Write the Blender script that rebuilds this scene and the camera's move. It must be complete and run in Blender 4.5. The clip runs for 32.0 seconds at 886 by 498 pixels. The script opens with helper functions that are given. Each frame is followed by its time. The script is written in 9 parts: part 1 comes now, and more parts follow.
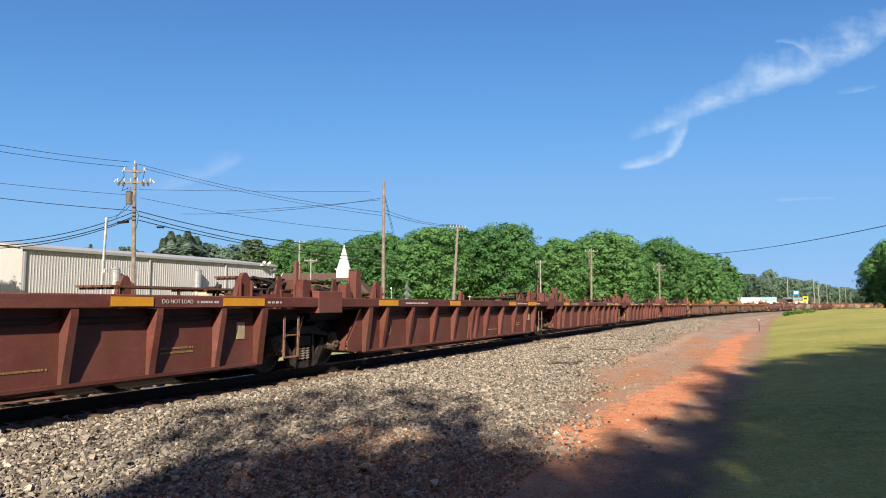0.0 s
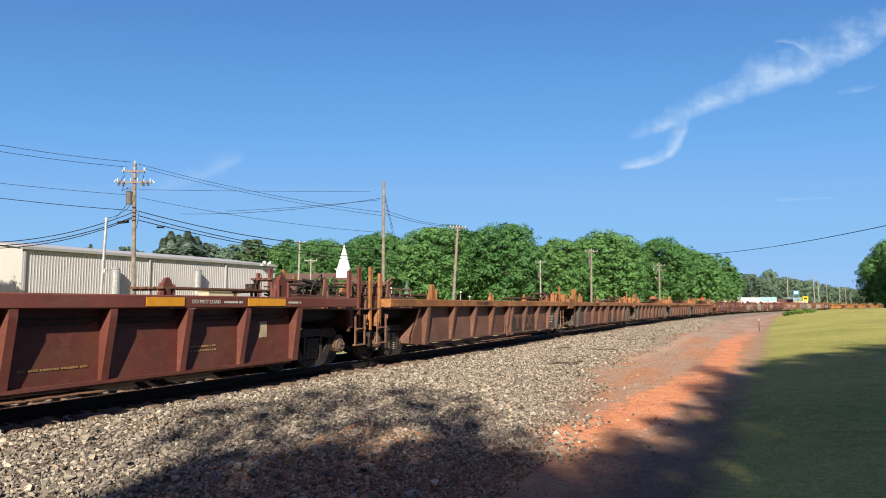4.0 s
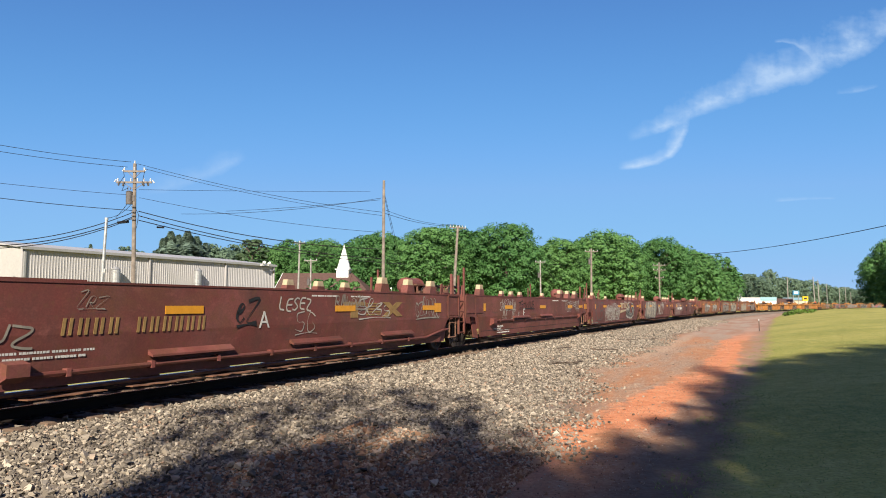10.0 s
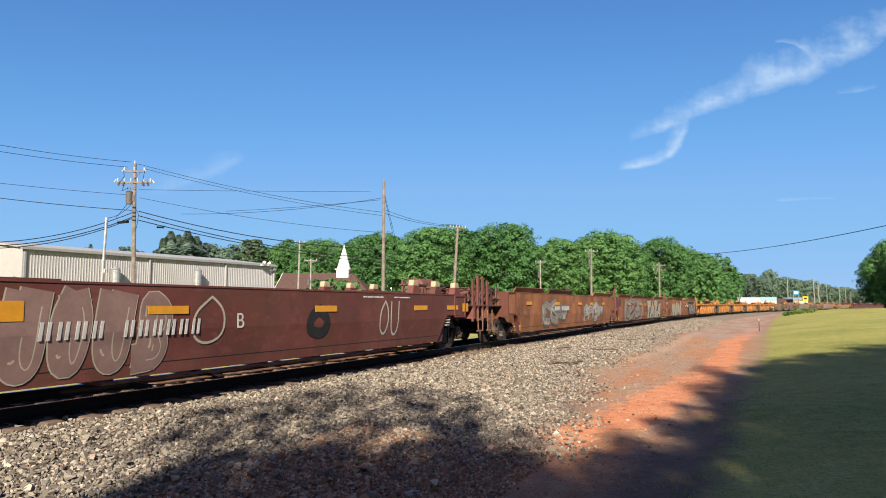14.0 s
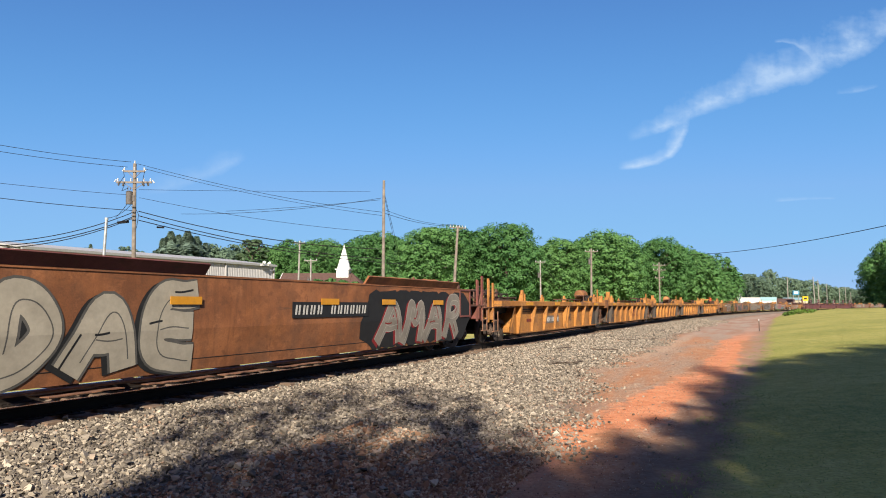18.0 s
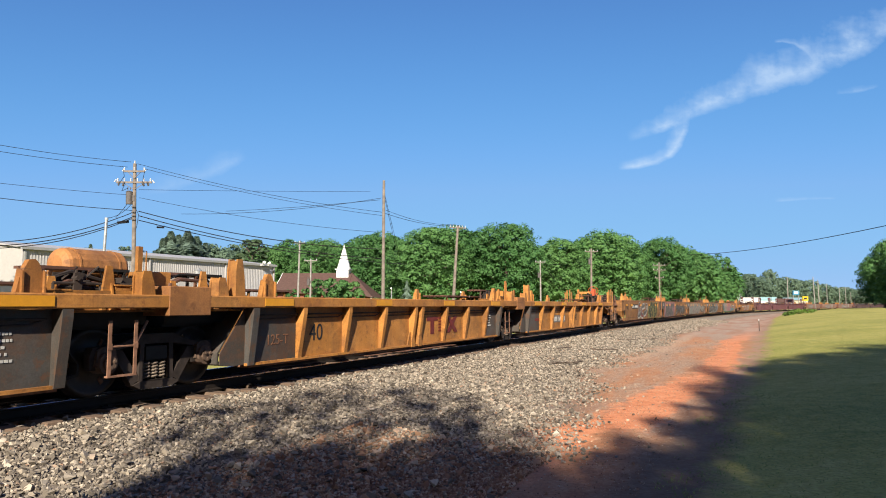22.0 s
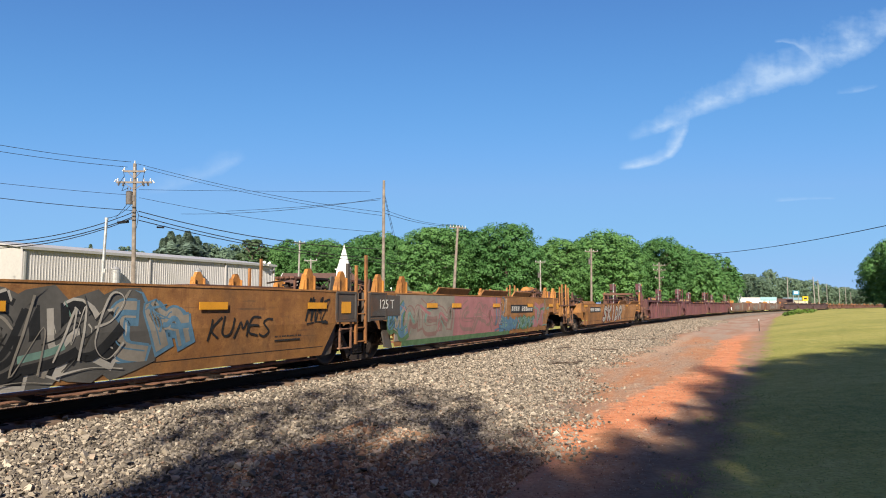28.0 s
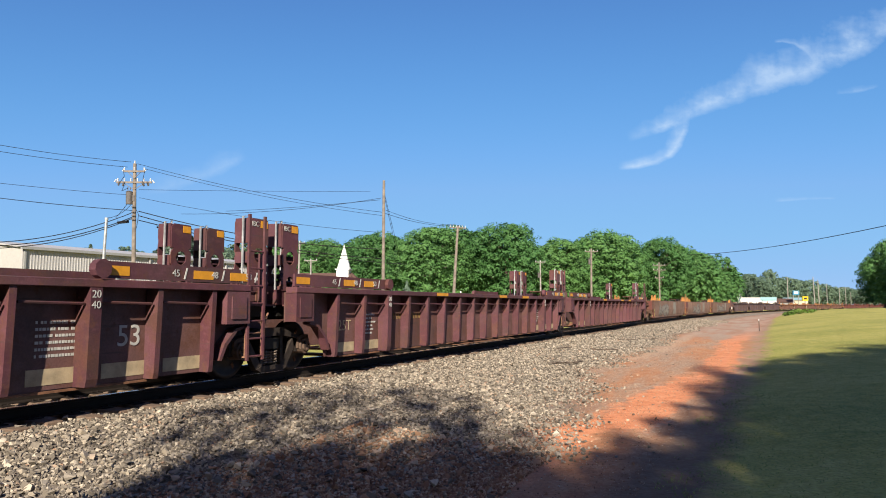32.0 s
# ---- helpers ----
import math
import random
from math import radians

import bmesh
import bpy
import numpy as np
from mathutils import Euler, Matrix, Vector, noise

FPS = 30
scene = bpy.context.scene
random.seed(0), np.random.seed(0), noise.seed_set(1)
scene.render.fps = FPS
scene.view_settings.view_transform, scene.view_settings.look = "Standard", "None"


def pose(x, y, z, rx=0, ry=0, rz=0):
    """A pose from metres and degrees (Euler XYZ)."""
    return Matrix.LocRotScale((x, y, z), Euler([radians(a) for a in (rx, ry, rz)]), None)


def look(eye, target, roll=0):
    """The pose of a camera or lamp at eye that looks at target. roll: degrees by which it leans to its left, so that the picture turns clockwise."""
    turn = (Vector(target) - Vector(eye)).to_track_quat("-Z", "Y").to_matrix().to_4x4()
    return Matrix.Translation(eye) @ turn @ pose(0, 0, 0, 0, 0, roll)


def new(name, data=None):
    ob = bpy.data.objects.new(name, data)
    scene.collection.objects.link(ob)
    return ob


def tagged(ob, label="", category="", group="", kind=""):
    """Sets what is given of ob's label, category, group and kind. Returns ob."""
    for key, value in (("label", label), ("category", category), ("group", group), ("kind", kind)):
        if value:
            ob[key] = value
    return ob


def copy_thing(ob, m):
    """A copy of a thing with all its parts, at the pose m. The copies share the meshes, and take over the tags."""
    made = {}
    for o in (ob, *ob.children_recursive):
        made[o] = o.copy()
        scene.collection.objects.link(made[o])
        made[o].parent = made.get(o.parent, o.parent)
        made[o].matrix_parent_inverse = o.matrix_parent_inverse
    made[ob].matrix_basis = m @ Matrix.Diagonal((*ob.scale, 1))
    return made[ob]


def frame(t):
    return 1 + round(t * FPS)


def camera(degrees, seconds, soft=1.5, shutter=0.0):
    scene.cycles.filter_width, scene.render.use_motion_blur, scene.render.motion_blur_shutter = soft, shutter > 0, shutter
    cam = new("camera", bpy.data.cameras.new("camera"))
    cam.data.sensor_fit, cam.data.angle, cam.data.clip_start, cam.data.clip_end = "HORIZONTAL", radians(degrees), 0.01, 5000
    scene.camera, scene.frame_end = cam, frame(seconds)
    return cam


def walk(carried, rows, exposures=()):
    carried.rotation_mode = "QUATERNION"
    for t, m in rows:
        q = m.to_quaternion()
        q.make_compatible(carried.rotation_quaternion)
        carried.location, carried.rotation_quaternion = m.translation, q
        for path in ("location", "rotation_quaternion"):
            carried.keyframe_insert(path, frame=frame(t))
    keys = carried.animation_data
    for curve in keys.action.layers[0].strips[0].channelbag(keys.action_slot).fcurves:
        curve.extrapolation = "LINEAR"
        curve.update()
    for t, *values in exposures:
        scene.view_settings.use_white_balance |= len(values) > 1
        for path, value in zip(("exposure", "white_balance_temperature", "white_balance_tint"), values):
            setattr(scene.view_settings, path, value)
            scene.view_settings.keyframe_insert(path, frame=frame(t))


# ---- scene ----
import functools

# ---- camera ----
EYE = (0.0, 0.0, 1.2915)
TILT = 4.737
cam = camera(66.49, 32.0, soft=1.0)
HOLD = look(EYE, (0.0, 100.0, EYE[2] + 100.0 * math.tan(radians(TILT))))
walk(cam, [(0.0, HOLD), (32.0, HOLD)], exposures=[(0.0, 1.11, 6050, 9), (32.0, 1.11, 6050, 9)])

# ---- sun and sky ----
SUN_ELEVATION, SUN_AZIMUTH = 30.0, 183.0     # azimuth clockwise from +y: the sun stands behind the camera
sky_world = bpy.data.worlds.new("sky")
scene.world = sky_world
sky_world.use_nodes = True
wn = sky_world.node_tree
wn.nodes.clear()
w_out = wn.nodes.new("ShaderNodeOutputWorld")
w_bg = wn.nodes.new("ShaderNodeBackground")
w_sky = wn.nodes.new("ShaderNodeTexSky")
w_sky.sky_type = "NISHITA"
w_sky.sun_disc = False
w_sky.sun_elevation = radians(SUN_ELEVATION)
w_sky.sun_rotation = radians(SUN_AZIMUTH)
w_sky.altitude = 1500
w_sky.air_density = 1.0
w_sky.dust_density = 0.0
w_sky.ozone_density = 2.6
w_bg.inputs["Strength"].default_value = 0.05
# clear air: the blue and green of the sky level off towards the horizon
w_split, w_join = wn.nodes.new("ShaderNodeSeparateColor"), wn.nodes.new("ShaderNodeCombineColor")
wn.links.new(w_sky.outputs[0], w_split.inputs[0])
for channel, (top_value, half_value, steep) in enumerate(((16.3, 20.0, 1.0), (5.28, 5.4, 2.0), (9.15, 10.4, 2.0))):
    w_pow, w_add, w_div, w_mul = [wn.nodes.new("ShaderNodeMath") for _ in range(4)]
    w_pow.operation, w_add.operation, w_div.operation, w_mul.operation = "POWER", "ADD", "DIVIDE", "MULTIPLY"
    w_pow.inputs[1].default_value, w_add.inputs[1].default_value, w_mul.inputs[1].default_value = steep, half_value, top_value
    wn.links.new(w_split.outputs[channel], w_pow.inputs[0])
    wn.links.new(w_pow.outputs[0], w_add.inputs[0])
    wn.links.new(w_pow.outputs[0], w_div.inputs[0])
    wn.links.new(w_add.outputs[0], w_div.inputs[1])
    wn.links.new(w_div.outputs[0], w_mul.inputs[0])
    wn.links.new(w_mul.outputs[0], w_join.inputs[channel])
w_haze = wn.nodes.new("ShaderNodeMix")
w_haze.data_type, w_haze.blend_type = "RGBA", "DARKEN"
w_haze.inputs[0].default_value = 0.8
w_haze.inputs[7].default_value = (2.2, 4.8, 7.55, 1)
wn.links.new(w_join.outputs[0], w_haze.inputs[6])
# the warm glow that thin haze scatters around the low sun
w_mie = wn.nodes.new("ShaderNodeTexSky")
w_mie.sky_type = "NISHITA"
w_mie.sun_disc = False
w_mie.sun_elevation, w_mie.sun_rotation = w_sky.sun_elevation, w_sky.sun_rotation
w_mie.altitude, w_mie.air_density, w_mie.dust_density, w_mie.ozone_density = 0, 0.0, 1.0, 0.0
w_glow = wn.nodes.new("ShaderNodeMix")
w_glow.data_type, w_glow.blend_type = "RGBA", "MULTIPLY"
w_glow.inputs[0].default_value = 1.0
w_glow.inputs[7].default_value = (0.92, 0.65, 0.36, 1)
w_sum = wn.nodes.new("ShaderNodeMix")
w_sum.data_type, w_sum.blend_type = "RGBA", "ADD"
w_sum.inputs[0].default_value = 1.0
wn.links.new(w_mie.outputs[0], w_glow.inputs[6])
wn.links.new(w_haze.outputs[2], w_sum.inputs[6])
wn.links.new(w_glow.outputs[2], w_sum.inputs[7])
wn.links.new(w_sum.outputs[2], w_bg.inputs[0])
wn.links.new(w_bg.outputs[0], w_out.inputs[0])
sun = new("sun", bpy.data.lights.new("sun", "SUN"))
sun.data.energy, sun.data.angle, sun.data.color = 5.0, radians(0.55), (1.0, 0.87, 0.68)
az, el = radians(SUN_AZIMUTH), radians(SUN_ELEVATION)
TO_SUN = Vector((math.sin(az) * math.cos(el), math.cos(az) * math.cos(el), math.sin(el)))
sun.matrix_world = look(TO_SUN * 200, (0, 0, 0))

# ---- the line of the track, rail head at z = 0 ----
CURVE_AT = (-600, -60, 20, 50, 80, 120, 420, 520, 900)
CURVE = (0.5, 0.574, 0.505, 1.006, 1.081, 1.568, 1.61, 0.3, 0.0)
_s = np.arange(-560.0, 880.0, 0.5)
_k = np.interp(_s, CURVE_AT, CURVE) / 1000
_th = np.concatenate([[0.0], np.cumsum((_k[1:] + _k[:-1]) * 0.25)])
_i0 = int(np.argmin(abs(_s)))
_th += 0.43235 - _th[_i0]
_mid = (_th[1:] + _th[:-1]) / 2
_x = np.concatenate([[0.0], np.cumsum(np.sin(_mid) * 0.5)])
_y = np.concatenate([[0.0], np.cumsum(np.cos(_mid) * 0.5)])
_x += -5.143 - _x[_i0]
_y += 11.161 - _y[_i0]


def along(s, d=0.0):
    """Place at s metres along the track and d metres to its camera side, with the heading."""
    x, y, th = np.interp(s, _s, _x), np.interp(s, _s, _y), np.interp(s, _s, _th)
    return x + np.cos(th) * d, y - np.sin(th) * d, th


def track_coords(X, Y):
    """s and d of points on the plan."""
    s, d = np.empty(len(X)), np.empty(len(X))
    for a in range(0, len(X), 4000):
        px, py = X[a:a + 4000, None] - _x[None, ::4], Y[a:a + 4000, None] - _y[None, ::4]
        i = np.argmin(px * px + py * py, axis=1)
        r = np.arange(len(i))
        th = _th[::4][i]
        t = px[r, i] * np.sin(th) + py[r, i] * np.cos(th)
        s[a:a + 4000] = _s[::4][i] + np.where(abs(t) < 4000, t, 0)
        d[a:a + 4000] = px[r, i] * np.cos(th) - py[r, i] * np.sin(th)
    return s, d


def ground_z(s, d):
    """Height of the ground: ballast bed, clay strip, grass bank rising from the strip."""
    foot = np.interp(s, [-200, 30, 80, 150, 600], [9.2, 9.2, 8.4, 6.6, 6.0])
    bank = np.clip(d - foot, 0, 60)
    rise = np.interp(s, [-200, 0, 40, 90, 160, 600], [0.09, 0.10, 0.14, 0.20, 0.2, 0.2])
    top = np.interp(s, [-200, 0, 60, 150, 600], [1.0, 1.05, 1.35, 1.35, 1.3])
    slope = np.interp(d, [-6, -3.6, -1.75, 1.75, 3.6, 6.0, 9.0], [-0.62, -0.55, -0.23, -0.23, -0.36, -0.50, -0.46])
    hump = top * (1 - np.exp(-bank * rise / top * 1.15))
    return slope + hump + 0.02 * np.sin(s * 0.9 + d * 1.7) * np.clip((d - 3) / 3, 0, 1)


# ---- materials ----
def shader(name, rough=0.7, metal=0.0, spec=0.4):
    m = bpy.data.materials.new(name)
    m.use_nodes = True
    nt = m.node_tree
    b = nt.nodes["Principled BSDF"]
    b.inputs["Roughness"].default_value = rough
    b.inputs["Metallic"].default_value = metal
    b.inputs["Specular IOR Level"].default_value = spec
    return m, nt, b


def noise_tex(nt, scale, detail=4.0, rough=0.6, coord="Object", stretch=None):
    tc = nt.nodes.new("ShaderNodeTexCoord")
    n = nt.nodes.new("ShaderNodeTexNoise")
    n.inputs["Scale"].default_value, n.inputs["Detail"].default_value, n.inputs["Roughness"].default_value = scale, detail, rough
    src = tc.outputs[coord]
    if stretch:
        mp = nt.nodes.new("ShaderNodeMapping")
        mp.inputs["Scale"].default_value = stretch
        nt.links.new(src, mp.inputs[0])
        src = mp.outputs[0]
    nt.links.new(src, n.inputs["Vector"])
    return n.outputs["Fac"]


def ramp(nt, fac, stops):
    r = nt.nodes.new("ShaderNodeValToRGB")
    e = r.color_ramp.elements
    while len(e) > 1:
        e.remove(e[0])
    for i, (p, c) in enumerate(stops):
        el_ = e[0] if i == 0 else e.new(p)
        el_.position, el_.color = p, (*c, 1) if len(c) == 3 else c
    nt.links.new(fac, r.inputs[0])
    return r.outputs[0]


def mix(nt, fac, a, b, blend="MIX"):
    n = nt.nodes.new("ShaderNodeMix")
    n.data_type, n.blend_type = "RGBA", blend
    for sock, v in ((n.inputs[0], fac), (n.inputs[6], a), (n.inputs[7], b)):
        if hasattr(v, "links"):
            nt.links.new(v, sock)
        elif isinstance(v, (int, float)):
            sock.default_value = v
        else:
            sock.default_value = (*v, 1)
    return n.outputs[2]


def math_node(nt, op, a, b=0.0, clamp=False):
    n = nt.nodes.new("ShaderNodeMath")
    n.operation, n.use_clamp = op, clamp
    for sock, v in zip(n.inputs, (a, b)):
        if hasattr(v, "links"):
            nt.links.new(v, sock)
        else:
            sock.default_value = v
    return n.outputs[0]


def bump(nt, b, fac, strength=0.3, dist=0.02):
    n = nt.nodes.new("ShaderNodeBump")
    n.inputs["Strength"].default_value, n.inputs["Distance"].default_value = strength, dist
    nt.links.new(fac, n.inputs["Height"])
    nt.links.new(n.outputs[0], b.inputs["Normal"])


def painted(name, base, worn, dirt=(0.05, 0.04, 0.032), wear=0.55, grime=0.5, rough=0.6, vary=0.12):
    """Weathered paint on steel: chalky fading, patches of rust, runs of grime and rust, scuffs, fine grain."""
    m, nt, b = shader(name, rough, 0.0, 0.22)
    tc = nt.nodes.new("ShaderNodeTexCoord")
    info = nt.nodes.new("ShaderNodeObjectInfo")
    place = nt.nodes.new("ShaderNodeVectorMath")
    place.operation = "ADD"
    nt.links.new(tc.outputs["Object"], place.inputs[0])
    nt.links.new(math_node(nt, "MULTIPLY", info.outputs["Random"], 61.0), place.inputs[1])

    def tex(scale, detail, roughness, stretch=(1.0, 1.0, 1.0)):
        mp = nt.nodes.new("ShaderNodeMapping")
        mp.inputs["Scale"].default_value = stretch
        nt.links.new(place.outputs[0], mp.inputs[0])
        n = nt.nodes.new("ShaderNodeTexNoise")
        n.inputs["Scale"].default_value, n.inputs["Detail"].default_value, n.inputs["Roughness"].default_value = scale, detail, roughness
        nt.links.new(mp.outputs[0], n.inputs["Vector"])
        return n.outputs["Fac"]

    def part_of(fac, lo, hi, amount):
        return math_node(nt, "MULTIPLY", ramp(nt, fac, [(lo, (0, 0, 0)), (hi, (1, 1, 1))]), amount)

    rust = [0.4 * v + 0.6 * w for v, w in zip(worn, (0.120, 0.052, 0.024))]
    chalk = [min(1, v * 1.45 + 0.016) for v in base]
    patches, fine = tex(0.9, 7, 0.7), tex(38, 3, 0.7)
    c = mix(nt, part_of(patches, wear - 0.14, wear + 0.16, 1.0), base, worn)
    c = mix(nt, part_of(tex(0.5, 5, 0.65), 0.44, 0.62, 0.6), c, chalk)
    c = mix(nt, part_of(tex(1.3, 5, 0.65, (0.7, 0.7, 1.2)), 0.52, 0.62, 0.55), c, rust)
    runs = ramp(nt, tex(0.75, 4, 0.6, (1.0, 1.0, 0.5)), [(0.48, (0, 0, 0)), (0.62, (1, 1, 1))])
    c = mix(nt, part_of(tex(1.2, 5, 0.65, (1.4, 1.4, 0.8)), 0.46, 0.66, grime * 0.8), c, dirt)
    c = mix(nt, math_node(nt, "MULTIPLY", runs, part_of(tex(5.0, 4, 0.65, (2.2, 2.2, 0.22)), 0.50, 0.64, grime * 1.1)), c, rust)
    c = mix(nt, part_of(tex(3.2, 5, 0.7, (1.0, 1.0, 1.6)), 0.55, 0.66, 0.4), c, chalk)
    c = mix(nt, 0.3, c, ramp(nt, fine, [(0.3, (0.25, 0.25, 0.25)), (0.7, (0.75, 0.75, 0.75))]), "OVERLAY")
    c = mix(nt, part_of(tex(6.5, 6, 0.7), 0.55, 0.65, 0.75), c, rust)
    c = mix(nt, part_of(tex(1.6, 3, 0.5, (0.5, 0.5, 9.0)), 0.66, 0.72, 0.45), c, dirt)
    hsv = nt.nodes.new("ShaderNodeHueSaturation")
    nt.links.new(math_node(nt, "ADD", math_node(nt, "MULTIPLY", info.outputs["Random"], vary * 2), 1 - vary), hsv.inputs["Value"])
    nt.links.new(c, hsv.inputs["Color"])
    nt.links.new(hsv.outputs[0], b.inputs["Base Color"])
    nt.links.new(math_node(nt, "ADD", math_node(nt, "MULTIPLY", patches, 0.35), rough - 0.15), b.inputs["Roughness"])
    bump(nt, b, math_node(nt, "ADD", fine, math_node(nt, "MULTIPLY", tex(1.1, 3, 0.5), 6.0)), 0.14, 0.005)
    return m


def plain(name, base, rough=0.6, metal=0.0, var=0.25, scale=6.0, bump_s=0.1, spec=0.28, dist=0.004):
    m, nt, b = shader(name, rough, metal, spec)
    f1, f2 = noise_tex(nt, scale, 5), noise_tex(nt, scale * 9, 3)
    lo, hi = [v * (1 - var) for v in base], [min(1, v * (1 + var)) for v in base]
    c = ramp(nt, f1, [(0.3, lo), (0.7, hi)])
    c = mix(nt, 0.15, c, ramp(nt, f2, [(0.3, (0.3, 0.3, 0.3)), (0.7, (0.7, 0.7, 0.7))]), "OVERLAY")
    nt.links.new(c, b.inputs["Base Color"])
    bump(nt, b, f2, bump_s, dist)
    return m


RED = painted("oxide_red_paint", (0.099, 0.028, 0.021), (0.074, 0.025, 0.019))
MAROON = painted("maroon_paint", (0.0768, 0.0260, 0.0333), (0.0624, 0.0269, 0.0323), wear=0.5)
BROWN = painted("brown_red_paint", (0.120, 0.035, 0.028), (0.081, 0.033, 0.026), grime=0.4)
RUST = painted("rusted_brown_paint", (0.112, 0.053, 0.036), (0.080, 0.040, 0.028), wear=0.5)
RUSTY_ORANGE = painted("rusted_yellow_paint", (0.245, 0.105, 0.030), (0.150, 0.066, 0.027), wear=0.52)
YELLOW = painted("faded_yellow_paint", (0.310, 0.136, 0.028), (0.225, 0.089, 0.023), wear=0.58)
TAN = painted("tan_yellow_paint", (0.241, 0.113, 0.033), (0.182, 0.078, 0.026), wear=0.56)
OCHRE = painted("rust_stained_yellow_paint", (0.233, 0.089, 0.031), (0.147, 0.056, 0.025), wear=0.5)
DUSTY = painted("dusty_brown_paint", (0.171, 0.101, 0.066), (0.124, 0.066, 0.043), wear=0.5)
DUSTY_MAROON = painted("dusty_maroon_paint", (0.112, 0.055, 0.050), (0.090, 0.043, 0.038), wear=0.5)
DARK_PURPLE = painted("dark_purple_paint", (0.048, 0.031, 0.036), (0.039, 0.025, 0.026))
CHARCOAL = painted("charcoal_paint", (0.047, 0.043, 0.039), (0.066, 0.048, 0.035), wear=0.6)
BLACK_STEEL = plain("greasy_black_steel", (0.012, 0.011, 0.010), 0.7, spec=0.25)
STEP_RUST = plain("rusty_step_bar", (0.20, 0.105, 0.065), 0.8, var=0.4, bump_s=0.3, spec=0.25)
TRUCK_STEEL = plain("dusty_brown_cast_steel", (0.031, 0.023, 0.019), 0.8, var=0.45, bump_s=0.3, spec=0.25)
WHEEL_STEEL = plain("worn_wheel_steel", (0.036, 0.028, 0.024), 0.55, 0.2)
SPRING_STEEL = plain("dusty_spring_steel", (0.165, 0.128, 0.098), 0.75)
BEARING_DUST = plain("dusty_brown_bearing", (0.098, 0.064, 0.046), 0.85, var=0.4, bump_s=0.3)
RAIL_STEEL = plain("dark_rail_steel", (0.014, 0.010, 0.008), 0.75, 0.0, spec=0.2)
RAIL_SHINE = plain("polished_rail_head", (0.55, 0.55, 0.56), 0.22, 1.0, var=0.1)
RUST_FLOOR = plain("bare_rusty_steel", (0.153, 0.073, 0.040), 0.85, var=0.45, bump_s=0.4)
PALE_METAL = plain("galvanised_metal", (0.336, 0.336, 0.336), 0.45, 0.5)
ORANGE_MARK = plain("orange_reflective_tape", (0.509, 0.229, 0.013), 0.45, var=0.12)
FADED_DARK = plain("dark_faded_panel", (0.033, 0.024, 0.018), 0.8, var=0.3)
FADED_MARK = plain("faded_brown_mark", (0.095, 0.049, 0.029), 0.8, var=0.3)
WHITE_MARK = plain("white_stencil_paint", (0.394, 0.382, 0.356), 0.7, var=0.2)
YELLOW_MARK = plain("faded_gold_stencil_paint", (0.205, 0.128, 0.046), 0.7, var=0.25)
GREY_MARK = plain("grey_repaint_patch", (0.134, 0.118, 0.105), 0.75, var=0.25)
BLACK_MARK = plain("black_stencil_paint", (0.014, 0.014, 0.014), 0.6)
CREAM_MARK = plain("cream_band_paint", (0.345, 0.272, 0.172), 0.7, var=0.25)
DARK_RED_MARK = plain("dark_red_paint", (0.108, 0.016, 0.014), 0.6)
SPRAY = {
    "white": plain("white_spray_paint", (0.318, 0.293, 0.254), 0.75, var=0.22, scale=2.0),
    "cream": plain("cream_spray_paint", (0.318, 0.282, 0.219), 0.75, var=0.18, scale=2.0),
    "silver": plain("silver_grey_spray_paint", (0.197, 0.175, 0.143), 0.6, var=0.25, scale=2.0),
    "black": plain("black_spray_paint", (0.014, 0.014, 0.014), 0.7),
    "grey": plain("dull_grey_spray_paint", (0.080, 0.075, 0.067), 0.7, var=0.25, scale=2.0),
    "mauve": plain("dull_mauve_spray_paint", (0.190, 0.118, 0.102), 0.75, var=0.2, scale=2.0),
    "pink": plain("pink_spray_paint", (0.267, 0.121, 0.121), 0.75, var=0.2, scale=2.0),
    "green": plain("green_spray_paint", (0.067, 0.118, 0.054), 0.75, var=0.25),
    "mint": plain("mint_spray_paint", (0.127, 0.210, 0.172), 0.75, var=0.2),
    "lime": plain("lime_spray_paint", (0.229, 0.235, 0.070), 0.75, var=0.2),
    "blue": plain("pale_blue_spray_paint", (0.076, 0.146, 0.210), 0.75, var=0.2),
    "red": plain("red_spray_paint", (0.191, 0.016, 0.016), 0.75, var=0.2),
}
HOSE_RED = plain("bright_orange_red_paint", (0.394, 0.064, 0.019), 0.5)
TIMBER = plain("weathered_tie_timber", (0.127, 0.086, 0.060), 0.9, var=0.45, scale=4, bump_s=0.6, dist=0.01)
POLE_WOOD = plain("weathered_pole_wood", (0.165, 0.138, 0.118), 0.9, var=0.35, scale=2.5, bump_s=0.4)
GREY_POLE = plain("grey_pole_wood", (0.229, 0.216, 0.197), 0.85, var=0.25, scale=2.5, bump_s=0.3)
WIRE = plain("black_cable", (0.014, 0.014, 0.016), 0.75, spec=0.12)
PORCELAIN = plain("glazed_insulator", (0.42, 0.43, 0.45), 0.3)
TRANSFORMER = plain("weathered_transformer_paint", (0.085, 0.075, 0.072), 0.6)
CLADDING = plain("pale_metal_cladding", (0.335, 0.322, 0.318), 0.55, var=0.05, scale=0.6, bump_s=0.02)
WHITE_WALL = plain("cream_white_wall", (0.345, 0.330, 0.312), 0.7, var=0.06, scale=0.5, bump_s=0.05)
TRIM_GREY = plain("grey_metal_trim", (0.235, 0.235, 0.232), 0.55, var=0.1)
BEIGE_BOX = plain("beige_painted_metal", (0.369, 0.331, 0.242), 0.6, var=0.08)
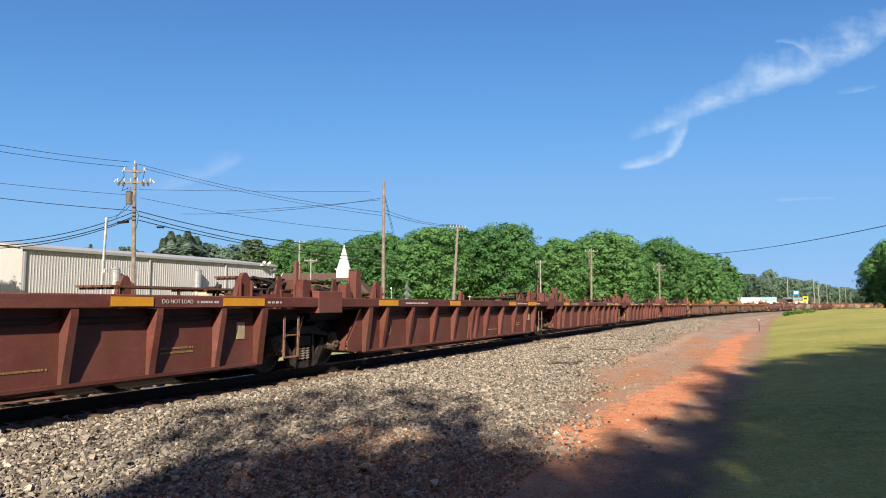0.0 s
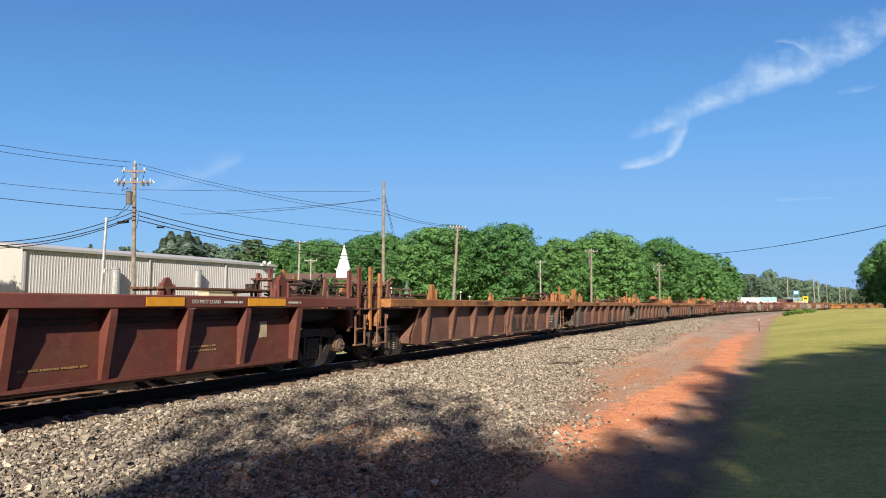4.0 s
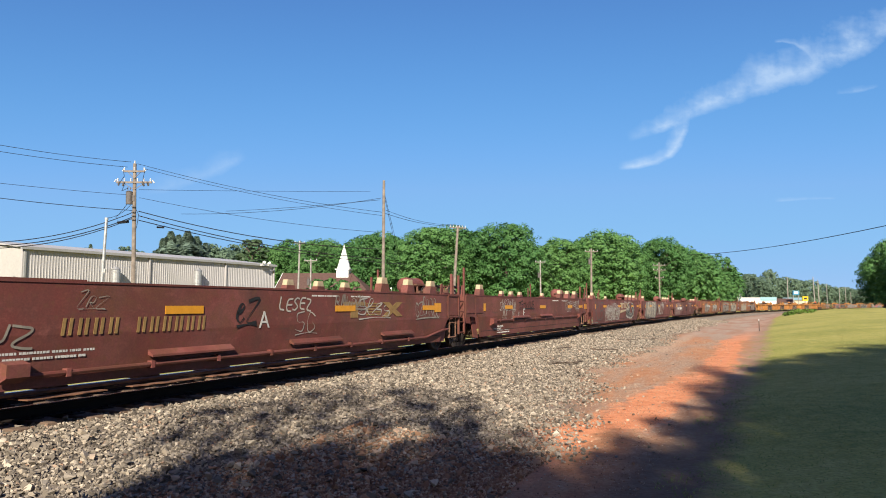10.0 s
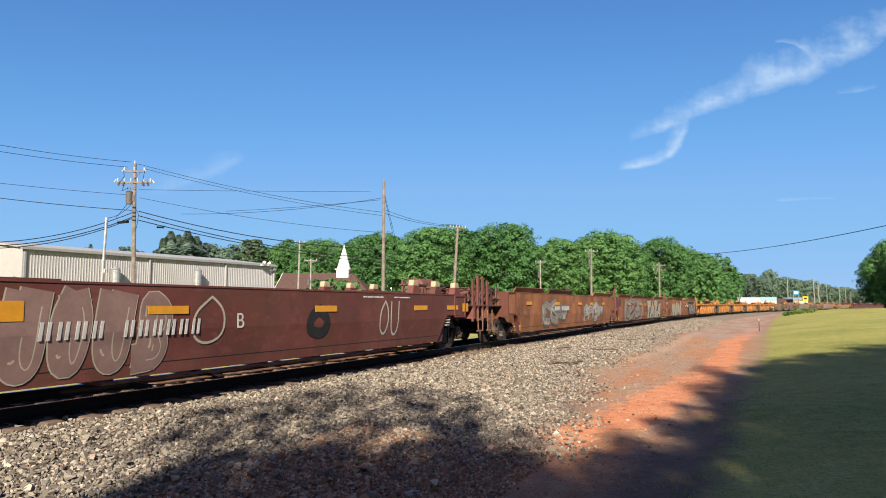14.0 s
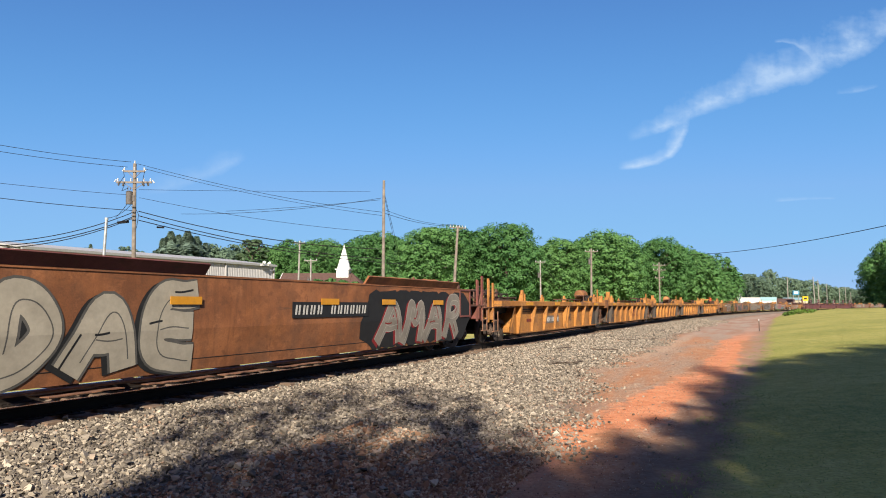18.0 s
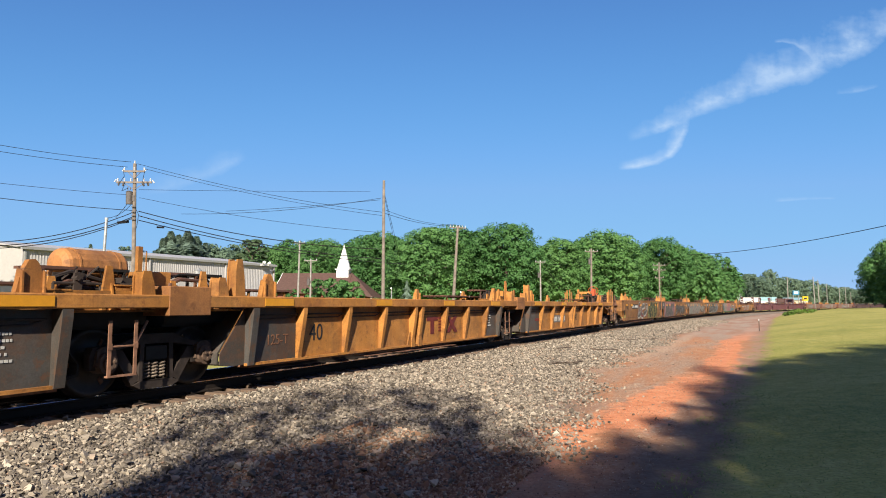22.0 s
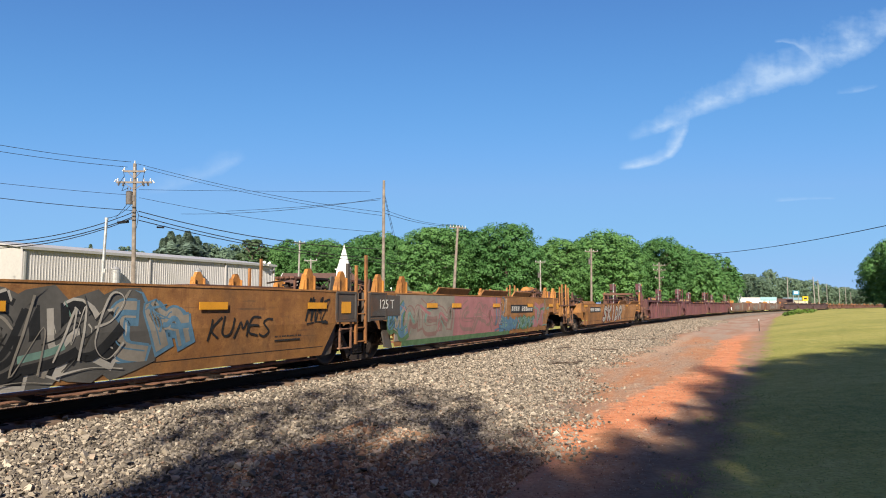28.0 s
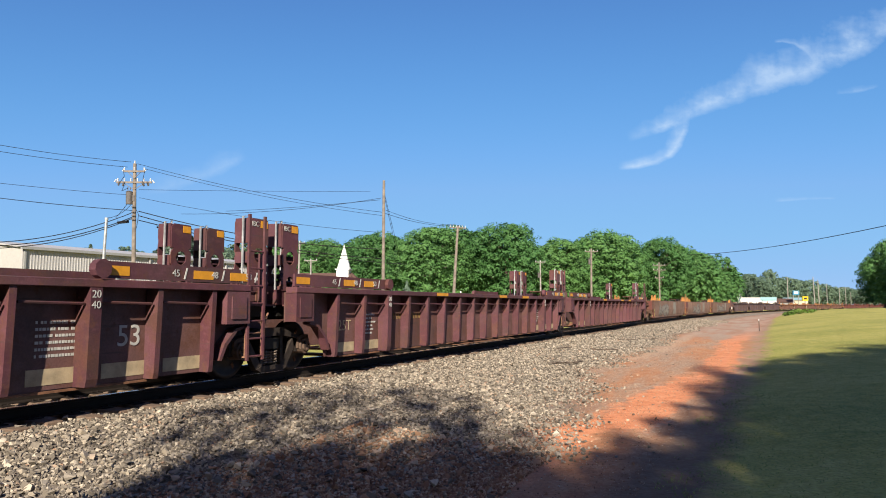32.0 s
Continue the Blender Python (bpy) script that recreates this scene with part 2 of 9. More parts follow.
BRICK_RED = plain("red_brick", (0.210, 0.083, 0.060), 0.9, var=0.3, scale=14, bump_s=0.3)
SHINGLE = plain("brown_roof_shingles", (0.080, 0.046, 0.037), 0.9, var=0.25, scale=3, bump_s=0.4)
WHITE_PAINT = plain("white_painted_wood", (0.636, 0.636, 0.620), 0.6, var=0.04)
DARK_GLASS = plain("dark_window_glass", (0.013, 0.016, 0.019), 0.08, spec=0.6)
SIGN_YELLOW = plain("yellow_sign_face", (0.477, 0.331, 0.013), 0.5, var=0.06)
SIGN_BLUE = plain("blue_sign_face", (0.051, 0.178, 0.267), 0.5, var=0.06)
TEAL_FASCIA = plain("pale_blue_fascia", (0.191, 0.318, 0.356), 0.5, var=0.06)
BARK = plain("tree_bark", (0.095, 0.072, 0.056), 0.95, var=0.4, scale=5, bump_s=0.7, dist=0.02)


def leaves(name, dark, light):
    m, nt, b = shader(name, 0.55, 0, 0.25)
    n = noise_tex(nt, 0.35, 4)
    geo = nt.nodes.new("ShaderNodeNewGeometry")
    info = nt.nodes.new("ShaderNodeObjectInfo")
    c = ramp(nt, math_node(nt, "ADD", math_node(nt, "MULTIPLY", n, 0.72), math_node(nt, "MULTIPLY", geo.outputs["Random Per Island"], 0.28)),
             [(0.25, dark), (0.75, light)])
    hsv = nt.nodes.new("ShaderNodeHueSaturation")
    nt.links.new(math_node(nt, "ADD", math_node(nt, "MULTIPLY", info.outputs["Random"], 0.30), 0.84), hsv.inputs["Value"])
    nt.links.new(math_node(nt, "ADD", math_node(nt, "MULTIPLY", info.outputs["Random"], -0.014), 0.517), hsv.inputs["Hue"])
    nt.links.new(c, hsv.inputs["Color"])
    nt.links.new(hsv.outputs[0], b.inputs["Base Color"])
    tr = nt.nodes.new("ShaderNodeBsdfTranslucent")
    nt.links.new(hsv.outputs[0], tr.inputs[0])
    mx = nt.nodes.new("ShaderNodeMixShader")
    mx.inputs[0].default_value = 0.34
    nt.links.new(b.outputs[0], mx.inputs[1])
    nt.links.new(tr.outputs[0], mx.inputs[2])
    nt.links.new(mx.outputs[0], nt.nodes["Material Output"].inputs[0])
    return m


LEAF = leaves("broad_leaf_green", (0.062, 0.142, 0.042), (0.128, 0.240, 0.068))
# distance haze painted into the leaf colour: paler and bluer than LEAF
LEAF_HAZE_TINT = leaves("haze_tinted_leaf_green", (0.098, 0.150, 0.098), (0.160, 0.220, 0.145))
LEAF_DARK = leaves("dark_conifer_green", (0.058, 0.092, 0.046), (0.095, 0.140, 0.068))
LEAF_WEED = leaves("leaves_weed", (0.10, 0.17, 0.03), (0.20, 0.28, 0.05))
LEAF_PINE = leaves("blue_green_pine_needles", (0.140, 0.205, 0.155), (0.205, 0.275, 0.200))


# edge of the ballast, middle of the wash-out channel, and a tongue of pale gravel, as d along s
BALLAST_S, BALLAST_D = (-6, 0, 1.6, 3.8, 6.3, 10, 16, 23, 36, 80), (6.5, 6.75, 6.4, 6.25, 5.85, 4.95, 4.9, 4.9, 4.7, 4.3)
CHANNEL_S, CHANNEL_D = (-6, 1, 3, 5, 7, 13, 28, 40), (6.5, 7.0, 7.4, 7.55, 7.85, 8.2, 8.2, 8.6)
LAWN_S, LAWN_D = (-6, 6, 20, 60, 160), (8.65, 8.8, 9.3, 9.3, 6.7)
TONGUE_S, TONGUE_D = (2, 9, 16, 20, 30, 42, 80, 130), (4.0, 4.2, 5.6, 5.8, 5.6, 5.3, 4.1, 2.9)


def ground_material():
    """Zones by distance from the track: ballast, red clay, lawn, with ragged edges."""
    m, nt, b = shader("trackside_ground", 0.95, 0, 0.2)
    uv = nt.nodes.new("ShaderNodeUVMap")
    uv.uv_map = "track"
    sep = nt.nodes.new("ShaderNodeSeparateXYZ")
    nt.links.new(uv.outputs[0], sep.inputs[0])
    s, d = sep.outputs[0], sep.outputs[1]
    wob = noise_tex(nt, 0.55, 6, 0.65)
    wob2 = noise_tex(nt, 0.16, 4, 0.6)
    fine = noise_tex(nt, 24, 4, 0.7)
    mid = noise_tex(nt, 3.2, 5, 0.65)

    def curve(at, value, unit=10.0):
        """A value that changes along the line."""
        span = nt.nodes.new("ShaderNodeMapRange")
        span.inputs[1].default_value, span.inputs[2].default_value = at[0], at[-1]
        nt.links.new(s, span.inputs[0])
        steps = [((a - at[0]) / (at[-1] - at[0]), (v / 10,) * 3) for a, v in zip(at, value)]
        return math_node(nt, "MULTIPLY", ramp(nt, span.outputs[0], steps), unit)

    vor = nt.nodes.new("ShaderNodeTexVoronoi")
    vor.inputs["Scale"].default_value = 17
    tc = nt.nodes.new("ShaderNodeTexCoord")
    nt.links.new(tc.outputs["Object"], vor.inputs["Vector"])
    stone = ramp(nt, vor.outputs["Color"], [(0.0, (0.151, 0.131, 0.107)), (0.45, (0.270, 0.235, 0.187)), (1.0, (0.398, 0.350, 0.282))])
    # cell edges are painted darker for the shade in gaps between stones
    stone = mix(nt, ramp(nt, vor.outputs["Distance"], [(0.25, (0, 0, 0)), (0.62, (1, 1, 1))]), stone, (0.119, 0.099, 0.080))
    stone = mix(nt, math_node(nt, "MULTIPLY", wob, 0.5), stone, (0.286, 0.231, 0.175))
    # washed bands of clay and gravel drawn out along the line
    uvm = nt.nodes.new("ShaderNodeMapping")
    uvm.inputs["Scale"].default_value = (0.16, 0.75, 1.0)
    nt.links.new(uv.outputs[0], uvm.inputs[0])
    bands = nt.nodes.new("ShaderNodeTexNoise")
    bands.inputs["Scale"].default_value, bands.inputs["Detail"].default_value, bands.inputs["Roughness"].default_value = 1.0, 7, 0.62
    nt.links.new(uvm.outputs[0], bands.inputs["Vector"])
    band = bands.outputs["Fac"]
    clay = ramp(nt, mid, [(0.28, (0.42, 0.145, 0.062)), (0.5, (0.53, 0.205, 0.094)), (0.75, (0.58, 0.265, 0.135))])
    gravel = ramp(nt, vor.outputs["Color"], [(0.0, (0.205, 0.130, 0.085)), (0.6, (0.305, 0.215, 0.150)), (1.0, (0.385, 0.310, 0.235))])
    # the bare wash-out channel wanders from the ballast towards the lawn
    off = math_node(nt, "SUBTRACT", d, curve(CHANNEL_S, CHANNEL_D))
    off = math_node(nt, "ADD", off, math_node(nt, "MULTIPLY", math_node(nt, "SUBTRACT", wob, 0.5), 1.0))
    bare = math_node(nt, "SUBTRACT", 1.0, math_node(nt, "MULTIPLY", math_node(nt, "ABSOLUTE", off), 1.15))
    bare = math_node(nt, "ADD", bare, math_node(nt, "MULTIPLY", math_node(nt, "SUBTRACT", band, 0.5), 2.4))
    bare = math_node(nt, "ADD", bare, math_node(nt, "MULTIPLY", math_node(nt, "SUBTRACT", mid, 0.5), 1.2))
    bare = ramp(nt, bare, [(0.30, (0, 0, 0)), (0.58, (1, 1, 1))])
    tan_soil = ramp(nt, mid, [(0.3, (0.31, 0.125, 0.055)), (0.55, (0.37, 0.178, 0.088)), (0.75, (0.42, 0.27, 0.165))])
    tan_soil = mix(nt, ramp(nt, math_node(nt, "ADD", band, math_node(nt, "MULTIPLY", fine, 0.25)), [(0.56, (0, 0, 0)), (0.70, (0.9, 0.9, 0.9))]), tan_soil, gravel)
    tongue = math_node(nt, "ABSOLUTE", math_node(nt, "SUBTRACT", d, curve(TONGUE_S, TONGUE_D)))
    tongue = math_node(nt, "ADD", tongue, math_node(nt, "MULTIPLY", math_node(nt, "SUBTRACT", mid, 0.5), 0.7))
    tongue = ramp(nt, tongue, [(0.12, (0.7, 0.7, 0.7)), (0.42, (0, 0, 0))])
    pale = ramp(nt, vor.outputs["Color"], [(0.0, (0.28, 0.185, 0.120)), (1.0, (0.48, 0.36, 0.255))])
    tan_soil = mix(nt, tongue, tan_soil, pale)
    clay = mix(nt, bare, tan_soil, clay)
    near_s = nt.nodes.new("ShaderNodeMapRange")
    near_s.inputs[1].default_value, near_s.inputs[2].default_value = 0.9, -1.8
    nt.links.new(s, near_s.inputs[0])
    # near clay is mixed darker: part brown soil, part shade put into the colour
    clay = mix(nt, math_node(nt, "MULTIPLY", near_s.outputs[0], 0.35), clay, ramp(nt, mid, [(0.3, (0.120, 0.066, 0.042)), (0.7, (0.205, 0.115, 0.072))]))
    clay = mix(nt, 0.4, clay, ramp(nt, fine, [(0.3, (0.2, 0.2, 0.2)), (0.7, (0.8, 0.8, 0.8))]), "OVERLAY")
    far_t = nt.nodes.new("ShaderNodeMapRange")
    far_t.inputs[1].default_value, far_t.inputs[2].default_value = 27, 42
    nt.links.new(s, far_t.inputs[0])
    clay = mix(nt, math_node(nt, "MULTIPLY", far_t.outputs[0], 0.8), clay, ramp(nt, band, [(0.38, (0.262, 0.158, 0.108)), (0.6, (0.318, 0.246, 0.191))]))
    lawn = ramp(nt, math_node(nt, "ADD", math_node(nt, "MULTIPLY", mid, 0.5), math_node(nt, "MULTIPLY", wob2, 0.5)),
                [(0.3, (0.145, 0.165, 0.034)), (0.5, (0.290, 0.268, 0.066)), (0.7, (0.415, 0.350, 0.112))])
    lawn = mix(nt, 0.5, lawn, ramp(nt, fine, [(0.3, (0.2, 0.2, 0.2)), (0.7, (0.8, 0.8, 0.8))]), "OVERLAY")
    dirt = mix(nt, mid, (0.26, 0.135, 0.078), (0.34, 0.235, 0.16))
    # dark brown soil by the near lawn, with tree shade painted into its colour
    shaded_soil = ramp(nt, mid, [(0.3, (0.060, 0.040, 0.024)), (0.7, (0.125, 0.078, 0.045))])
    dirt = mix(nt, curve((-6, 3, 10, 20), (9.0, 8.5, 1.5, 0.0), 1.0), dirt, shaded_soil)
    # the ballast apron spreads out close to the viewer, where brown soil lies between the stones
    dd = math_node(nt, "SUBTRACT", d, curve(BALLAST_S, BALLAST_D))
    xx = math_node(nt, "ADD", dd, math_node(nt, "MULTIPLY", math_node(nt, "SUBTRACT", wob, 0.5), 1.8))
    xx = math_node(nt, "ADD", xx, math_node(nt, "MULTIPLY", math_node(nt, "SUBTRACT", wob2, 0.5), 1.2))
    to_clay = math_node(nt, "DIVIDE", math_node(nt, "ADD", xx, 0.1), 0.8, True)
    earthy = mix(nt, 0.6, stone, (0.235, 0.120, 0.066))
    near_clay = math_node(nt, "DIVIDE", math_node(nt, "ADD", xx, 0.7), 0.8, True)
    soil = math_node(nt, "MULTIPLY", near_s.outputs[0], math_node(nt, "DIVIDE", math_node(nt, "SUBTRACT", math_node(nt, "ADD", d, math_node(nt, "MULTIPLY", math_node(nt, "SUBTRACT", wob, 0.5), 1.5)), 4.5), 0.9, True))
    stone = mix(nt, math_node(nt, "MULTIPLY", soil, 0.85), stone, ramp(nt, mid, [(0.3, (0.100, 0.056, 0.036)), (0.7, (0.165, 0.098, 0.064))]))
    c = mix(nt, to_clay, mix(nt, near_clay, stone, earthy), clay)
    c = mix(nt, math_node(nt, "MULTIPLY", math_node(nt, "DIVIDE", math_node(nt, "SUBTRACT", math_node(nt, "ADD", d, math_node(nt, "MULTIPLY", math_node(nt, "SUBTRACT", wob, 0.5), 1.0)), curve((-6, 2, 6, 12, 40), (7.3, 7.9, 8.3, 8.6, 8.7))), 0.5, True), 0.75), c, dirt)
    dl = math_node(nt, "SUBTRACT", d, curve(LAWN_S, LAWN_D))
    xl = math_node(nt, "ADD", dl, math_node(nt, "MULTIPLY", math_node(nt, "SUBTRACT", wob, 0.5), 1.3))
    c = mix(nt, math_node(nt, "DIVIDE", xl, 0.5, True), c, lawn)
    xo = math_node(nt, "ADD", math_node(nt, "MULTIPLY", d, -1.0), math_node(nt, "MULTIPLY", math_node(nt, "SUBTRACT", wob, 0.5), 2.0))
    c = mix(nt, math_node(nt, "DIVIDE", math_node(nt, "SUBTRACT", xo, 4.2), 0.6, True), c, lawn)
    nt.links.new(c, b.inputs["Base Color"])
    h = math_node(nt, "ADD", math_node(nt, "MULTIPLY", vor.outputs["Distance"], -0.8), math_node(nt, "MULTIPLY", fine, 0.8))
    bump(nt, b, h, 0.4, 0.03)
    return m


GROUND = ground_material()


def stones_material():
    m, nt, b = shader("ballast_stone", 0.9, 0, 0.25)
    geo = nt.nodes.new("ShaderNodeNewGeometry")
    c = ramp(nt, geo.outputs["Random Per Island"], [(0.0, (0.060, 0.049, 0.039)), (0.3, (0.130, 0.110, 0.088)), (0.6, (0.215, 0.183, 0.145)), (0.82, (0.290, 0.245, 0.190)), (0.93, (0.40, 0.345, 0.275)), (1.0, (0.235, 0.142, 0.092))])
    f = noise_tex(nt, 40, 4)
    c = mix(nt, 0.3, c, ramp(nt, f, [(0.3, (0.25, 0.25, 0.25)), (0.7, (0.75, 0.75, 0.75))]), "OVERLAY")
    nt.links.new(c, b.inputs["Base Color"])
    bump(nt, b, f, 0.3, 0.006)
    return m


STONE = stones_material()


def pebble_material():
    m, nt, b = shader("clay_pebble", 0.9, 0, 0.2)
    geo = nt.nodes.new("ShaderNodeNewGeometry")
    nt.links.new(ramp(nt, geo.outputs["Random Per Island"], [(0.0, (0.150, 0.080, 0.050)), (0.5, (0.26, 0.145, 0.085)), (0.8, (0.34, 0.22, 0.145)), (1.0, (0.43, 0.34, 0.25))]), b.inputs["Base Color"])
    return m


PEBBLE = pebble_material()


def blade_material():
    m, nt, b = shader("grass_blade", 0.7, 0, 0.2)
    geo = nt.nodes.new("ShaderNodeNewGeometry")
    nt.links.new(ramp(nt, geo.outputs["Random Per Island"], [(0.0, (0.090, 0.150, 0.026)), (0.6, (0.170, 0.210, 0.046)), (1.0, (0.29, 0.28, 0.080))]), b.inputs["Base Color"])
    return m


BLADE = blade_material()


# ---- mesh helpers ----
def box(bm, x0, x1, y0, y1, z0, z1, m=None, mi=0):
    v = [bm.verts.new((x, y, z)) for z in (z0, z1) for x, y in ((x0, y0), (x1, y0), (x1, y1), (x0, y1))]
    if m is not None:
        for w in v:
            w.co = m @ w.co
    for f in ((3, 2, 1, 0), (4, 5, 6, 7), (0, 1, 5, 4), (1, 2, 6, 5), (2, 3, 7, 6), (3, 0, 4, 7)):
        bm.faces.new([v[i] for i in f]).material_index = mi
    return v


def prism(bm, pts, a, b, axis="y", mi=0):
    """A flat outline drawn out from a to b; pts are (x, z) for axis y, (y, z) for axis x, (x, y) for axis z."""
    def put(p, t):
        return {"y": (p[0], t, p[1]), "x": (t, p[0], p[1]), "z": (p[0], p[1], t)}[axis]
    lo, hi = [bm.verts.new(put(p, a)) for p in pts], [bm.verts.new(put(p, b)) for p in pts]
    fs = [bm.faces.new(lo), bm.faces.new(hi[::-1])]
    n = len(pts)
    fs += [bm.faces.new((lo[i], hi[i], hi[(i + 1) % n], lo[(i + 1) % n])) for i in range(n)]
    for f in fs:
        f.material_index = mi
    bmesh.ops.recalc_face_normals(bm, faces=fs)
    return lo + hi


def tube(bm, p, q, r, n=8, r2=None, mi=0):
    p, q = Vector(p), Vector(q)
    w = (q - p).normalized()
    u = w.orthogonal().normalized()
    v = w.cross(u)
    r2 = r if r2 is None else r2
    a = [bm.verts.new(p + (u * math.cos(t) + v * math.sin(t)) * r) for t in (6.28318 * i / n for i in range(n))]
    b = [bm.verts.new(q + (u * math.cos(t) + v * math.sin(t)) * r2) for t in (6.28318 * i / n for i in range(n))]
    fs = [bm.faces.new((a[i], a[(i + 1) % n], b[(i + 1) % n], b[i])) for i in range(n)]
    fs += [bm.faces.new(a[::-1]), bm.faces.new(b)]
    for f in fs:
        f.material_index = mi


def path_tube(bm, pts, r, n=6):
    """One bent round bar through the points."""
    pts = [Vector(p) for p in pts]
    u, last = None, None
    for i, p in enumerate(pts):
        w = (pts[min(i + 1, len(pts) - 1)] - pts[max(i - 1, 0)]).normalized()
        u = w.orthogonal().normalized() if u is None else (u - w * u.dot(w)).normalized()
        v = w.cross(u)
        ring = [bm.verts.new(p + (u * math.cos(t) + v * math.sin(t)) * r) for t in (6.28318 * k / n for k in range(n))]
        if last:
            for k in range(n):
                bm.faces.new((last[k], last[(k + 1) % n], ring[(k + 1) % n], ring[k]))
        else:
            bm.faces.new(ring[::-1])
        last = ring
    bm.faces.new(last)


def mesh_of(bm, name, mats):
    me = bpy.data.meshes.new(name)
    bm.to_mesh(me)
    bm.free()
    for m in (mats if isinstance(mats, (list, tuple)) else [mats]):
        me.materials.append(m)
    return me


def bevel(bm, w=0.01, seg=1):
    bmesh.ops.bevel(bm, geom=bm.edges[:], offset=w, segments=seg, affect="EDGES", clamp_overlap=True)


def part(name, bm, material, parent, label="", m=None):
    """One mesh object under a thing or a part; bm may be a bmesh or a ready mesh."""
    me = bm if isinstance(bm, bpy.types.Mesh) else mesh_of(bm, name, material)
    ob = new(name, me)
    ob.parent = parent
    if m is not None:
        ob.matrix_basis = m
    return tagged(ob, label)


def thing(name, label, category, group="", kind="", m=None):
    ob = new(name)
    ob.empty_display_size = 0.2
    if m is not None:
        ob.matrix_basis = m
    return tagged(ob, label, category, group, kind)


def text_mesh(text, size):
    cu = bpy.data.curves.new("lettering", "FONT")
    cu.body, cu.size, cu.extrude, cu.align_x, cu.align_y = text, size, 0.002, "CENTER", "CENTER"
    ob = bpy.data.objects.new("lettering", cu)
    scene.collection.objects.link(ob)
    me = bpy.data.meshes.new_from_object(ob)
    bpy.data.objects.remove(ob)
    me.materials.clear()
    return me


# ---- ground ----
def axis_steps(fine_lo, fine_hi, step, far):
    a = list(np.arange(fine_lo, fine_hi + step / 2, step))
    lo, hi, st = fine_lo, fine_hi, step
    while hi < far:
        st *= 1.09
        hi, lo = hi + st, lo - st
        a += [hi, lo]
    return np.array(sorted(a))


def build_ground():
    gx, gy = axis_steps(-14, 26, 0.4, 3500), axis_steps(-6, 46, 0.4, 3500)
    X, Y = [a.ravel() for a in np.meshgrid(gx, gy)]
    s, d = track_coords(X, Y)
    inside = (s > -550) & (s < 870)
    z = np.where(inside, ground_z(s, d), -0.5 + np.where(d > 9, 1.0, 0))
    far = np.hypot(X, Y)
    z = np.where(d < -8, -0.62, z)
    z = z + np.clip((far - 900) / 2600, 0, 1) * 4
    nx, ny = len(gx), len(gy)
    i = np.arange(nx * ny).reshape(ny, nx)
    quads = np.stack([i[:-1, :-1], i[:-1, 1:], i[1:, 1:], i[1:, :-1]], -1).reshape(-1, 4)
    me = bpy.data.meshes.new("ground")
    me.from_pydata(np.stack([X, Y, z], 1).tolist(), [], quads.tolist())
    uvl = me.uv_layers.new(name="track")
    uvl.data.foreach_set("uv", np.stack([s, d], 1)[quads.ravel()].astype(np.float32).ravel())
    me.polygons.foreach_set("use_smooth", np.ones(len(quads), bool))
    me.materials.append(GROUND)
    tagged(new("ground", me), "pale ballast, red clay strip and mown lawn bank", "ground", kind="structure")


build_ground()


def scatter_stones(name, label, material, shapes, rng, s, d, size):
    """Many angular stones on the ground as one pile of stuff."""
    x, y, _t = along(s, d)
    z = ground_z(s, d) + size * 0.25 + rng.uniform(-0.15, 0.6, len(s)) * size
    kind = rng.integers(0, 10, len(s))
    V, F, off = [], [], 0
    for k in range(10):
        v, f = shapes[k]
        idx = np.where(kind == k)[0]
        a = rng.uniform(0, 6.283, (len(idx), 3))
        ca, sa, cb, sb = np.cos(a[:, 0]), np.sin(a[:, 0]), np.cos(a[:, 1] * 0.5), np.sin(a[:, 1] * 0.5)
        p = v[None] * size[idx, None, None]
        px, py, pz = p[..., 0], p[..., 1], p[..., 2]
        qy, qz = py * cb[:, None] - pz * sb[:, None], py * sb[:, None] + pz * cb[:, None]
        rx, ry = px * ca[:, None] - qy * sa[:, None], px * sa[:, None] + qy * ca[:, None]
        V.append(np.stack([rx + x[idx, None], ry + y[idx, None], qz + z[idx, None]], -1).reshape(-1, 3))
        F.append((f[None] + (np.arange(len(idx)) * len(v))[:, None, None] + off).reshape(-1, 3))
        off += len(idx) * len(v)
    V, F = np.concatenate(V), np.concatenate(F)
    me = bpy.data.meshes.new(name)
    me.vertices.add(len(V))
    me.vertices.foreach_set("co", V.astype(np.float32).ravel())
    me.loops.add(F.size)
    me.loops.foreach_set("vertex_index", F.astype(np.int32).ravel())
    me.polygons.add(len(F))
    me.polygons.foreach_set("loop_start", np.arange(0, F.size, 3, dtype=np.int32))
    me.update(calc_edges=True)
    me.polygons.foreach_set("use_smooth", np.zeros(len(F), bool))
    me.materials.append(material)
    tagged(new(name, me), label, "gravel", kind="stuff")


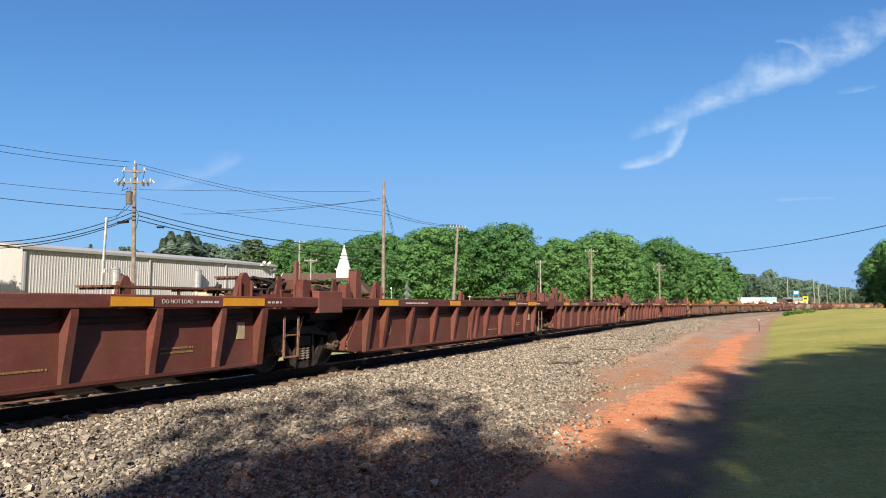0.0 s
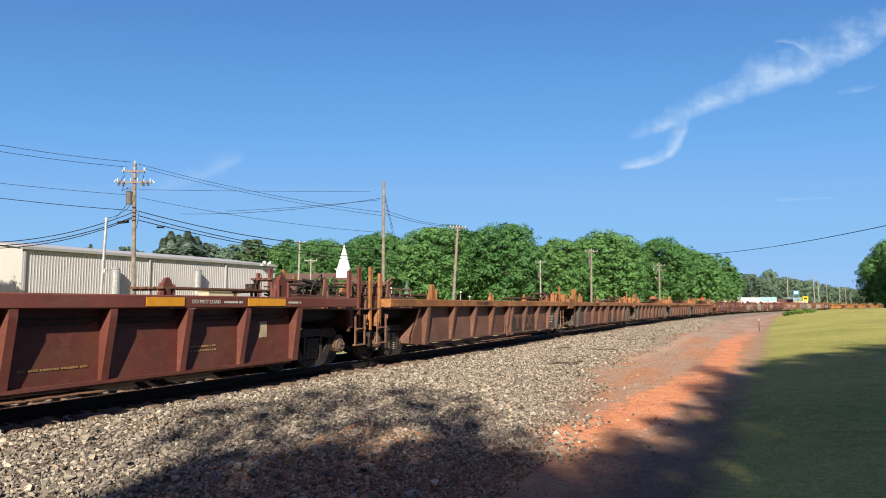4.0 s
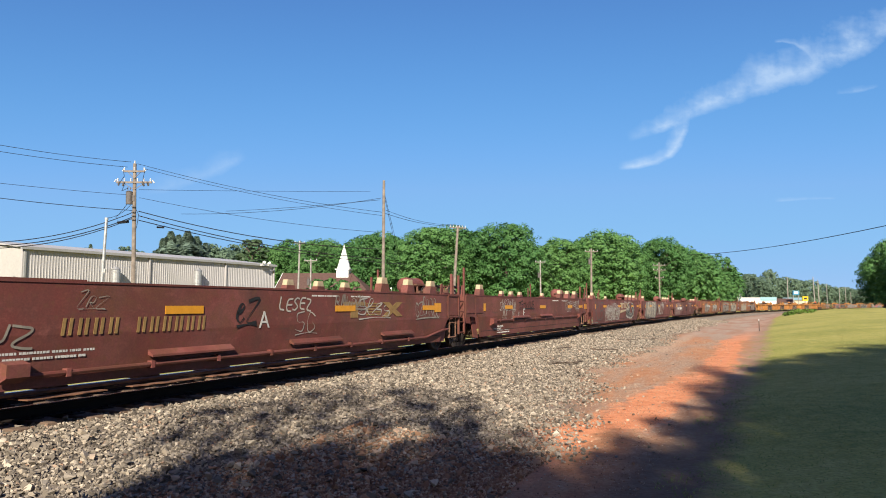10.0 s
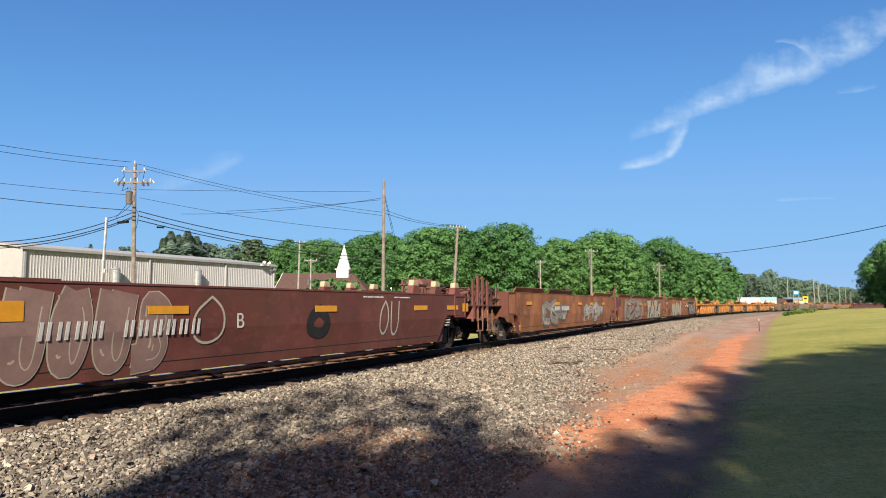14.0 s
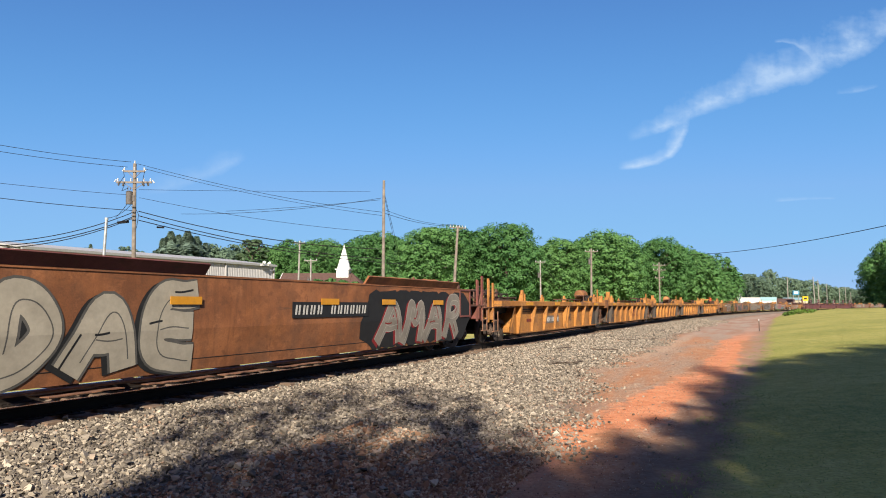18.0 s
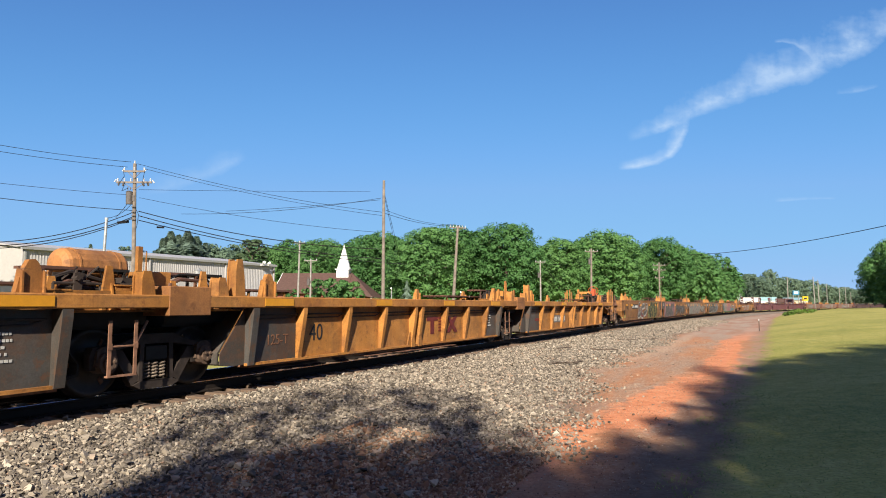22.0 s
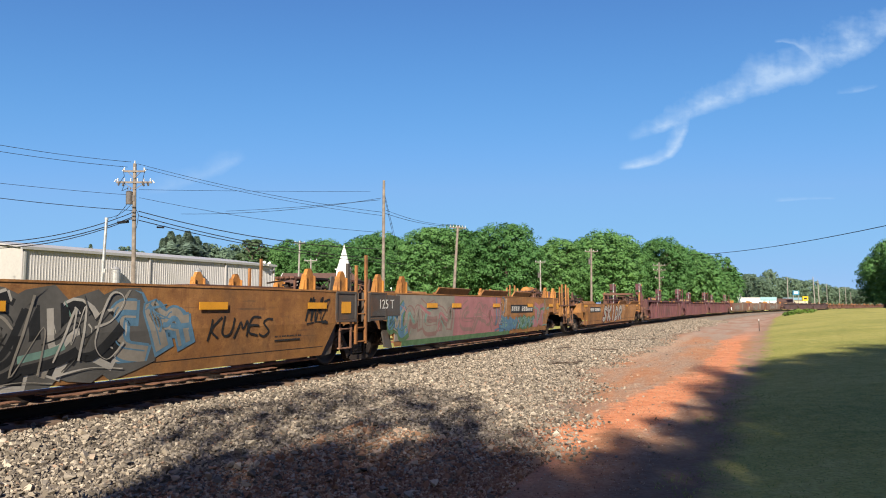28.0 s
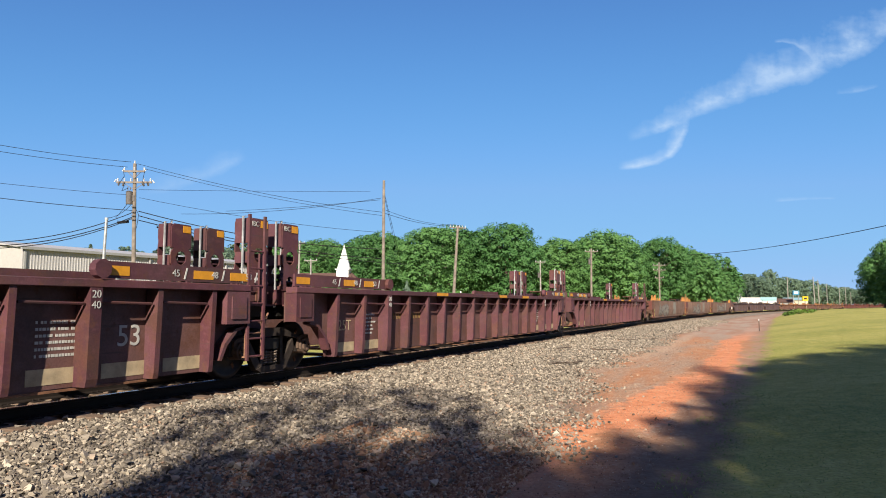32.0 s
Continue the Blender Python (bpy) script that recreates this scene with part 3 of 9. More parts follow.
def build_stones():
    """Loose ballast stones on the near shoulder and fine pebbles on the clay."""
    rng = np.random.default_rng(4)
    shapes = []
    for k in range(10):
        bm = bmesh.new()
        for _ in range(7):
            c = rng.normal(size=3)
            c = np.clip(c / np.linalg.norm(c) * 1.35, -0.92, 0.92)
            bm.verts.new(c * np.array([1.0, rng.uniform(0.65, 1.0), rng.uniform(0.5, 0.8)]))
        bmesh.ops.convex_hull(bm, input=bm.verts[:])
        for w in [w for w in bm.verts if not w.link_faces]:
            bm.verts.remove(w)
        bm.verts.index_update()
        shapes.append((np.array([w.co[:] for w in bm.verts]), np.array([[w.index for w in q.verts] for q in bm.faces])))
        bm.free()
    n = 135000
    s = -6 + 32 * rng.random(n) ** 1.35
    lim = np.interp(s, BALLAST_S, BALLAST_D) + 0.35 + 0.2 * np.sin(s * 1.1) + 0.2 * np.sin(s * 2.7 + 1)
    d = 1.0 + (lim + 1.6 - 1.0) * rng.random(n) ** 0.95
    keep = (rng.random(n) < np.clip((lim + 0.4 - d) / 1.4, 0.004, 1))
    keep &= (rng.random(n) < 1 - 0.75 * np.clip((0.2 - s) / 1.6, 0, 1) * np.clip((d - 4.4) / 0.8, 0, 1))
    s, d = s[keep], d[keep]
    s2 = 22 + 50 * rng.random(32000)
    d2 = 1.2 + 4.9 * rng.random(32000) ** 0.85
    keep2 = rng.random(32000) < np.clip((5.3 + 0.3 * np.sin(s2 * 0.5) - d2) / 1.2, 0, 1)
    s, d = np.concatenate([s, s2[keep2]]), np.concatenate([d, d2[keep2]])
    size = rng.uniform(0.013, 0.032, len(s)) * np.where(s > 22, 1.2, 1.0) * (1 + (rng.random(len(s)) < 0.06) * 0.8)
    scatter_stones("ballast_stones", "loose grey and tan crushed ballast stones", STONE, shapes, rng, s, d, size)
    n = 26000
    s = -5 + 34 * rng.random(n) ** 1.5
    d = 4.4 + 3.9 * rng.random(n)
    s3 = -5 + 5.4 * rng.random(26000)
    d3 = 4.2 + 2.9 * rng.random(26000)
    s, d = np.concatenate([s, s3]), np.concatenate([d, d3])
    scale = np.where(np.arange(len(s)) < n, 1.0, 2.1)
    n = len(s)
    scatter_stones("clay_pebbles", "small brown pebbles strewn on red clay", PEBBLE, shapes, rng, s, d, scale * rng.uniform(0.004, 0.011, n) * (1 + (rng.random(n) < 0.02) * 1.5))


build_stones()


def build_grass():
    """Short lawn blades near the viewer and rough tufts along the clay, one patch of stuff."""
    rng = np.random.default_rng(9)
    n = 190000
    s = -14 + 54 * rng.random(n) ** 1.2
    d = 8.4 + 11.0 * rng.random(n) ** 1.15
    edge = np.interp(s, LAWN_S, LAWN_D) + 0.2 * np.sin(s * 1.3) + 0.2 * np.sin(s * 3.1 + 1)
    keep = ((d > edge) | (rng.random(n) < 0.12)) & (rng.random(n) < np.clip((40 - s) / 22, 0, 1))
    s, d, edge = s[keep], d[keep], edge[keep]
    x, y, _t = along(s, d)
    h = rng.uniform(0.010, 0.022, len(s)) * (1 + 0.8 * (abs(d - edge) < 0.35) * rng.random(len(s)))
    a = rng.uniform(0, 6.283, len(s))
    w = rng.uniform(0.004, 0.008, len(s))
    lean = rng.uniform(0.02, 0.05, len(s))
    z = ground_z(s, d) - 0.004
    ca, sa = np.cos(a), np.sin(a)
    P = np.stack([np.stack([x - ca * w, y - sa * w, z], 1), np.stack([x + ca * w, y + sa * w, z], 1), np.stack([x - sa * lean, y + ca * lean, z + h], 1)], 1).reshape(-1, 3)
    m = len(s)
    me = bpy.data.meshes.new("grass")
    me.vertices.add(len(P))
    me.vertices.foreach_set("co", P.astype(np.float32).ravel())
    me.loops.add(3 * m)
    me.loops.foreach_set("vertex_index", np.arange(3 * m, dtype=np.int32))
    me.polygons.add(m)
    me.polygons.foreach_set("loop_start", np.arange(0, 3 * m, 3, dtype=np.int32))
    me.update(calc_edges=True)
    me.materials.append(BLADE)
    tagged(new("grass", me), "short green lawn grass with rough edges", "grass", kind="stuff")


build_grass()


# ---- track ----
def sweep(name, profile, s0, s1, step, material, d0=0.0):
    """A profile of (d, z) swept along the track."""
    ss = np.arange(s0, s1, step)
    bm = bmesh.new()
    rings = []
    for s in ss:
        ring = []
        for d, z in profile:
            x, y, _t = along(s, d + d0)
            ring.append(bm.verts.new((x, y, z)))
        rings.append(ring)
    n = len(profile)
    for a, b in zip(rings, rings[1:]):
        for i in range(n):
            bm.faces.new((a[i], a[(i + 1) % n], b[(i + 1) % n], b[i]))
    bmesh.ops.recalc_face_normals(bm, faces=bm.faces[:])
    return mesh_of(bm, name, material)


track = thing("railway_track", "single curved railway track on a stone ballast bed", "railway track", kind="structure")
RAIL_FOOT = [(-0.07, -0.17), (0.07, -0.17), (0.07, -0.155), (0.012, -0.135), (0.010, -0.045), (0.034, -0.035), (0.034, -0.006), (-0.034, -0.006), (-0.034, -0.035), (-0.010, -0.045), (-0.012, -0.135), (-0.07, -0.155)]
RAIL_TOP = [(-0.033, -0.006), (0.033, -0.006), (0.030, 0.0), (-0.030, 0.0)]
for side in (0.752, -0.752):
    rail = part("rail", sweep("rail", RAIL_FOOT, -540, 860, 3.0, RAIL_STEEL, side), None, track)
    part("rail_head", sweep("rail_head", RAIL_TOP, -540, 860, 3.0, RAIL_SHINE, side), None, rail, "polished steel running surface")


def build_ties():
    rng = random.Random(8)
    bm = bmesh.new()
    box(bm, -0.115, 0.115, -1.3, 1.3, -0.18, 0.0)
    bevel(bm, 0.012)
    tie = mesh_of(bm, "tie", TIMBER)
    bm = bmesh.new()
    box(bm, -0.09, 0.09, -0.18, 0.18, 0.0, 0.012)
    for a in (-0.05, 0.05):
        for b_ in (-0.10, 0.10):
            box(bm, a - 0.012, a + 0.012, b_ - 0.012, b_ + 0.012, 0.012, 0.04)
    plate = mesh_of(bm, "tie_plate", RAIL_STEEL)
    s = -12.0
    for i in range(110):
        x, y, th = along(s, rng.uniform(-0.05, 0.09))
        ob = part("tie", tie, None, track, m=pose(x, y, -0.172 + rng.uniform(-0.012, 0.004), 0, rng.uniform(-0.8, 0.8), 90 - math.degrees(th) + rng.uniform(-1.5, 1.5)))
        for side in (0.752, -0.752):
            part("tie_plate", plate, None, ob, m=pose(0, side, 0.001))
        s += 0.52
    far = bmesh.new()
    far_s = list(np.arange(s, 330, 0.52)) + list(np.arange(-200, -12.4, 0.52))
    for s in far_s:
        x, y, th = along(s)
        box(far, -0.115, 0.115, -1.3, 1.3, -0.35, -0.175, pose(x, y, 0, 0, 0, 90 - math.degrees(th)))
    tagged(part("distant_ties", far, TIMBER, track, "row of weathered timber ties"), kind="stuff")


build_ties()


# ---- the train ----
# Unit space: x along the track away from the camera, y away from the camera side, z up from the rail head.
def wheel_mesh(r):
    bm = bmesh.new()
    for sgn in (1, -1):
        prof = [(0.0, 0.08), (0.06, 0.08), (0.06, r * 0.42), (0.035, r * 0.5), (0.035, r * 0.80), (0.065, r * 0.86), (0.065, r), (-0.035, r), (-0.062, r + 0.028), (-0.062, r * 0.86), (-0.02, r * 0.80), (-0.02, r * 0.45), (-0.05, 0.1)]
        n = 28
        rings = [[bm.verts.new((math.cos(a) * q, sgn * (0.752 + p), math.sin(a) * q)) for p, q in prof] for a in (6.283185 * i / n for i in range(n))]
        for a, b in zip(rings, rings[1:] + rings[:1]):
            for i in range(len(prof) - 1):
                bm.faces.new((a[i], a[i + 1], b[i + 1], b[i]))
        # three pale chalk marks show the turning
        for k in range(3):
            t = 2.0944 * k
            box(bm, -0.03, 0.03, sgn * 0.79 - 0.006, sgn * 0.79 + 0.006, r * 0.55, r * 0.75, Matrix.Rotation(t, 4, "Y"), 1)
    tube(bm, (0, -0.78, 0), (0, 0.78, 0), 0.085, 10)
    bmesh.ops.recalc_face_normals(bm, faces=bm.faces[:])
    me = mesh_of(bm, "wheelset", [WHEEL_STEEL, RUST_FLOOR])
    for p in me.polygons:
        p.use_smooth = True
    return me


def spring_mesh():
    bm = bmesh.new()
    turns, n, seg = 5.0, 60, 5
    ring0 = None
    for i in range(n + 1):
        t = i / n
        a = 6.283185 * turns * t
        c = Vector((math.cos(a) * 0.058, math.sin(a) * 0.058, 0.24 * t))
        out = Vector((math.cos(a), math.sin(a), 0))
        ring = [bm.verts.new(c + (out * math.cos(b) + Vector((0, 0, 1)) * math.sin(b)) * 0.016) for b in (6.283185 * j / seg for j in range(seg))]
        if ring0:
            for j in range(seg):
                bm.faces.new((ring0[j], ring0[(j + 1) % seg], ring[(j + 1) % seg], ring[j]))
        ring0 = ring
    return mesh_of(bm, "spring", SPRING_STEEL)


def side_frame_mesh(base, r):
    """Cast side frame with its window for the spring group and the pedestals over the axles."""
    bm = bmesh.new()
    h = base / 2
    # built of bars so that the window stays clear
    prism(bm, [(-h - 0.24, r + 0.10), (-h - 0.2, r + 0.22), (-h + 0.25, r + 0.25), (-0.30, r + 0.38), (0.30, r + 0.38), (h - 0.25, r + 0.25), (h + 0.2, r + 0.22), (h + 0.24, r + 0.10), (0.30, r + 0.23), (-0.30, r + 0.23)], -0.07, 0.07)
    for sg in (1, -1):
        prism(bm, [(sg * (h - 0.30), r + 0.16), (sg * (h - 0.12), r + 0.14), (sg * 0.44, 0.12), (sg * 0.30, 0.20)], -0.06, 0.06)
        prism(bm, [(sg * (h - 0.28), r + 0.16), (sg * (h - 0.13), r + 0.14), (sg * (h - 0.13), r - 0.10), (sg * (h - 0.22), r - 0.10)], -0.06, 0.06)
        prism(bm, [(sg * (h + 0.12), r + 0.12), (sg * (h + 0.24), r + 0.12), (sg * (h + 0.22), r - 0.09), (sg * (h + 0.13), r - 0.09)], -0.06, 0.06)
        prism(bm, [(sg * 0.24, 0.12), (sg * 0.33, 0.12), (sg * 0.31, r + 0.26), (sg * 0.235, r + 0.26)], -0.065, 0.065)
    prism(bm, [(-0.44, 0.12), (-0.30, 0.055), (0.30, 0.055), (0.44, 0.12), (0.30, 0.17), (-0.30, 0.17)], -0.085, 0.085)
    return mesh_of(bm, "side_frame", TRUCK_STEEL)


def bearing_mesh():
    bm = bmesh.new()
    tube(bm, (0, -0.16, 0), (0, 0.10, 0), 0.15, 16)
    tube(bm, (0, -0.20, 0), (0, -0.16, 0), 0.10, 14)
    for i in range(3):
        a = 2.094 * i + 0.5
        tube(bm, (math.cos(a) * 0.06, -0.225, math.sin(a) * 0.06), (math.cos(a) * 0.06, -0.19, math.sin(a) * 0.06), 0.024, 6)
    prism(bm, [(-0.17, -0.04), (0.17, -0.04), (0.15, 0.18), (0.06, 0.23), (-0.06, 0.23), (-0.15, 0.18)], -0.11, 0.09)
    return mesh_of(bm, "bearing", BEARING_DUST)


def bolster_mesh(r):
    bm = bmesh.new()
    box(bm, -0.20, 0.20, -1.06, 1.06, r - 0.01, r + 0.19)
    for y in (0.88, -0.88):
        box(bm, -0.25, 0.25, y - 0.03, y + 0.03, 0.10, r + 0.1)
    box(bm, -0.32, 0.32, -0.45, 0.45, r + 0.16, r + 0.36)
    for sg in (1, -1):
        tube(bm, (sg * 0.52, -0.8, r - 0.08), (sg * 0.52, 0.8, r - 0.08), 0.05, 8)
        for y in (0.752, -0.752):
            box(bm, sg * 0.44 - 0.06, sg * 0.44 + 0.06, y - 0.05, y + 0.05, r - 0.22, r + 0.05)
    return mesh_of(bm, "bolster", BLACK_STEEL)


R33, R38 = 0.4191, 0.4826
WHEEL = {R33: wheel_mesh(R33), R38: wheel_mesh(R38)}
SPRING, BEARING = spring_mesh(), bearing_mesh()
FRAME = {R33: side_frame_mesh(1.73, R33), R38: side_frame_mesh(1.83, R38)}
BOLSTER = {R33: bolster_mesh(R33), R38: bolster_mesh(R38)}


def add_truck(unit, x, r):
    base = 1.73 if r == R33 else 1.83
    bm = bmesh.new()
    tube(bm, (0, 0, r + 0.3), (0, 0, r + 0.45), 0.2, 12)
    truck = part("truck", bm, BLACK_STEEL, unit, "two-axle cast steel truck", pose(x, 0, 0))
    part("bolster", BOLSTER[r], None, truck)
    for y in (-1.0, 1.0):
        part("side_frame", FRAME[r], None, truck, m=pose(0, y, 0))
        for sx in (-0.145, 0.0, 0.145):
            part("spring", SPRING, None, truck, m=pose(sx, y * 0.99, 0.17 + (0 if r == R33 else 0.02)))
        for sx in (-base / 2, base / 2):
            part("bearing", BEARING, None, truck, m=pose(sx, y, r, 0, 0, 0 if y < 0 else 180))
    for sx in (-base / 2, base / 2):
        part("wheelset", WHEEL[r], None, truck, m=pose(sx, 0, r))


def stiffener(h, d0, d1, w, material):
    """Tapered side post: deep under the top chord, shallow at the foot."""
    bm = bmesh.new()
    a = [(-0.0, 0.0), (-d0, 0.0), (-d0, -0.10), (-d1, -h + 0.10), (-d1 * 0.9, -h), (0, -h)]
    prism(bm, a, -w / 2, w / 2, "x")
    return mesh_of(bm, "side_post", material)


def guide_mesh(material):
    """Container guide that leans out over the top chord."""
    bm = bmesh.new()
    prism(bm, [(-0.20, 0), (0.20, 0), (0.16, 0.18), (0.08, 0.36), (0.03, 0.41), (-0.05, 0.40), (-0.16, 0.18)], -0.05, 0.03)
    for x in (-0.14, 0.14):
        prism(bm, [(-0.09, 0), (0.09, 0), (0.02, 0.30), (-0.09, 0.26)], x - 0.012, x + 0.012, "x")
    return mesh_of(bm, "container_guide", material)


def tank_mesh(material, r=0.23, length=1.05):
    bm = bmesh.new()
    for x in (-0.36, 0.3):
        box(bm, x, x + 0.06, -0.2, 0.2, -0.56, -r * 0.75)
    n = 16
    prof = [(-length / 2, 0.0), (-length / 2 + 0.01, r * 0.6), (-length / 2 + 0.06, r * 0.93), (-length / 2 + 0.10, r), (length / 2 - 0.10, r), (length / 2 - 0.06, r * 0.93), (length / 2 - 0.01, r * 0.6), (length / 2, 0.0)]
    rings = [[bm.verts.new((p, math.cos(a) * max(q, 0.002), math.sin(a) * max(q, 0.002))) for p, q in prof] for a in (6.283185 * i / n for i in range(n))]
    for a, b in zip(rings, rings[1:] + rings[:1]):
        for i in range(len(prof) - 1):
            bm.faces.new((a[i], a[i + 1], b[i + 1], b[i]))
    for x in (-length * 0.3, length * 0.3):
        box(bm, x - 0.04, x + 0.04, -r * 0.9, r * 0.9, -r - 0.12, -r * 0.5)
        tube(bm, (x - 0.015, 0, 0), (x + 0.015, 0, 0), r + 0.012, 16)
    bmesh.ops.recalc_face_normals(bm, faces=bm.faces[:])
    return mesh_of(bm, "air_tank", material)


def handwheel_mesh(material, r=0.28):
    bm = bmesh.new()
    n = 20
    pts = [(0, math.cos(6.283185 * i / n) * r, math.sin(6.283185 * i / n) * r) for i in range(n + 1)]
    path_tube(bm, pts, 0.014, 5)
    for i in range(5):
        a = 6.283185 * i / 5
        tube(bm, (0, 0, 0), (0, math.cos(a) * r, math.sin(a) * r), 0.011, 5)
    tube(bm, (-0.06, 0, 0), (0.04, 0, 0), 0.045, 8)
    return mesh_of(bm, "brake_wheel", material)


def step_mesh(material, h=0.72, w=0.42):
    """Ladder-like sill step of flat bars with two rungs and a slanting stay."""
    bm = bmesh.new()
    for x in (-w / 2, w / 2):
        box(bm, x - 0.026, x + 0.026, -0.008, 0.008, -h, 0.02)
        box(bm, x - 0.034, x + 0.034, -0.016, -0.008, -h * 0.52, -h * 0.40)
    tube(bm, (-w / 2, 0, -h * 0.46), (w / 2, 0, -h * 0.46), 0.014, 6)
    box(bm, -w / 2 - 0.026, w / 2 + 0.026, -0.012, 0.05, -h - 0.025, -h)
    tube(bm, (w / 2, 0, -h * 0.42), (w / 2 + 0.30, 0.12, 0.0), 0.020, 6)
    return mesh_of(bm, "sill_step", material)


def valve_mesh(material):
    """Brake valve cluster: castings, flanges and short pipes."""
    bm = bmesh.new()
    rng = random.Random(3)
    box(bm, -0.16, 0.16, -0.11, 0.11, 0, 0.24)
    box(bm, -0.30, -0.16, -0.09, 0.09, 0.05, 0.20)
    box(bm, 0.16, 0.34, -0.10, 0.10, 0.03, 0.26)
    tube(bm, (-0.30, 0, 0.12), (-0.42, 0, 0.12), 0.085, 10)
    tube(bm, (0.34, 0, 0.15), (0.45, 0, 0.15), 0.095, 10)
    tube(bm, (0, 0, 0.24), (0, 0, 0.36), 0.07, 10)
    for i in range(7):
        x = rng.uniform(-0.35, 0.35)
        path_tube(bm, [(x, -0.08, 0.05), (x + 0.1, -0.2, 0.08 + 0.03 * i), (x + rng.uniform(-0.5, 0.5), -0.25, 0.05 + 0.04 * i)], 0.014, 5)
    return mesh_of(bm, "brake_valve", material)


@functools.lru_cache(None)
def rigging_mesh(seed, span, top):
    """Rods, bent levers, slack adjuster and small castings crowded on an end deck."""
    rng = random.Random(seed)
    bm = bmesh.new()
    for k in range(9):
        x0, y0, z0 = rng.uniform(-span / 2, span * 0.1), rng.uniform(-0.5, 0.6), rng.uniform(0.1, top)
        x1 = min(span / 2, x0 + rng.uniform(0.4, 1.1))
        tube(bm, (x0, y0, z0), (x1, y0 + rng.uniform(-0.25, 0.25), max(0.06, z0 + rng.uniform(-0.22, 0.22))), rng.choice((0.014, 0.02, 0.03)), 6)
    for k in range(8):
        x0, y0, hh = rng.uniform(-span / 2, span / 2), rng.uniform(-0.55, 0.5), rng.uniform(0.25, top + 0.1)
        prism(bm, [(x0 - 0.05, 0.0), (x0 + 0.05, 0.0), (x0 + 0.03 + rng.uniform(-0.08, 0.08), hh), (x0 - 0.03, hh)], y0 - 0.015, y0 + 0.015)
        tube(bm, (x0, y0 - 0.05, hh * 0.85), (x0, y0 + 0.05, hh * 0.85), 0.035, 8)
    for k in range(6):
        x0, y0, zz = rng.uniform(-span / 2, span / 2 - 0.2), rng.uniform(-0.5, 0.4), rng.uniform(0.05, top * 0.7)
        w_, d_, h_ = rng.uniform(0.08, 0.24), rng.uniform(0.08, 0.2), rng.uniform(0.08, 0.2)
        box(bm, x0, x0 + w_, y0, y0 + d_, zz, zz + h_)
        tube(bm, (x0 + w_ / 2, y0 + d_ / 2, zz - zz), (x0 + w_ / 2, y0 + d_ / 2, zz + 0.01), 0.03, 6)
    for k in range(4):
        x0, y0 = rng.uniform(-span / 2, 0), rng.uniform(-0.5, 0.1)
        path_tube(bm, [(x0, y0, 0.05), (x0 + 0.05, y0 - 0.1, top * 0.8), (x0 + 0.3, y0 - 0.12, top + rng.uniform(-0.1, 0.15)), (x0 + 0.55, y0, top * 0.6), (x0 + 0.6, y0 + 0.1, 0.1)], 0.016, 5)
    for k in range(5):
        tube(bm, (-span / 2 + span * k / 4, -0.52, 0.0), (-span / 2 + span * k / 4, -0.52, top * 0.75), 0.02, 6)
    tube(bm, (-span / 2, -0.52, top * 0.75), (span / 2, -0.52, top * 0.75), 0.022, 6)
    return mesh_of(bm, "brake_rigging", rng.choice((TRUCK_STEEL, RUST, TRUCK_STEEL)))


def chain(parent, x0, x1, y, z, sag, material):
    """A slack safety chain of oval links."""
    n = int(abs(x1 - x0) / 0.055)
    bm = bmesh.new()
    for k in range(n):
        u = (k + 0.5) / n
        c = Vector((x0 + (x1 - x0) * u, y, z - sag * 4 * u * (1 - u)))
        flat = k % 2
        ring = [c + Vector((math.cos(a) * 0.042, 0.0 if flat else math.sin(a) * 0.024, math.sin(a) * 0.024 if flat else 0.0)) for a in (6.2832 * i / 6 for i in range(7))]
        path_tube(bm, [tuple(v) for v in ring], 0.009, 4)
    part("safety_chain", bm, material, parent, "slack steel chain hanging under the chord")


def hug(bm, y, fold=0.93):
    """Lays flat paint on the side of a smooth car, which leans in below its fold."""
    if y > -1.45:
        return
    bmesh.ops.bisect_plane(bm, geom=bm.verts[:] + bm.edges[:] + bm.faces[:], plane_co=(0, 0, fold), plane_no=(0, 0, 1))
    for v in bm.verts:
        if v.co.z < fold:
            v.co.y += 0.08 * (fold - v.co.z) / 0.67


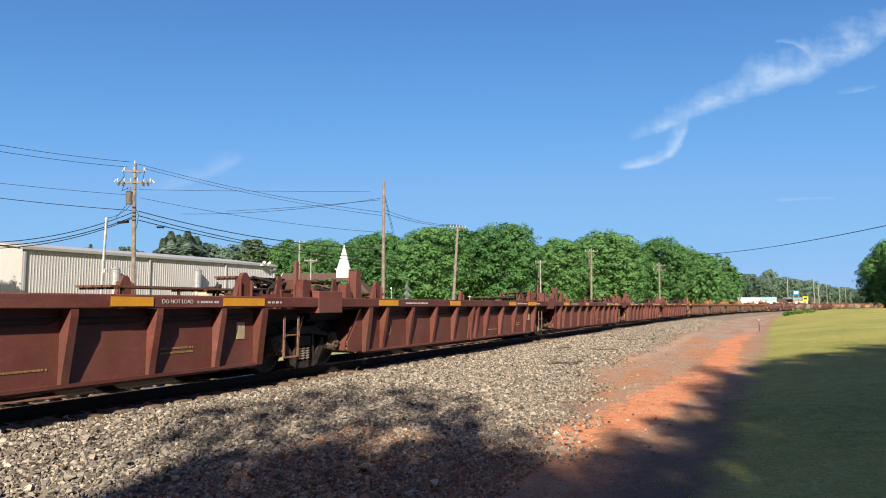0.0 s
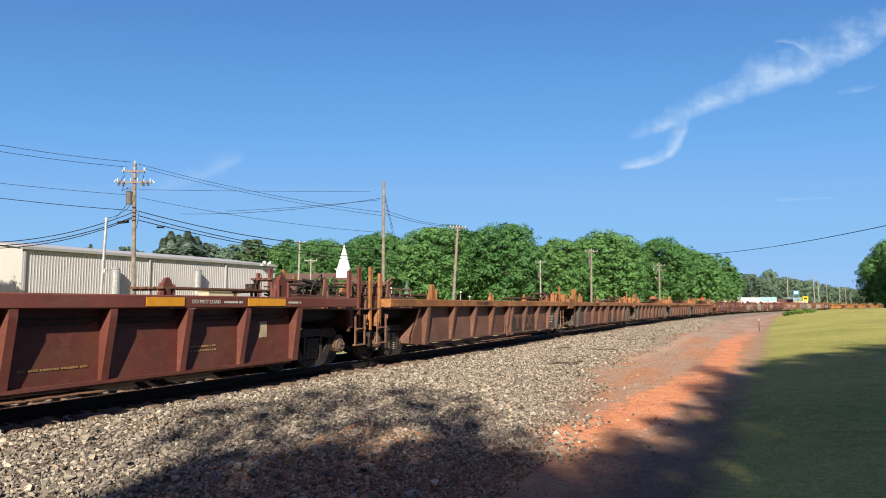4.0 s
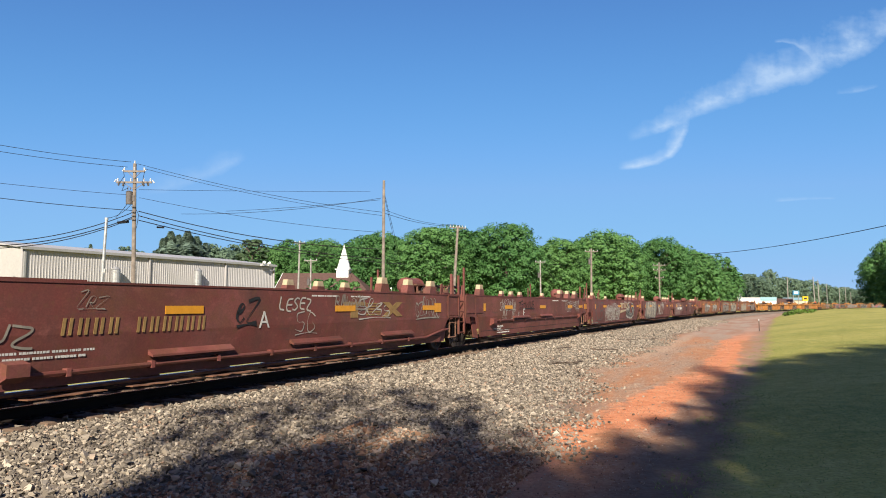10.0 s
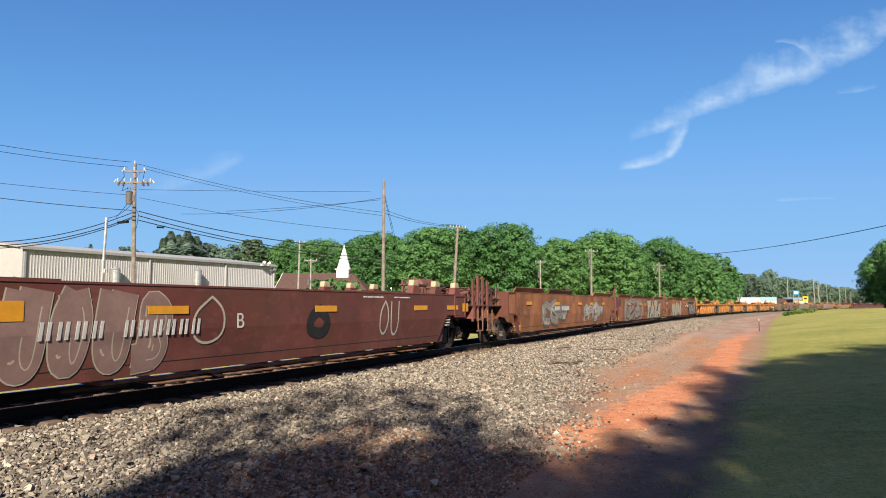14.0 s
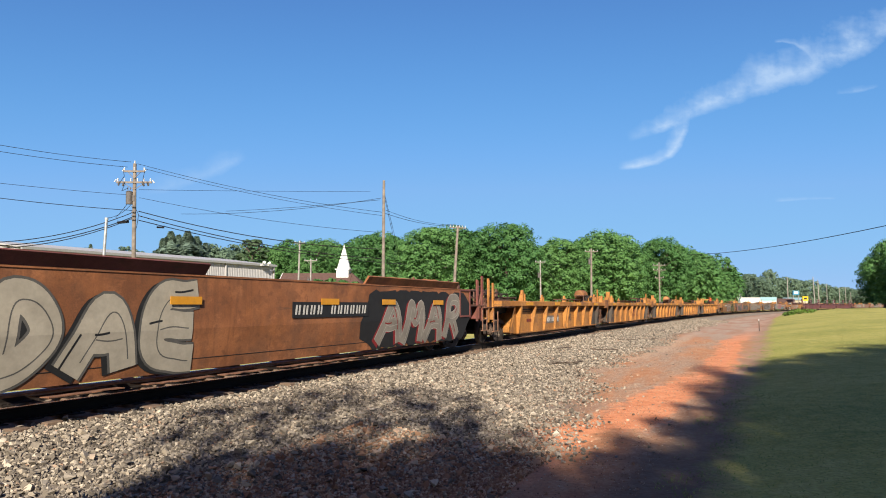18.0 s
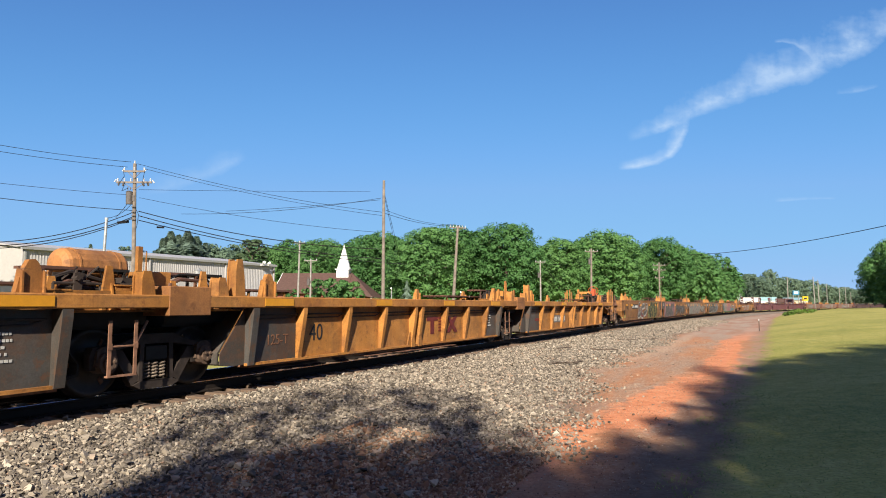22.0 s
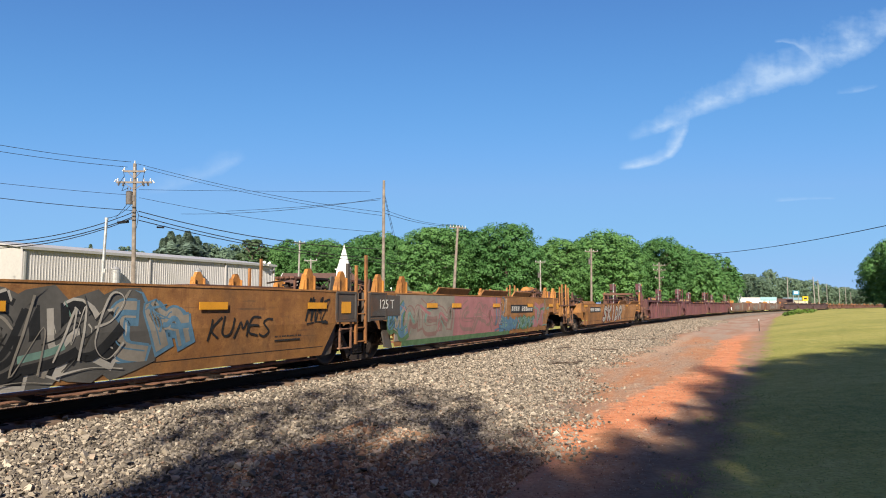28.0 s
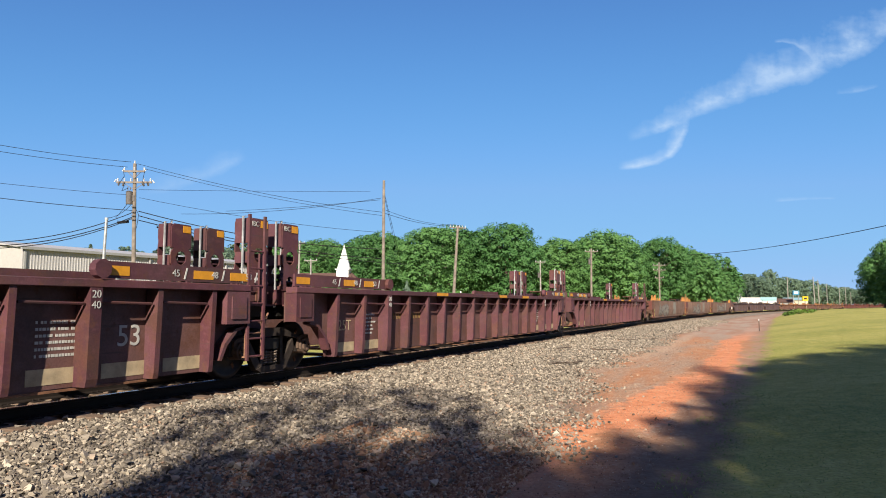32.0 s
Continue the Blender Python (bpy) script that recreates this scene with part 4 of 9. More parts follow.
GLYPHS = {
    "A": [[(0, 0), (0.5, 1), (1, 0)], [(0.22, 0.34), (0.78, 0.34)]],
    "B": [[(0.1, 0), (0.1, 1), (0.75, 0.92), (0.85, 0.75), (0.65, 0.53), (0.1, 0.5)], [(0.55, 0.52), (0.95, 0.28), (0.75, 0.06), (0.1, 0)]],
    "O": [[(0.5, 1), (0.1, 0.75), (0.1, 0.25), (0.5, 0), (0.9, 0.25), (0.9, 0.75), (0.5, 1)]],
    "D": [[(0.08, 0), (0.08, 1), (0.62, 0.92), (0.95, 0.5), (0.62, 0.06), (0.08, 0)]],
    "E": [[(0.95, 1), (0.1, 0.96), (0.1, 0.04), (0.95, 0)], [(0.1, 0.5), (0.82, 0.52)]],
    "H": [[(0.1, 0), (0.1, 1)], [(0.9, 0), (0.9, 1)], [(0.1, 0.5), (0.9, 0.5)]],
    "I": [[(0.5, 0), (0.5, 1)]],
    "K": [[(0.12, 0), (0.12, 1)], [(0.98, 1), (0.2, 0.5), (0.98, 0)]],
    "L": [[(0.1, 1), (0.1, 0), (0.9, 0.04)]],
    "M": [[(0, 0), (0.2, 1), (0.5, 0.3), (0.8, 1), (1, 0)]],
    "N": [[(0.08, 0), (0.08, 1), (0.92, 0), (0.92, 1)]],
    "R": [[(0.1, 0), (0.1, 1), (0.72, 0.95), (0.88, 0.72), (0.7, 0.5), (0.1, 0.46)], [(0.45, 0.46), (0.98, 0)]],
    "S": [[(0.95, 0.88), (0.5, 1), (0.08, 0.78), (0.5, 0.52), (0.92, 0.25), (0.5, 0), (0.04, 0.12)]],
    "T": [[(0, 0.96), (1, 1)], [(0.5, 0.96), (0.48, 0)]],
    "U": [[(0.1, 1), (0.12, 0.2), (0.5, 0), (0.88, 0.2), (0.9, 1)]],
    "Y": [[(0, 1), (0.5, 0.5), (1, 1)], [(0.5, 0.5), (0.46, 0)]],
    "Z": [[(0.05, 0.98), (0.95, 1), (0.08, 0.02), (0.98, 0)]],
    "4": [[(0.78, 0), (0.72, 1), (0.02, 0.34), (1.02, 0.36)]],
}


def soften(pts):
    """Rounds the bends of a stroke but keeps its ends and sharp turns readable."""
    for _ in range(3):
        out = [pts[0]]
        for a_, b_ in zip(pts, pts[1:]):
            out += [(a_[0] * 0.76 + b_[0] * 0.24, a_[1] * 0.76 + b_[1] * 0.24), (a_[0] * 0.24 + b_[0] * 0.76, a_[1] * 0.24 + b_[1] * 0.76)]
        pts = out + [pts[-1]]
    # a slight bow in straight strokes
    (ax, az), (bx, bz) = pts[0], pts[-1]
    return [(px + 0.05 * math.sin(3.0 * (pz - az)) * (1 if i else 0), pz + 0.02 * math.sin(9.0 * px)) for i, (px, pz) in enumerate(pts)]


def spray_word(parent, word, x0, x1, z0, z1, y, fill, line=None, halo=None, stroke=0.24, edge=0.05, lean=0.0, drop=None, seed=1):
    """A sprayed word in fat strokes with an outline, a drop shade and a cloudy ground."""
    rng = random.Random(seed)
    names = [n for n in (halo, drop, line, fill) if n]
    index = {n: i for i, n in enumerate(names)}
    bm = bmesh.new()
    H = z1 - z0
    t = stroke * H
    w = (x1 - x0) / len(word)

    def ribbon(pts, width, dy, mi):
        last = None
        for i, (px, pz) in enumerate(pts):
            a_, b_ = pts[max(0, i - 1)], pts[min(len(pts) - 1, i + 1)]
            dx, dz = b_[0] - a_[0], b_[1] - a_[1]
            L = math.hypot(dx, dz) or 1
            # keep the full width round a bend
            k = width / 2
            if 0 < i < len(pts) - 1:
                e0 = Vector((px - a_[0], pz - a_[1])).normalized()
                e1 = Vector((b_[0] - px, b_[1] - pz)).normalized()
                k = min(k / max(0.45, math.sqrt(max(0.0, (1 + e0.dot(e1)) / 2))), width * 0.9)
            dy += 0.00003
            p = bm.verts.new((px - dz / L * k, y - dy, min(max(pz + dx / L * k, z0 - edge), z1 + edge)))
            q = bm.verts.new((px + dz / L * k, y - dy, min(max(pz - dx / L * k, z0 - edge), z1 + edge)))
            if last:
                bm.faces.new((last[0], last[1], q, p)).material_index = mi
            last = (p, q)

    if halo:
        for i in range(len(word) * 2 + 1):
            cx, cz = x0 + (x1 - x0) * i / (len(word) * 2), (z0 + z1) / 2 + rng.uniform(-0.06, 0.06) * H
            c = bm.verts.new((cx, y - 0.0010 - 0.00005 * (i % 5), cz))
            ring = [bm.verts.new((cx + math.cos(a) * w * 0.62 * rng.uniform(0.8, 1.2), c.co.y, min(max(cz + math.sin(a) * H * 0.56 * rng.uniform(0.85, 1.15), z0 - 0.03), z1 + 0.03))) for a in (6.2832 * k / 14 for k in range(14))]
            for a_, b_ in zip(ring, ring[1:] + ring[:1]):
                bm.faces.new((c, a_, b_)).material_index = index[halo]
    for i, ch in enumerate(word):
        if ch not in GLYPHS:
            continue
        jig = rng.uniform(-0.05, 0.05)
        for n_st, st in enumerate(GLYPHS[ch]):
            pts = []
            for u, v in st:
                px = x0 + w * i + t * 0.5 + u * (w * 1.02 - t) + lean * (v - 0.5) * H
                pz = z0 + t * 0.5 + v * (H - t) * (1 - abs(jig)) + max(0, jig) * H
                pts.append((px + rng.uniform(-0.02, 0.02) * H, pz))
            pts = soften(pts)
            for end, nxt in ((0, 1), (-1, -2)):
                dx, dz = pts[end][0] - pts[nxt][0], pts[end][1] - pts[nxt][1]
                L = math.hypot(dx, dz) or 1
                pts[end] = (pts[end][0] + dx / L * t * 0.4, pts[end][1] + dz / L * t * 0.4)
            lift = 0.0003 * n_st + 0.0007 * (i % 2)
            if drop:
                ribbon([(px - 0.10, pz - 0.03) for px, pz in pts], t + edge, 0.0014 + lift, index[drop])
            if line:
                ribbon(pts, t + 2 * edge, 0.0032 + lift, index[line])
            ribbon(pts, t, 0.0055 + lift, index[fill])
            if line and t > 0.12:
                # loose inner strokes and a shine near one edge
                ribbon([(px + t * 0.22, pz - t * 0.1) for px, pz in pts[1:-1]], 0.018, 0.0062 + lift, index[line])
                k0 = rng.randrange(max(1, len(pts) - 7))
                ribbon([(px - t * 0.26, pz + t * 0.12) for px, pz in pts[k0:k0 + 7]], 0.03, 0.0066 + lift, index[drop or line])
    hug(bm, y)
    tagged(part("spray_word", bm, [SPRAY[n] for n in names], parent, "sprayed word in fat letters" if line else ""), kind="stuff")


def conduit(parent, material, x0, x1, z, covers, brackets, rise):
    """Pipe along the lower side with flat covers over it and hanging brackets."""
    bm = bmesh.new()
    path_tube(bm, [(x0, -1.50, z), (x1, -1.50, z)] + ([(x1 + 1.0, -1.50, z + 0.15), (x1 + 1.4, -1.5, z + 0.17)] if rise else []), 0.032, 8)
    part("side_conduit", bm, material, parent, "long pipe along the side")
    for a, b, zc in covers:
        bm = bmesh.new()
        prism(bm, [(-1.48, zc - 0.02), (-1.58, zc - 0.05), (-1.58, zc - 0.02), (-1.48, zc + 0.05)], a, b, "x")
        part("conduit_cover", bm, material, parent)
    for x, za, zb in brackets:
        bm = bmesh.new()
        prism(bm, [(-1.46, zb), (-1.62, zb - 0.04), (-1.62, za + 0.08), (-1.46, za)], x - 0.14, x + 0.14, "x")
        part("pipe_bracket", bm, material, parent)
    n = int((x1 - x0) / 1.3)
    for k in range(n):
        bm = bmesh.new()
        box(bm, -0.03, 0.03, -1.535, -1.44, z - 0.05, z + 0.05)
        part("pipe_clamp", bm, material, parent, "", pose(x0 + 0.6 + 1.3 * k, 0, 0))


def bar_rows(parent, mat, x, z, w, h, rows, y, name="stencil_line", label=""):
    """Unreadable stencil lettering as short bars in rows."""
    rng = random.Random(int(abs(x * 100 + z * 1000 + rows)))
    bm = bmesh.new()
    rh = h / rows
    for r in range(rows):
        px = x
        end = x + w * (1 if rows == 1 else rng.uniform(0.7, 1.0))
        while px < end - 0.02:
            bw = min(rng.uniform(0.25, 0.6) * rh, end - px)
            box(bm, px, px + bw, y - 0.002, y + 0.004, z + r * rh + rh * 0.25, z + r * rh + rh * 0.68)
            px += bw + rh * (0.16 if rng.random() < 0.8 else 0.5)
    return tagged(part(name, bm, mat, parent, label), kind="stuff")


def patch(parent, mat, x0, x1, z0, z1, y, name="reflector", label=""):
    bm = bmesh.new()
    if name == "reflector":
        y -= 0.010
    box(bm, x0, x1, y - 0.003, y + 0.004, z0, z1)
    hug(bm, y)
    return part(name, bm, mat, parent, label)


def letters(parent, text, size, mat, x, z, y, name="stencil", lean=0.0, squash=1.0):
    """Lettering on the side that faces the camera."""
    me = text_mesh(text, size)
    me.materials.append(mat)
    # unit x runs to the reader's right on the camera side
    m = Matrix.Translation((x, y, z)) @ Matrix.Rotation(radians(90), 4, "X") @ Matrix.Diagonal((squash, 1, 1, 1))
    if lean:
        m = m @ Matrix(((1, lean, 0, 0), (0, 1, 0, 0), (0, 0, 1, 0), (0, 0, 0, 1)))
    ob = part(name, me, None, parent)
    me.transform(m)
    return ob


def reporting_mark(parent, plate, ink, x0, x1, z0, z1, y):
    """Marks and numbers of the car as plain bars on a repainted patch."""
    if plate:
        patch(parent, plate, x0, x1, z0, z1, y, "number_patch", "repainted patch under the car number")
    n = 10
    w = (x1 - x0) / (n + 1.5)
    za, zb = z0 + (z1 - z0) * 0.2, z1 - (z1 - z0) * 0.2
    for i in range(n + 1):
        if i == 4:
            continue
        a = x0 + w * (i + 0.35)
        bm = bmesh.new()
        for k in (0.0, 0.42):
            prism(bm, [(a + w * k, za), (a + w * (k + 0.2), za), (a + w * (k + 0.32), zb), (a + w * (k + 0.12), zb)], y - 0.007, y - 0.002)
        part("number_bar", bm, ink, parent)


def spray_shapes(parent, seed, x0, x1, z0, z1, y, fill, line, extra=(), sharp=True, name="spray_painting", halo=None):
    """Spray-painted wild strokes: thick interlocking bands with dark outlines, shade and highlights; they spell nothing."""
    rng = random.Random(seed)
    mats = [SPRAY[line], SPRAY[fill]] + [SPRAY[e] for e in extra] + ([SPRAY[halo]] if halo else [])
    bm = bmesh.new()
    H = z1 - z0
    n = max(2, int(round((x1 - x0) / (H * 0.92))))
    w = (x1 - x0) / n

    def clampz(v):
        return min(max(v, z0), z1)

    def ribbon(pts, width, dy, mi, tip=1.0):
        last = None
        for i, (px, pz) in enumerate(pts):
            a_, b_ = pts[max(0, i - 1)], pts[min(len(pts) - 1, i + 1)]
            dx, dz = b_[0] - a_[0], b_[1] - a_[1]
            L = math.hypot(dx, dz) or 1
            k = width / 2 * (1 + (tip - 1) * i / max(1, len(pts) - 1))
            p = bm.verts.new((px - dz / L * k, y - dy * 0.25 - 0.0006, clampz(pz + dx / L * k)))
            q = bm.verts.new((px + dz / L * k, y - dy * 0.25 - 0.0006, clampz(pz - dx / L * k)))
            if last:
                bm.faces.new((last[0], last[1], q, p)).material_index = mi
            last = (p, q)

    def rounded(pts, k=2):
        for _ in range(k):
            out = [pts[0]]
            for a_, b_ in zip(pts, pts[1:]):
                out += [(a_[0] * 0.75 + b_[0] * 0.25, a_[1] * 0.75 + b_[1] * 0.25), (a_[0] * 0.25 + b_[0] * 0.75, a_[1] * 0.25 + b_[1] * 0.75)]
            pts = out + [pts[-1]]
        return pts

    def blob(cx, cz, rx, rz, dy, mi):
        c = bm.verts.new((cx, y - dy * 0.25 - 0.0006, cz))
        ring = [bm.verts.new((cx + math.cos(t) * rx * rng.uniform(0.8, 1.15), y - dy * 0.25 - 0.0006, clampz(cz + math.sin(t) * rz * rng.uniform(0.8, 1.15)))) for t in (6.2832 * i / 10 for i in range(10))]
        for a_, b_ in zip(ring, ring[1:] + ring[:1]):
            bm.faces.new((c, a_, b_)).material_index = mi

    if halo:
        for i in range(n * 2 + 1):
            blob(x0 + (x1 - x0) * i / (n * 2), (z0 + z1) / 2 + rng.uniform(-0.06, 0.06) * H, w * 0.5, H * 0.52, 0.0030 + 0.0001 * (i % 5), len(mats) - 1)
    thick = 0.23 * H
    for i in range(n):
        flip, turn, shear = rng.random() < 0.5, rng.random() < 0.35, rng.uniform(-0.25, 0.3)
        sx, cx = w * rng.uniform(0.78, 0.95), x0 + w * (i + 0.06)
        zig = [(rng.uniform(-0.1, 0.2), rng.uniform(0.0, 0.2)), (rng.uniform(0.1, 0.4), rng.uniform(0.75, 1.0)), (rng.uniform(0.3, 0.7), rng.uniform(0.15, 0.5)), (rng.uniform(0.7, 1.1), rng.uniform(0.7, 1.0)), (rng.uniform(0.7, 1.2), rng.uniform(0.0, 0.3))]
        hook = [(rng.uniform(-0.2, 0.2), rng.uniform(0.5, 0.9)), (rng.uniform(0.3, 0.6), rng.uniform(0.3, 0.7)), (rng.uniform(0.8, 1.3), rng.uniform(0.2, 0.9))]
        curl = [(rng.uniform(0.6, 1.0), rng.uniform(0.8, 1.0)), (rng.uniform(-0.1, 0.2), rng.uniform(0.6, 0.9)), (rng.uniform(0.0, 0.3), rng.uniform(0.0, 0.3)), (rng.uniform(0.9, 1.2), rng.uniform(0.0, 0.35))]
        for st in rng.choice(([zig], [zig, hook], [curl, hook], [curl], [zig[:3], curl])):
            pts = []
            for u, v in st:
                u, v = (1 - u if flip else u), (1 - v if turn else v)
                v = 0.12 + v * 0.76
                pts.append((cx + u * sx + shear * (v - 0.5) * H + rng.uniform(-0.04, 0.04) * H, z0 + H * v + rng.uniform(-0.03, 0.03) * H))
            pts = rounded(pts, 1 if sharp else 3)
            dz = rng.uniform(0.0, 0.003)
            ribbon([(px + 0.05, pz - 0.05) for px, pz in pts], thick + 0.13, 0.0045 + dz, 0)
            ribbon(pts, thick + 0.075, 0.0075 + dz, 0)
            ribbon(pts, thick, 0.0110 + dz, 1)
            if extra:
                mi = 2 + rng.randrange(len(extra))
                k = len(pts) // 2
                ribbon([(px, pz - thick * 0.2) for px, pz in pts[:k + 1]], thick * 0.34, 0.0145 + dz, mi)
            ribbon([(px - thick * 0.18, pz + thick * 0.22) for px, pz in pts[len(pts) // 3:]], 0.02, 0.0148 + dz, 0)
    for i in range(n * 3):
        px, pz = rng.uniform(x0, x1), rng.uniform(z0 + 0.1 * H, z1 - 0.1 * H)
        qx, qz = px + rng.uniform(-0.3, 0.3) * H, pz + rng.uniform(-0.35, 0.35) * H
        ribbon([(px, pz), ((px + qx) / 2 + 0.03, (pz + qz) / 2), (qx, qz)], rng.uniform(0.02, 0.06), 0.0185 + 0.0002 * i, rng.randrange(len(mats)), 0.3)
    hug(bm, y)
    tagged(part(name, bm, mats, parent, "spray-painted wild shapes with dark outlines"), kind="stuff")


def scribble(parent, seed, x0, x1, z0, z1, y, color, width=0.025, n=5, name="spray_scribble"):
    """A thin-line spray tag as one looping stroke."""
    rng = random.Random(seed)
    bm = bmesh.new()
    forms = ([(0.0, 0.1), (0.15, 0.95), (0.7, 0.9), (0.6, 0.45), (0.2, 0.5), (0.9, 0.0)], [(0.8, 0.9), (0.1, 0.8), (0.2, 0.45), (0.8, 0.4), (0.7, 0.02), (0.0, 0.1)],
             [(0.0, 0.95), (0.1, 0.1), (0.5, 0.0), (0.85, 0.2), (0.8, 0.95)], [(0.1, 0.0), (0.4, 1.0), (0.55, 0.3), (0.75, 1.05), (1.0, 0.0)], [(0.9, 0.8), (0.3, 1.0), (0.0, 0.5), (0.3, 0.0), (0.95, 0.2), (0.6, 0.5)],
             [(0.0, 0.5), (0.5, 0.62), (0.75, 0.95), (0.3, 1.0), (0.1, 0.3), (0.6, 0.0), (1.0, 0.25)], [(0.1, 1.0), (0.15, 0.0), (0.6, 0.6), (0.9, 0.0)], [(0.0, 0.9), (1.0, 1.0), (0.1, 0.05), (1.0, 0.0)])
    w, h = (x1 - x0) / n, z1 - z0
    lean = rng.uniform(-0.1, 0.3)
    strokes, joined = [], []
    for i in range(n):
        sx, sz, up = w * rng.uniform(0.75, 1.15), h * rng.uniform(0.6, 0.95), rng.uniform(0.0, 0.2) * h
        pts = [(x0 + w * i + u * sx + lean * (v - 0.5) * h, z0 + up + v * sz) for u, v in forms[rng.randrange(len(forms))]]
        joined = joined + pts if rng.random() < 0.45 else pts
        if joined is pts or i == n - 1:
            strokes.append(joined)
        else:
            strokes[-1:] = [joined]
    strokes.append([(x0, z0 - 0.04 * h), (x0 + 0.5 * (x1 - x0), z0 + 0.03 * h), (x1, z0 - 0.02 * h)])
    for s_, pts in enumerate(strokes):
        fine = []
        for i in range(len(pts) - 1):
            p0, p1, p2, p3 = pts[max(0, i - 1)], pts[i], pts[i + 1], pts[min(len(pts) - 1, i + 2)]
            for k in range(6):
                t = k / 6
                fine.append(tuple(0.5 * ((2 * p1[c]) + (-p0[c] + p2[c]) * t + (2 * p0[c] - 5 * p1[c] + 4 * p2[c] - p3[c]) * t * t + (-p0[c] + 3 * p1[c] - 3 * p2[c] + p3[c]) * t ** 3) for c in (0, 1)))
        fine.append(pts[-1])
        last = None
        for i, (px, pz) in enumerate(fine):
            qx, qz = fine[min(i + 1, len(fine) - 1)]
            ox, oz = fine[max(i - 1, 0)]
            dx, dz = qx - ox, qz - oz
            L = math.hypot(dx, dz) or 1
            k = width / 2 * (0.75 + 0.45 * math.sin(i * 0.35 + s_))
            a = bm.verts.new((px - dz / L * k, y - 0.0075 - 0.0002 * s_, pz + dx / L * k))
            b = bm.verts.new((px + dz / L * k, y - 0.0075 - 0.0002 * s_, pz - dx / L * k))
            if last:
                bm.faces.new((last[0], last[1], b, a))
            last = (a, b)
    hug(bm, y)
    part(name, bm, SPRAY[color], parent)


def arrow_logo(parent, mat, x, z, w, h, y):
    """Owner's mark as plain shapes: bars and a crossed wedge."""
    mark = None

    def put(bm, name):
        return part(name, bm, mat, mark or parent, "" if mark else "faded block mark painted on the side")
    bm = bmesh.new()
    prism(bm, [(x + w * 0.62, z), (x + w * 0.74, z), (x + w, z + h), (x + w * 0.88, z + h)], y - 0.006, y + 0.003)
    mark = put(bm, "owner_mark")
    bm = bmesh.new()
    prism(bm, [(x + w * 0.62, z + h), (x + w * 0.74, z + h), (x + w, z), (x + w * 0.88, z)], y - 0.010, y - 0.007)
    put(bm, "stroke")
    bm = bmesh.new()
    prism(bm, [(x, z + h), (x, z + h * 0.76), (x + w * 0.11, z + h * 0.76), (x + w * 0.11, z), (x + w * 0.22, z), (x + w * 0.22, z + h * 0.76), (x + w * 0.34, z + h * 0.76), (x + w * 0.34, z + h)], y - 0.006, y + 0.003)
    put(bm, "stroke")
    for k in range(5):
        bm = bmesh.new()
        box(bm, x + w * 0.36, x + w * 0.60, y - 0.006, y + 0.003, z + h * (0.12 + 0.18 * k), z + h * (0.22 + 0.18 * k))
        put(bm, "bar")


def floor_plate(unit, x0, x1, side, z, seed, material):
    """Thin rusty plate under the side of the well, with a ragged outer edge."""
    rng = random.Random(seed)
    n = max(3, int((x1 - x0) / 0.12))
    rim = [(x0 + (x1 - x0) * k / n, side * (1.49 + rng.uniform(-0.03, 0.02))) for k in range(n + 1)]
    bm = bmesh.new()
    top = [bm.verts.new((x, y, z + rng.uniform(-0.006, 0.006))) for x, y in rim]
    low = [bm.verts.new((v.co.x, v.co.y, v.co.z - 0.012)) for v in top]
    top_in = [bm.verts.new((x, side * 1.12, z)) for x, _y in rim]
    low_in = [bm.verts.new((x, side * 1.12, z - 0.012)) for x, _y in rim]
    for k in range(n):
        for a, b in ((top, top_in), (top_in, low_in), (low_in, low), (low, top)):
            bm.faces.new((a[k], a[k + 1], b[k + 1], b[k]))
    for k in (0, n):
        bm.faces.new((top[k], top_in[k], low_in[k], low[k]))
    bmesh.ops.recalc_face_normals(bm, faces=bm.faces[:])
    part("floor_plate", bm, material, unit, "ragged rusty bottom plate")


def floor_parts(unit, half, z, material=RUST_FLOOR, plates=((-2.4, -1.3), (-0.95, 1.3), (1.36, 2.4))):
    """Well floor: long sills, cross bearers and loose-looking bottom plates."""
    for k, (x0, x1) in enumerate(plates):
        floor_plate(unit, x0, x1, -1, z - 0.065, 10 * k, material)
    bm = bmesh.new()
    for y in (-1.22, 1.22):
        box(bm, -half, half, y - 0.09, y + 0.09, z - 0.03, z)
    part("floor_sill", bm, material, unit)
    n = int(half * 2 / 1.55)
    for i in range(n + 1):
        bm = bmesh.new()
        x = -half + 0.2 + i * (half * 2 - 0.4) / n
        box(bm, x - 0.14, x + 0.14, -1.13, 1.13, z - 0.028, z + 0.02)
        part("cross_bearer", bm, material, unit)
    bm = bmesh.new()
    for k in range(max(2, n // 2)):
        x = -half + 0.9 + k * (half * 2 - 1.0) / max(2, n // 2)
        for y0, y1 in ((-1.13, 1.0), (-1.0, 1.13)):
            v = [bm.verts.new(p) for p in ((x, y0, z - 0.025), (x + 0.13, y0, z - 0.025), (x + 1.3, y1, z - 0.025), (x + 1.17, y1, z - 0.025))]
            w = [bm.verts.new((p.co.x, p.co.y, z - 0.012)) for p in v]
            bm.faces.new(w)
            bm.faces.new(v[::-1])
            for i in range(4):
                bm.faces.new((v[i], v[(i + 1) % 4], w[(i + 1) % 4], w[i]))
            z += 0.002
    tagged(part("floor_brace", bm, material, unit), kind="stuff")


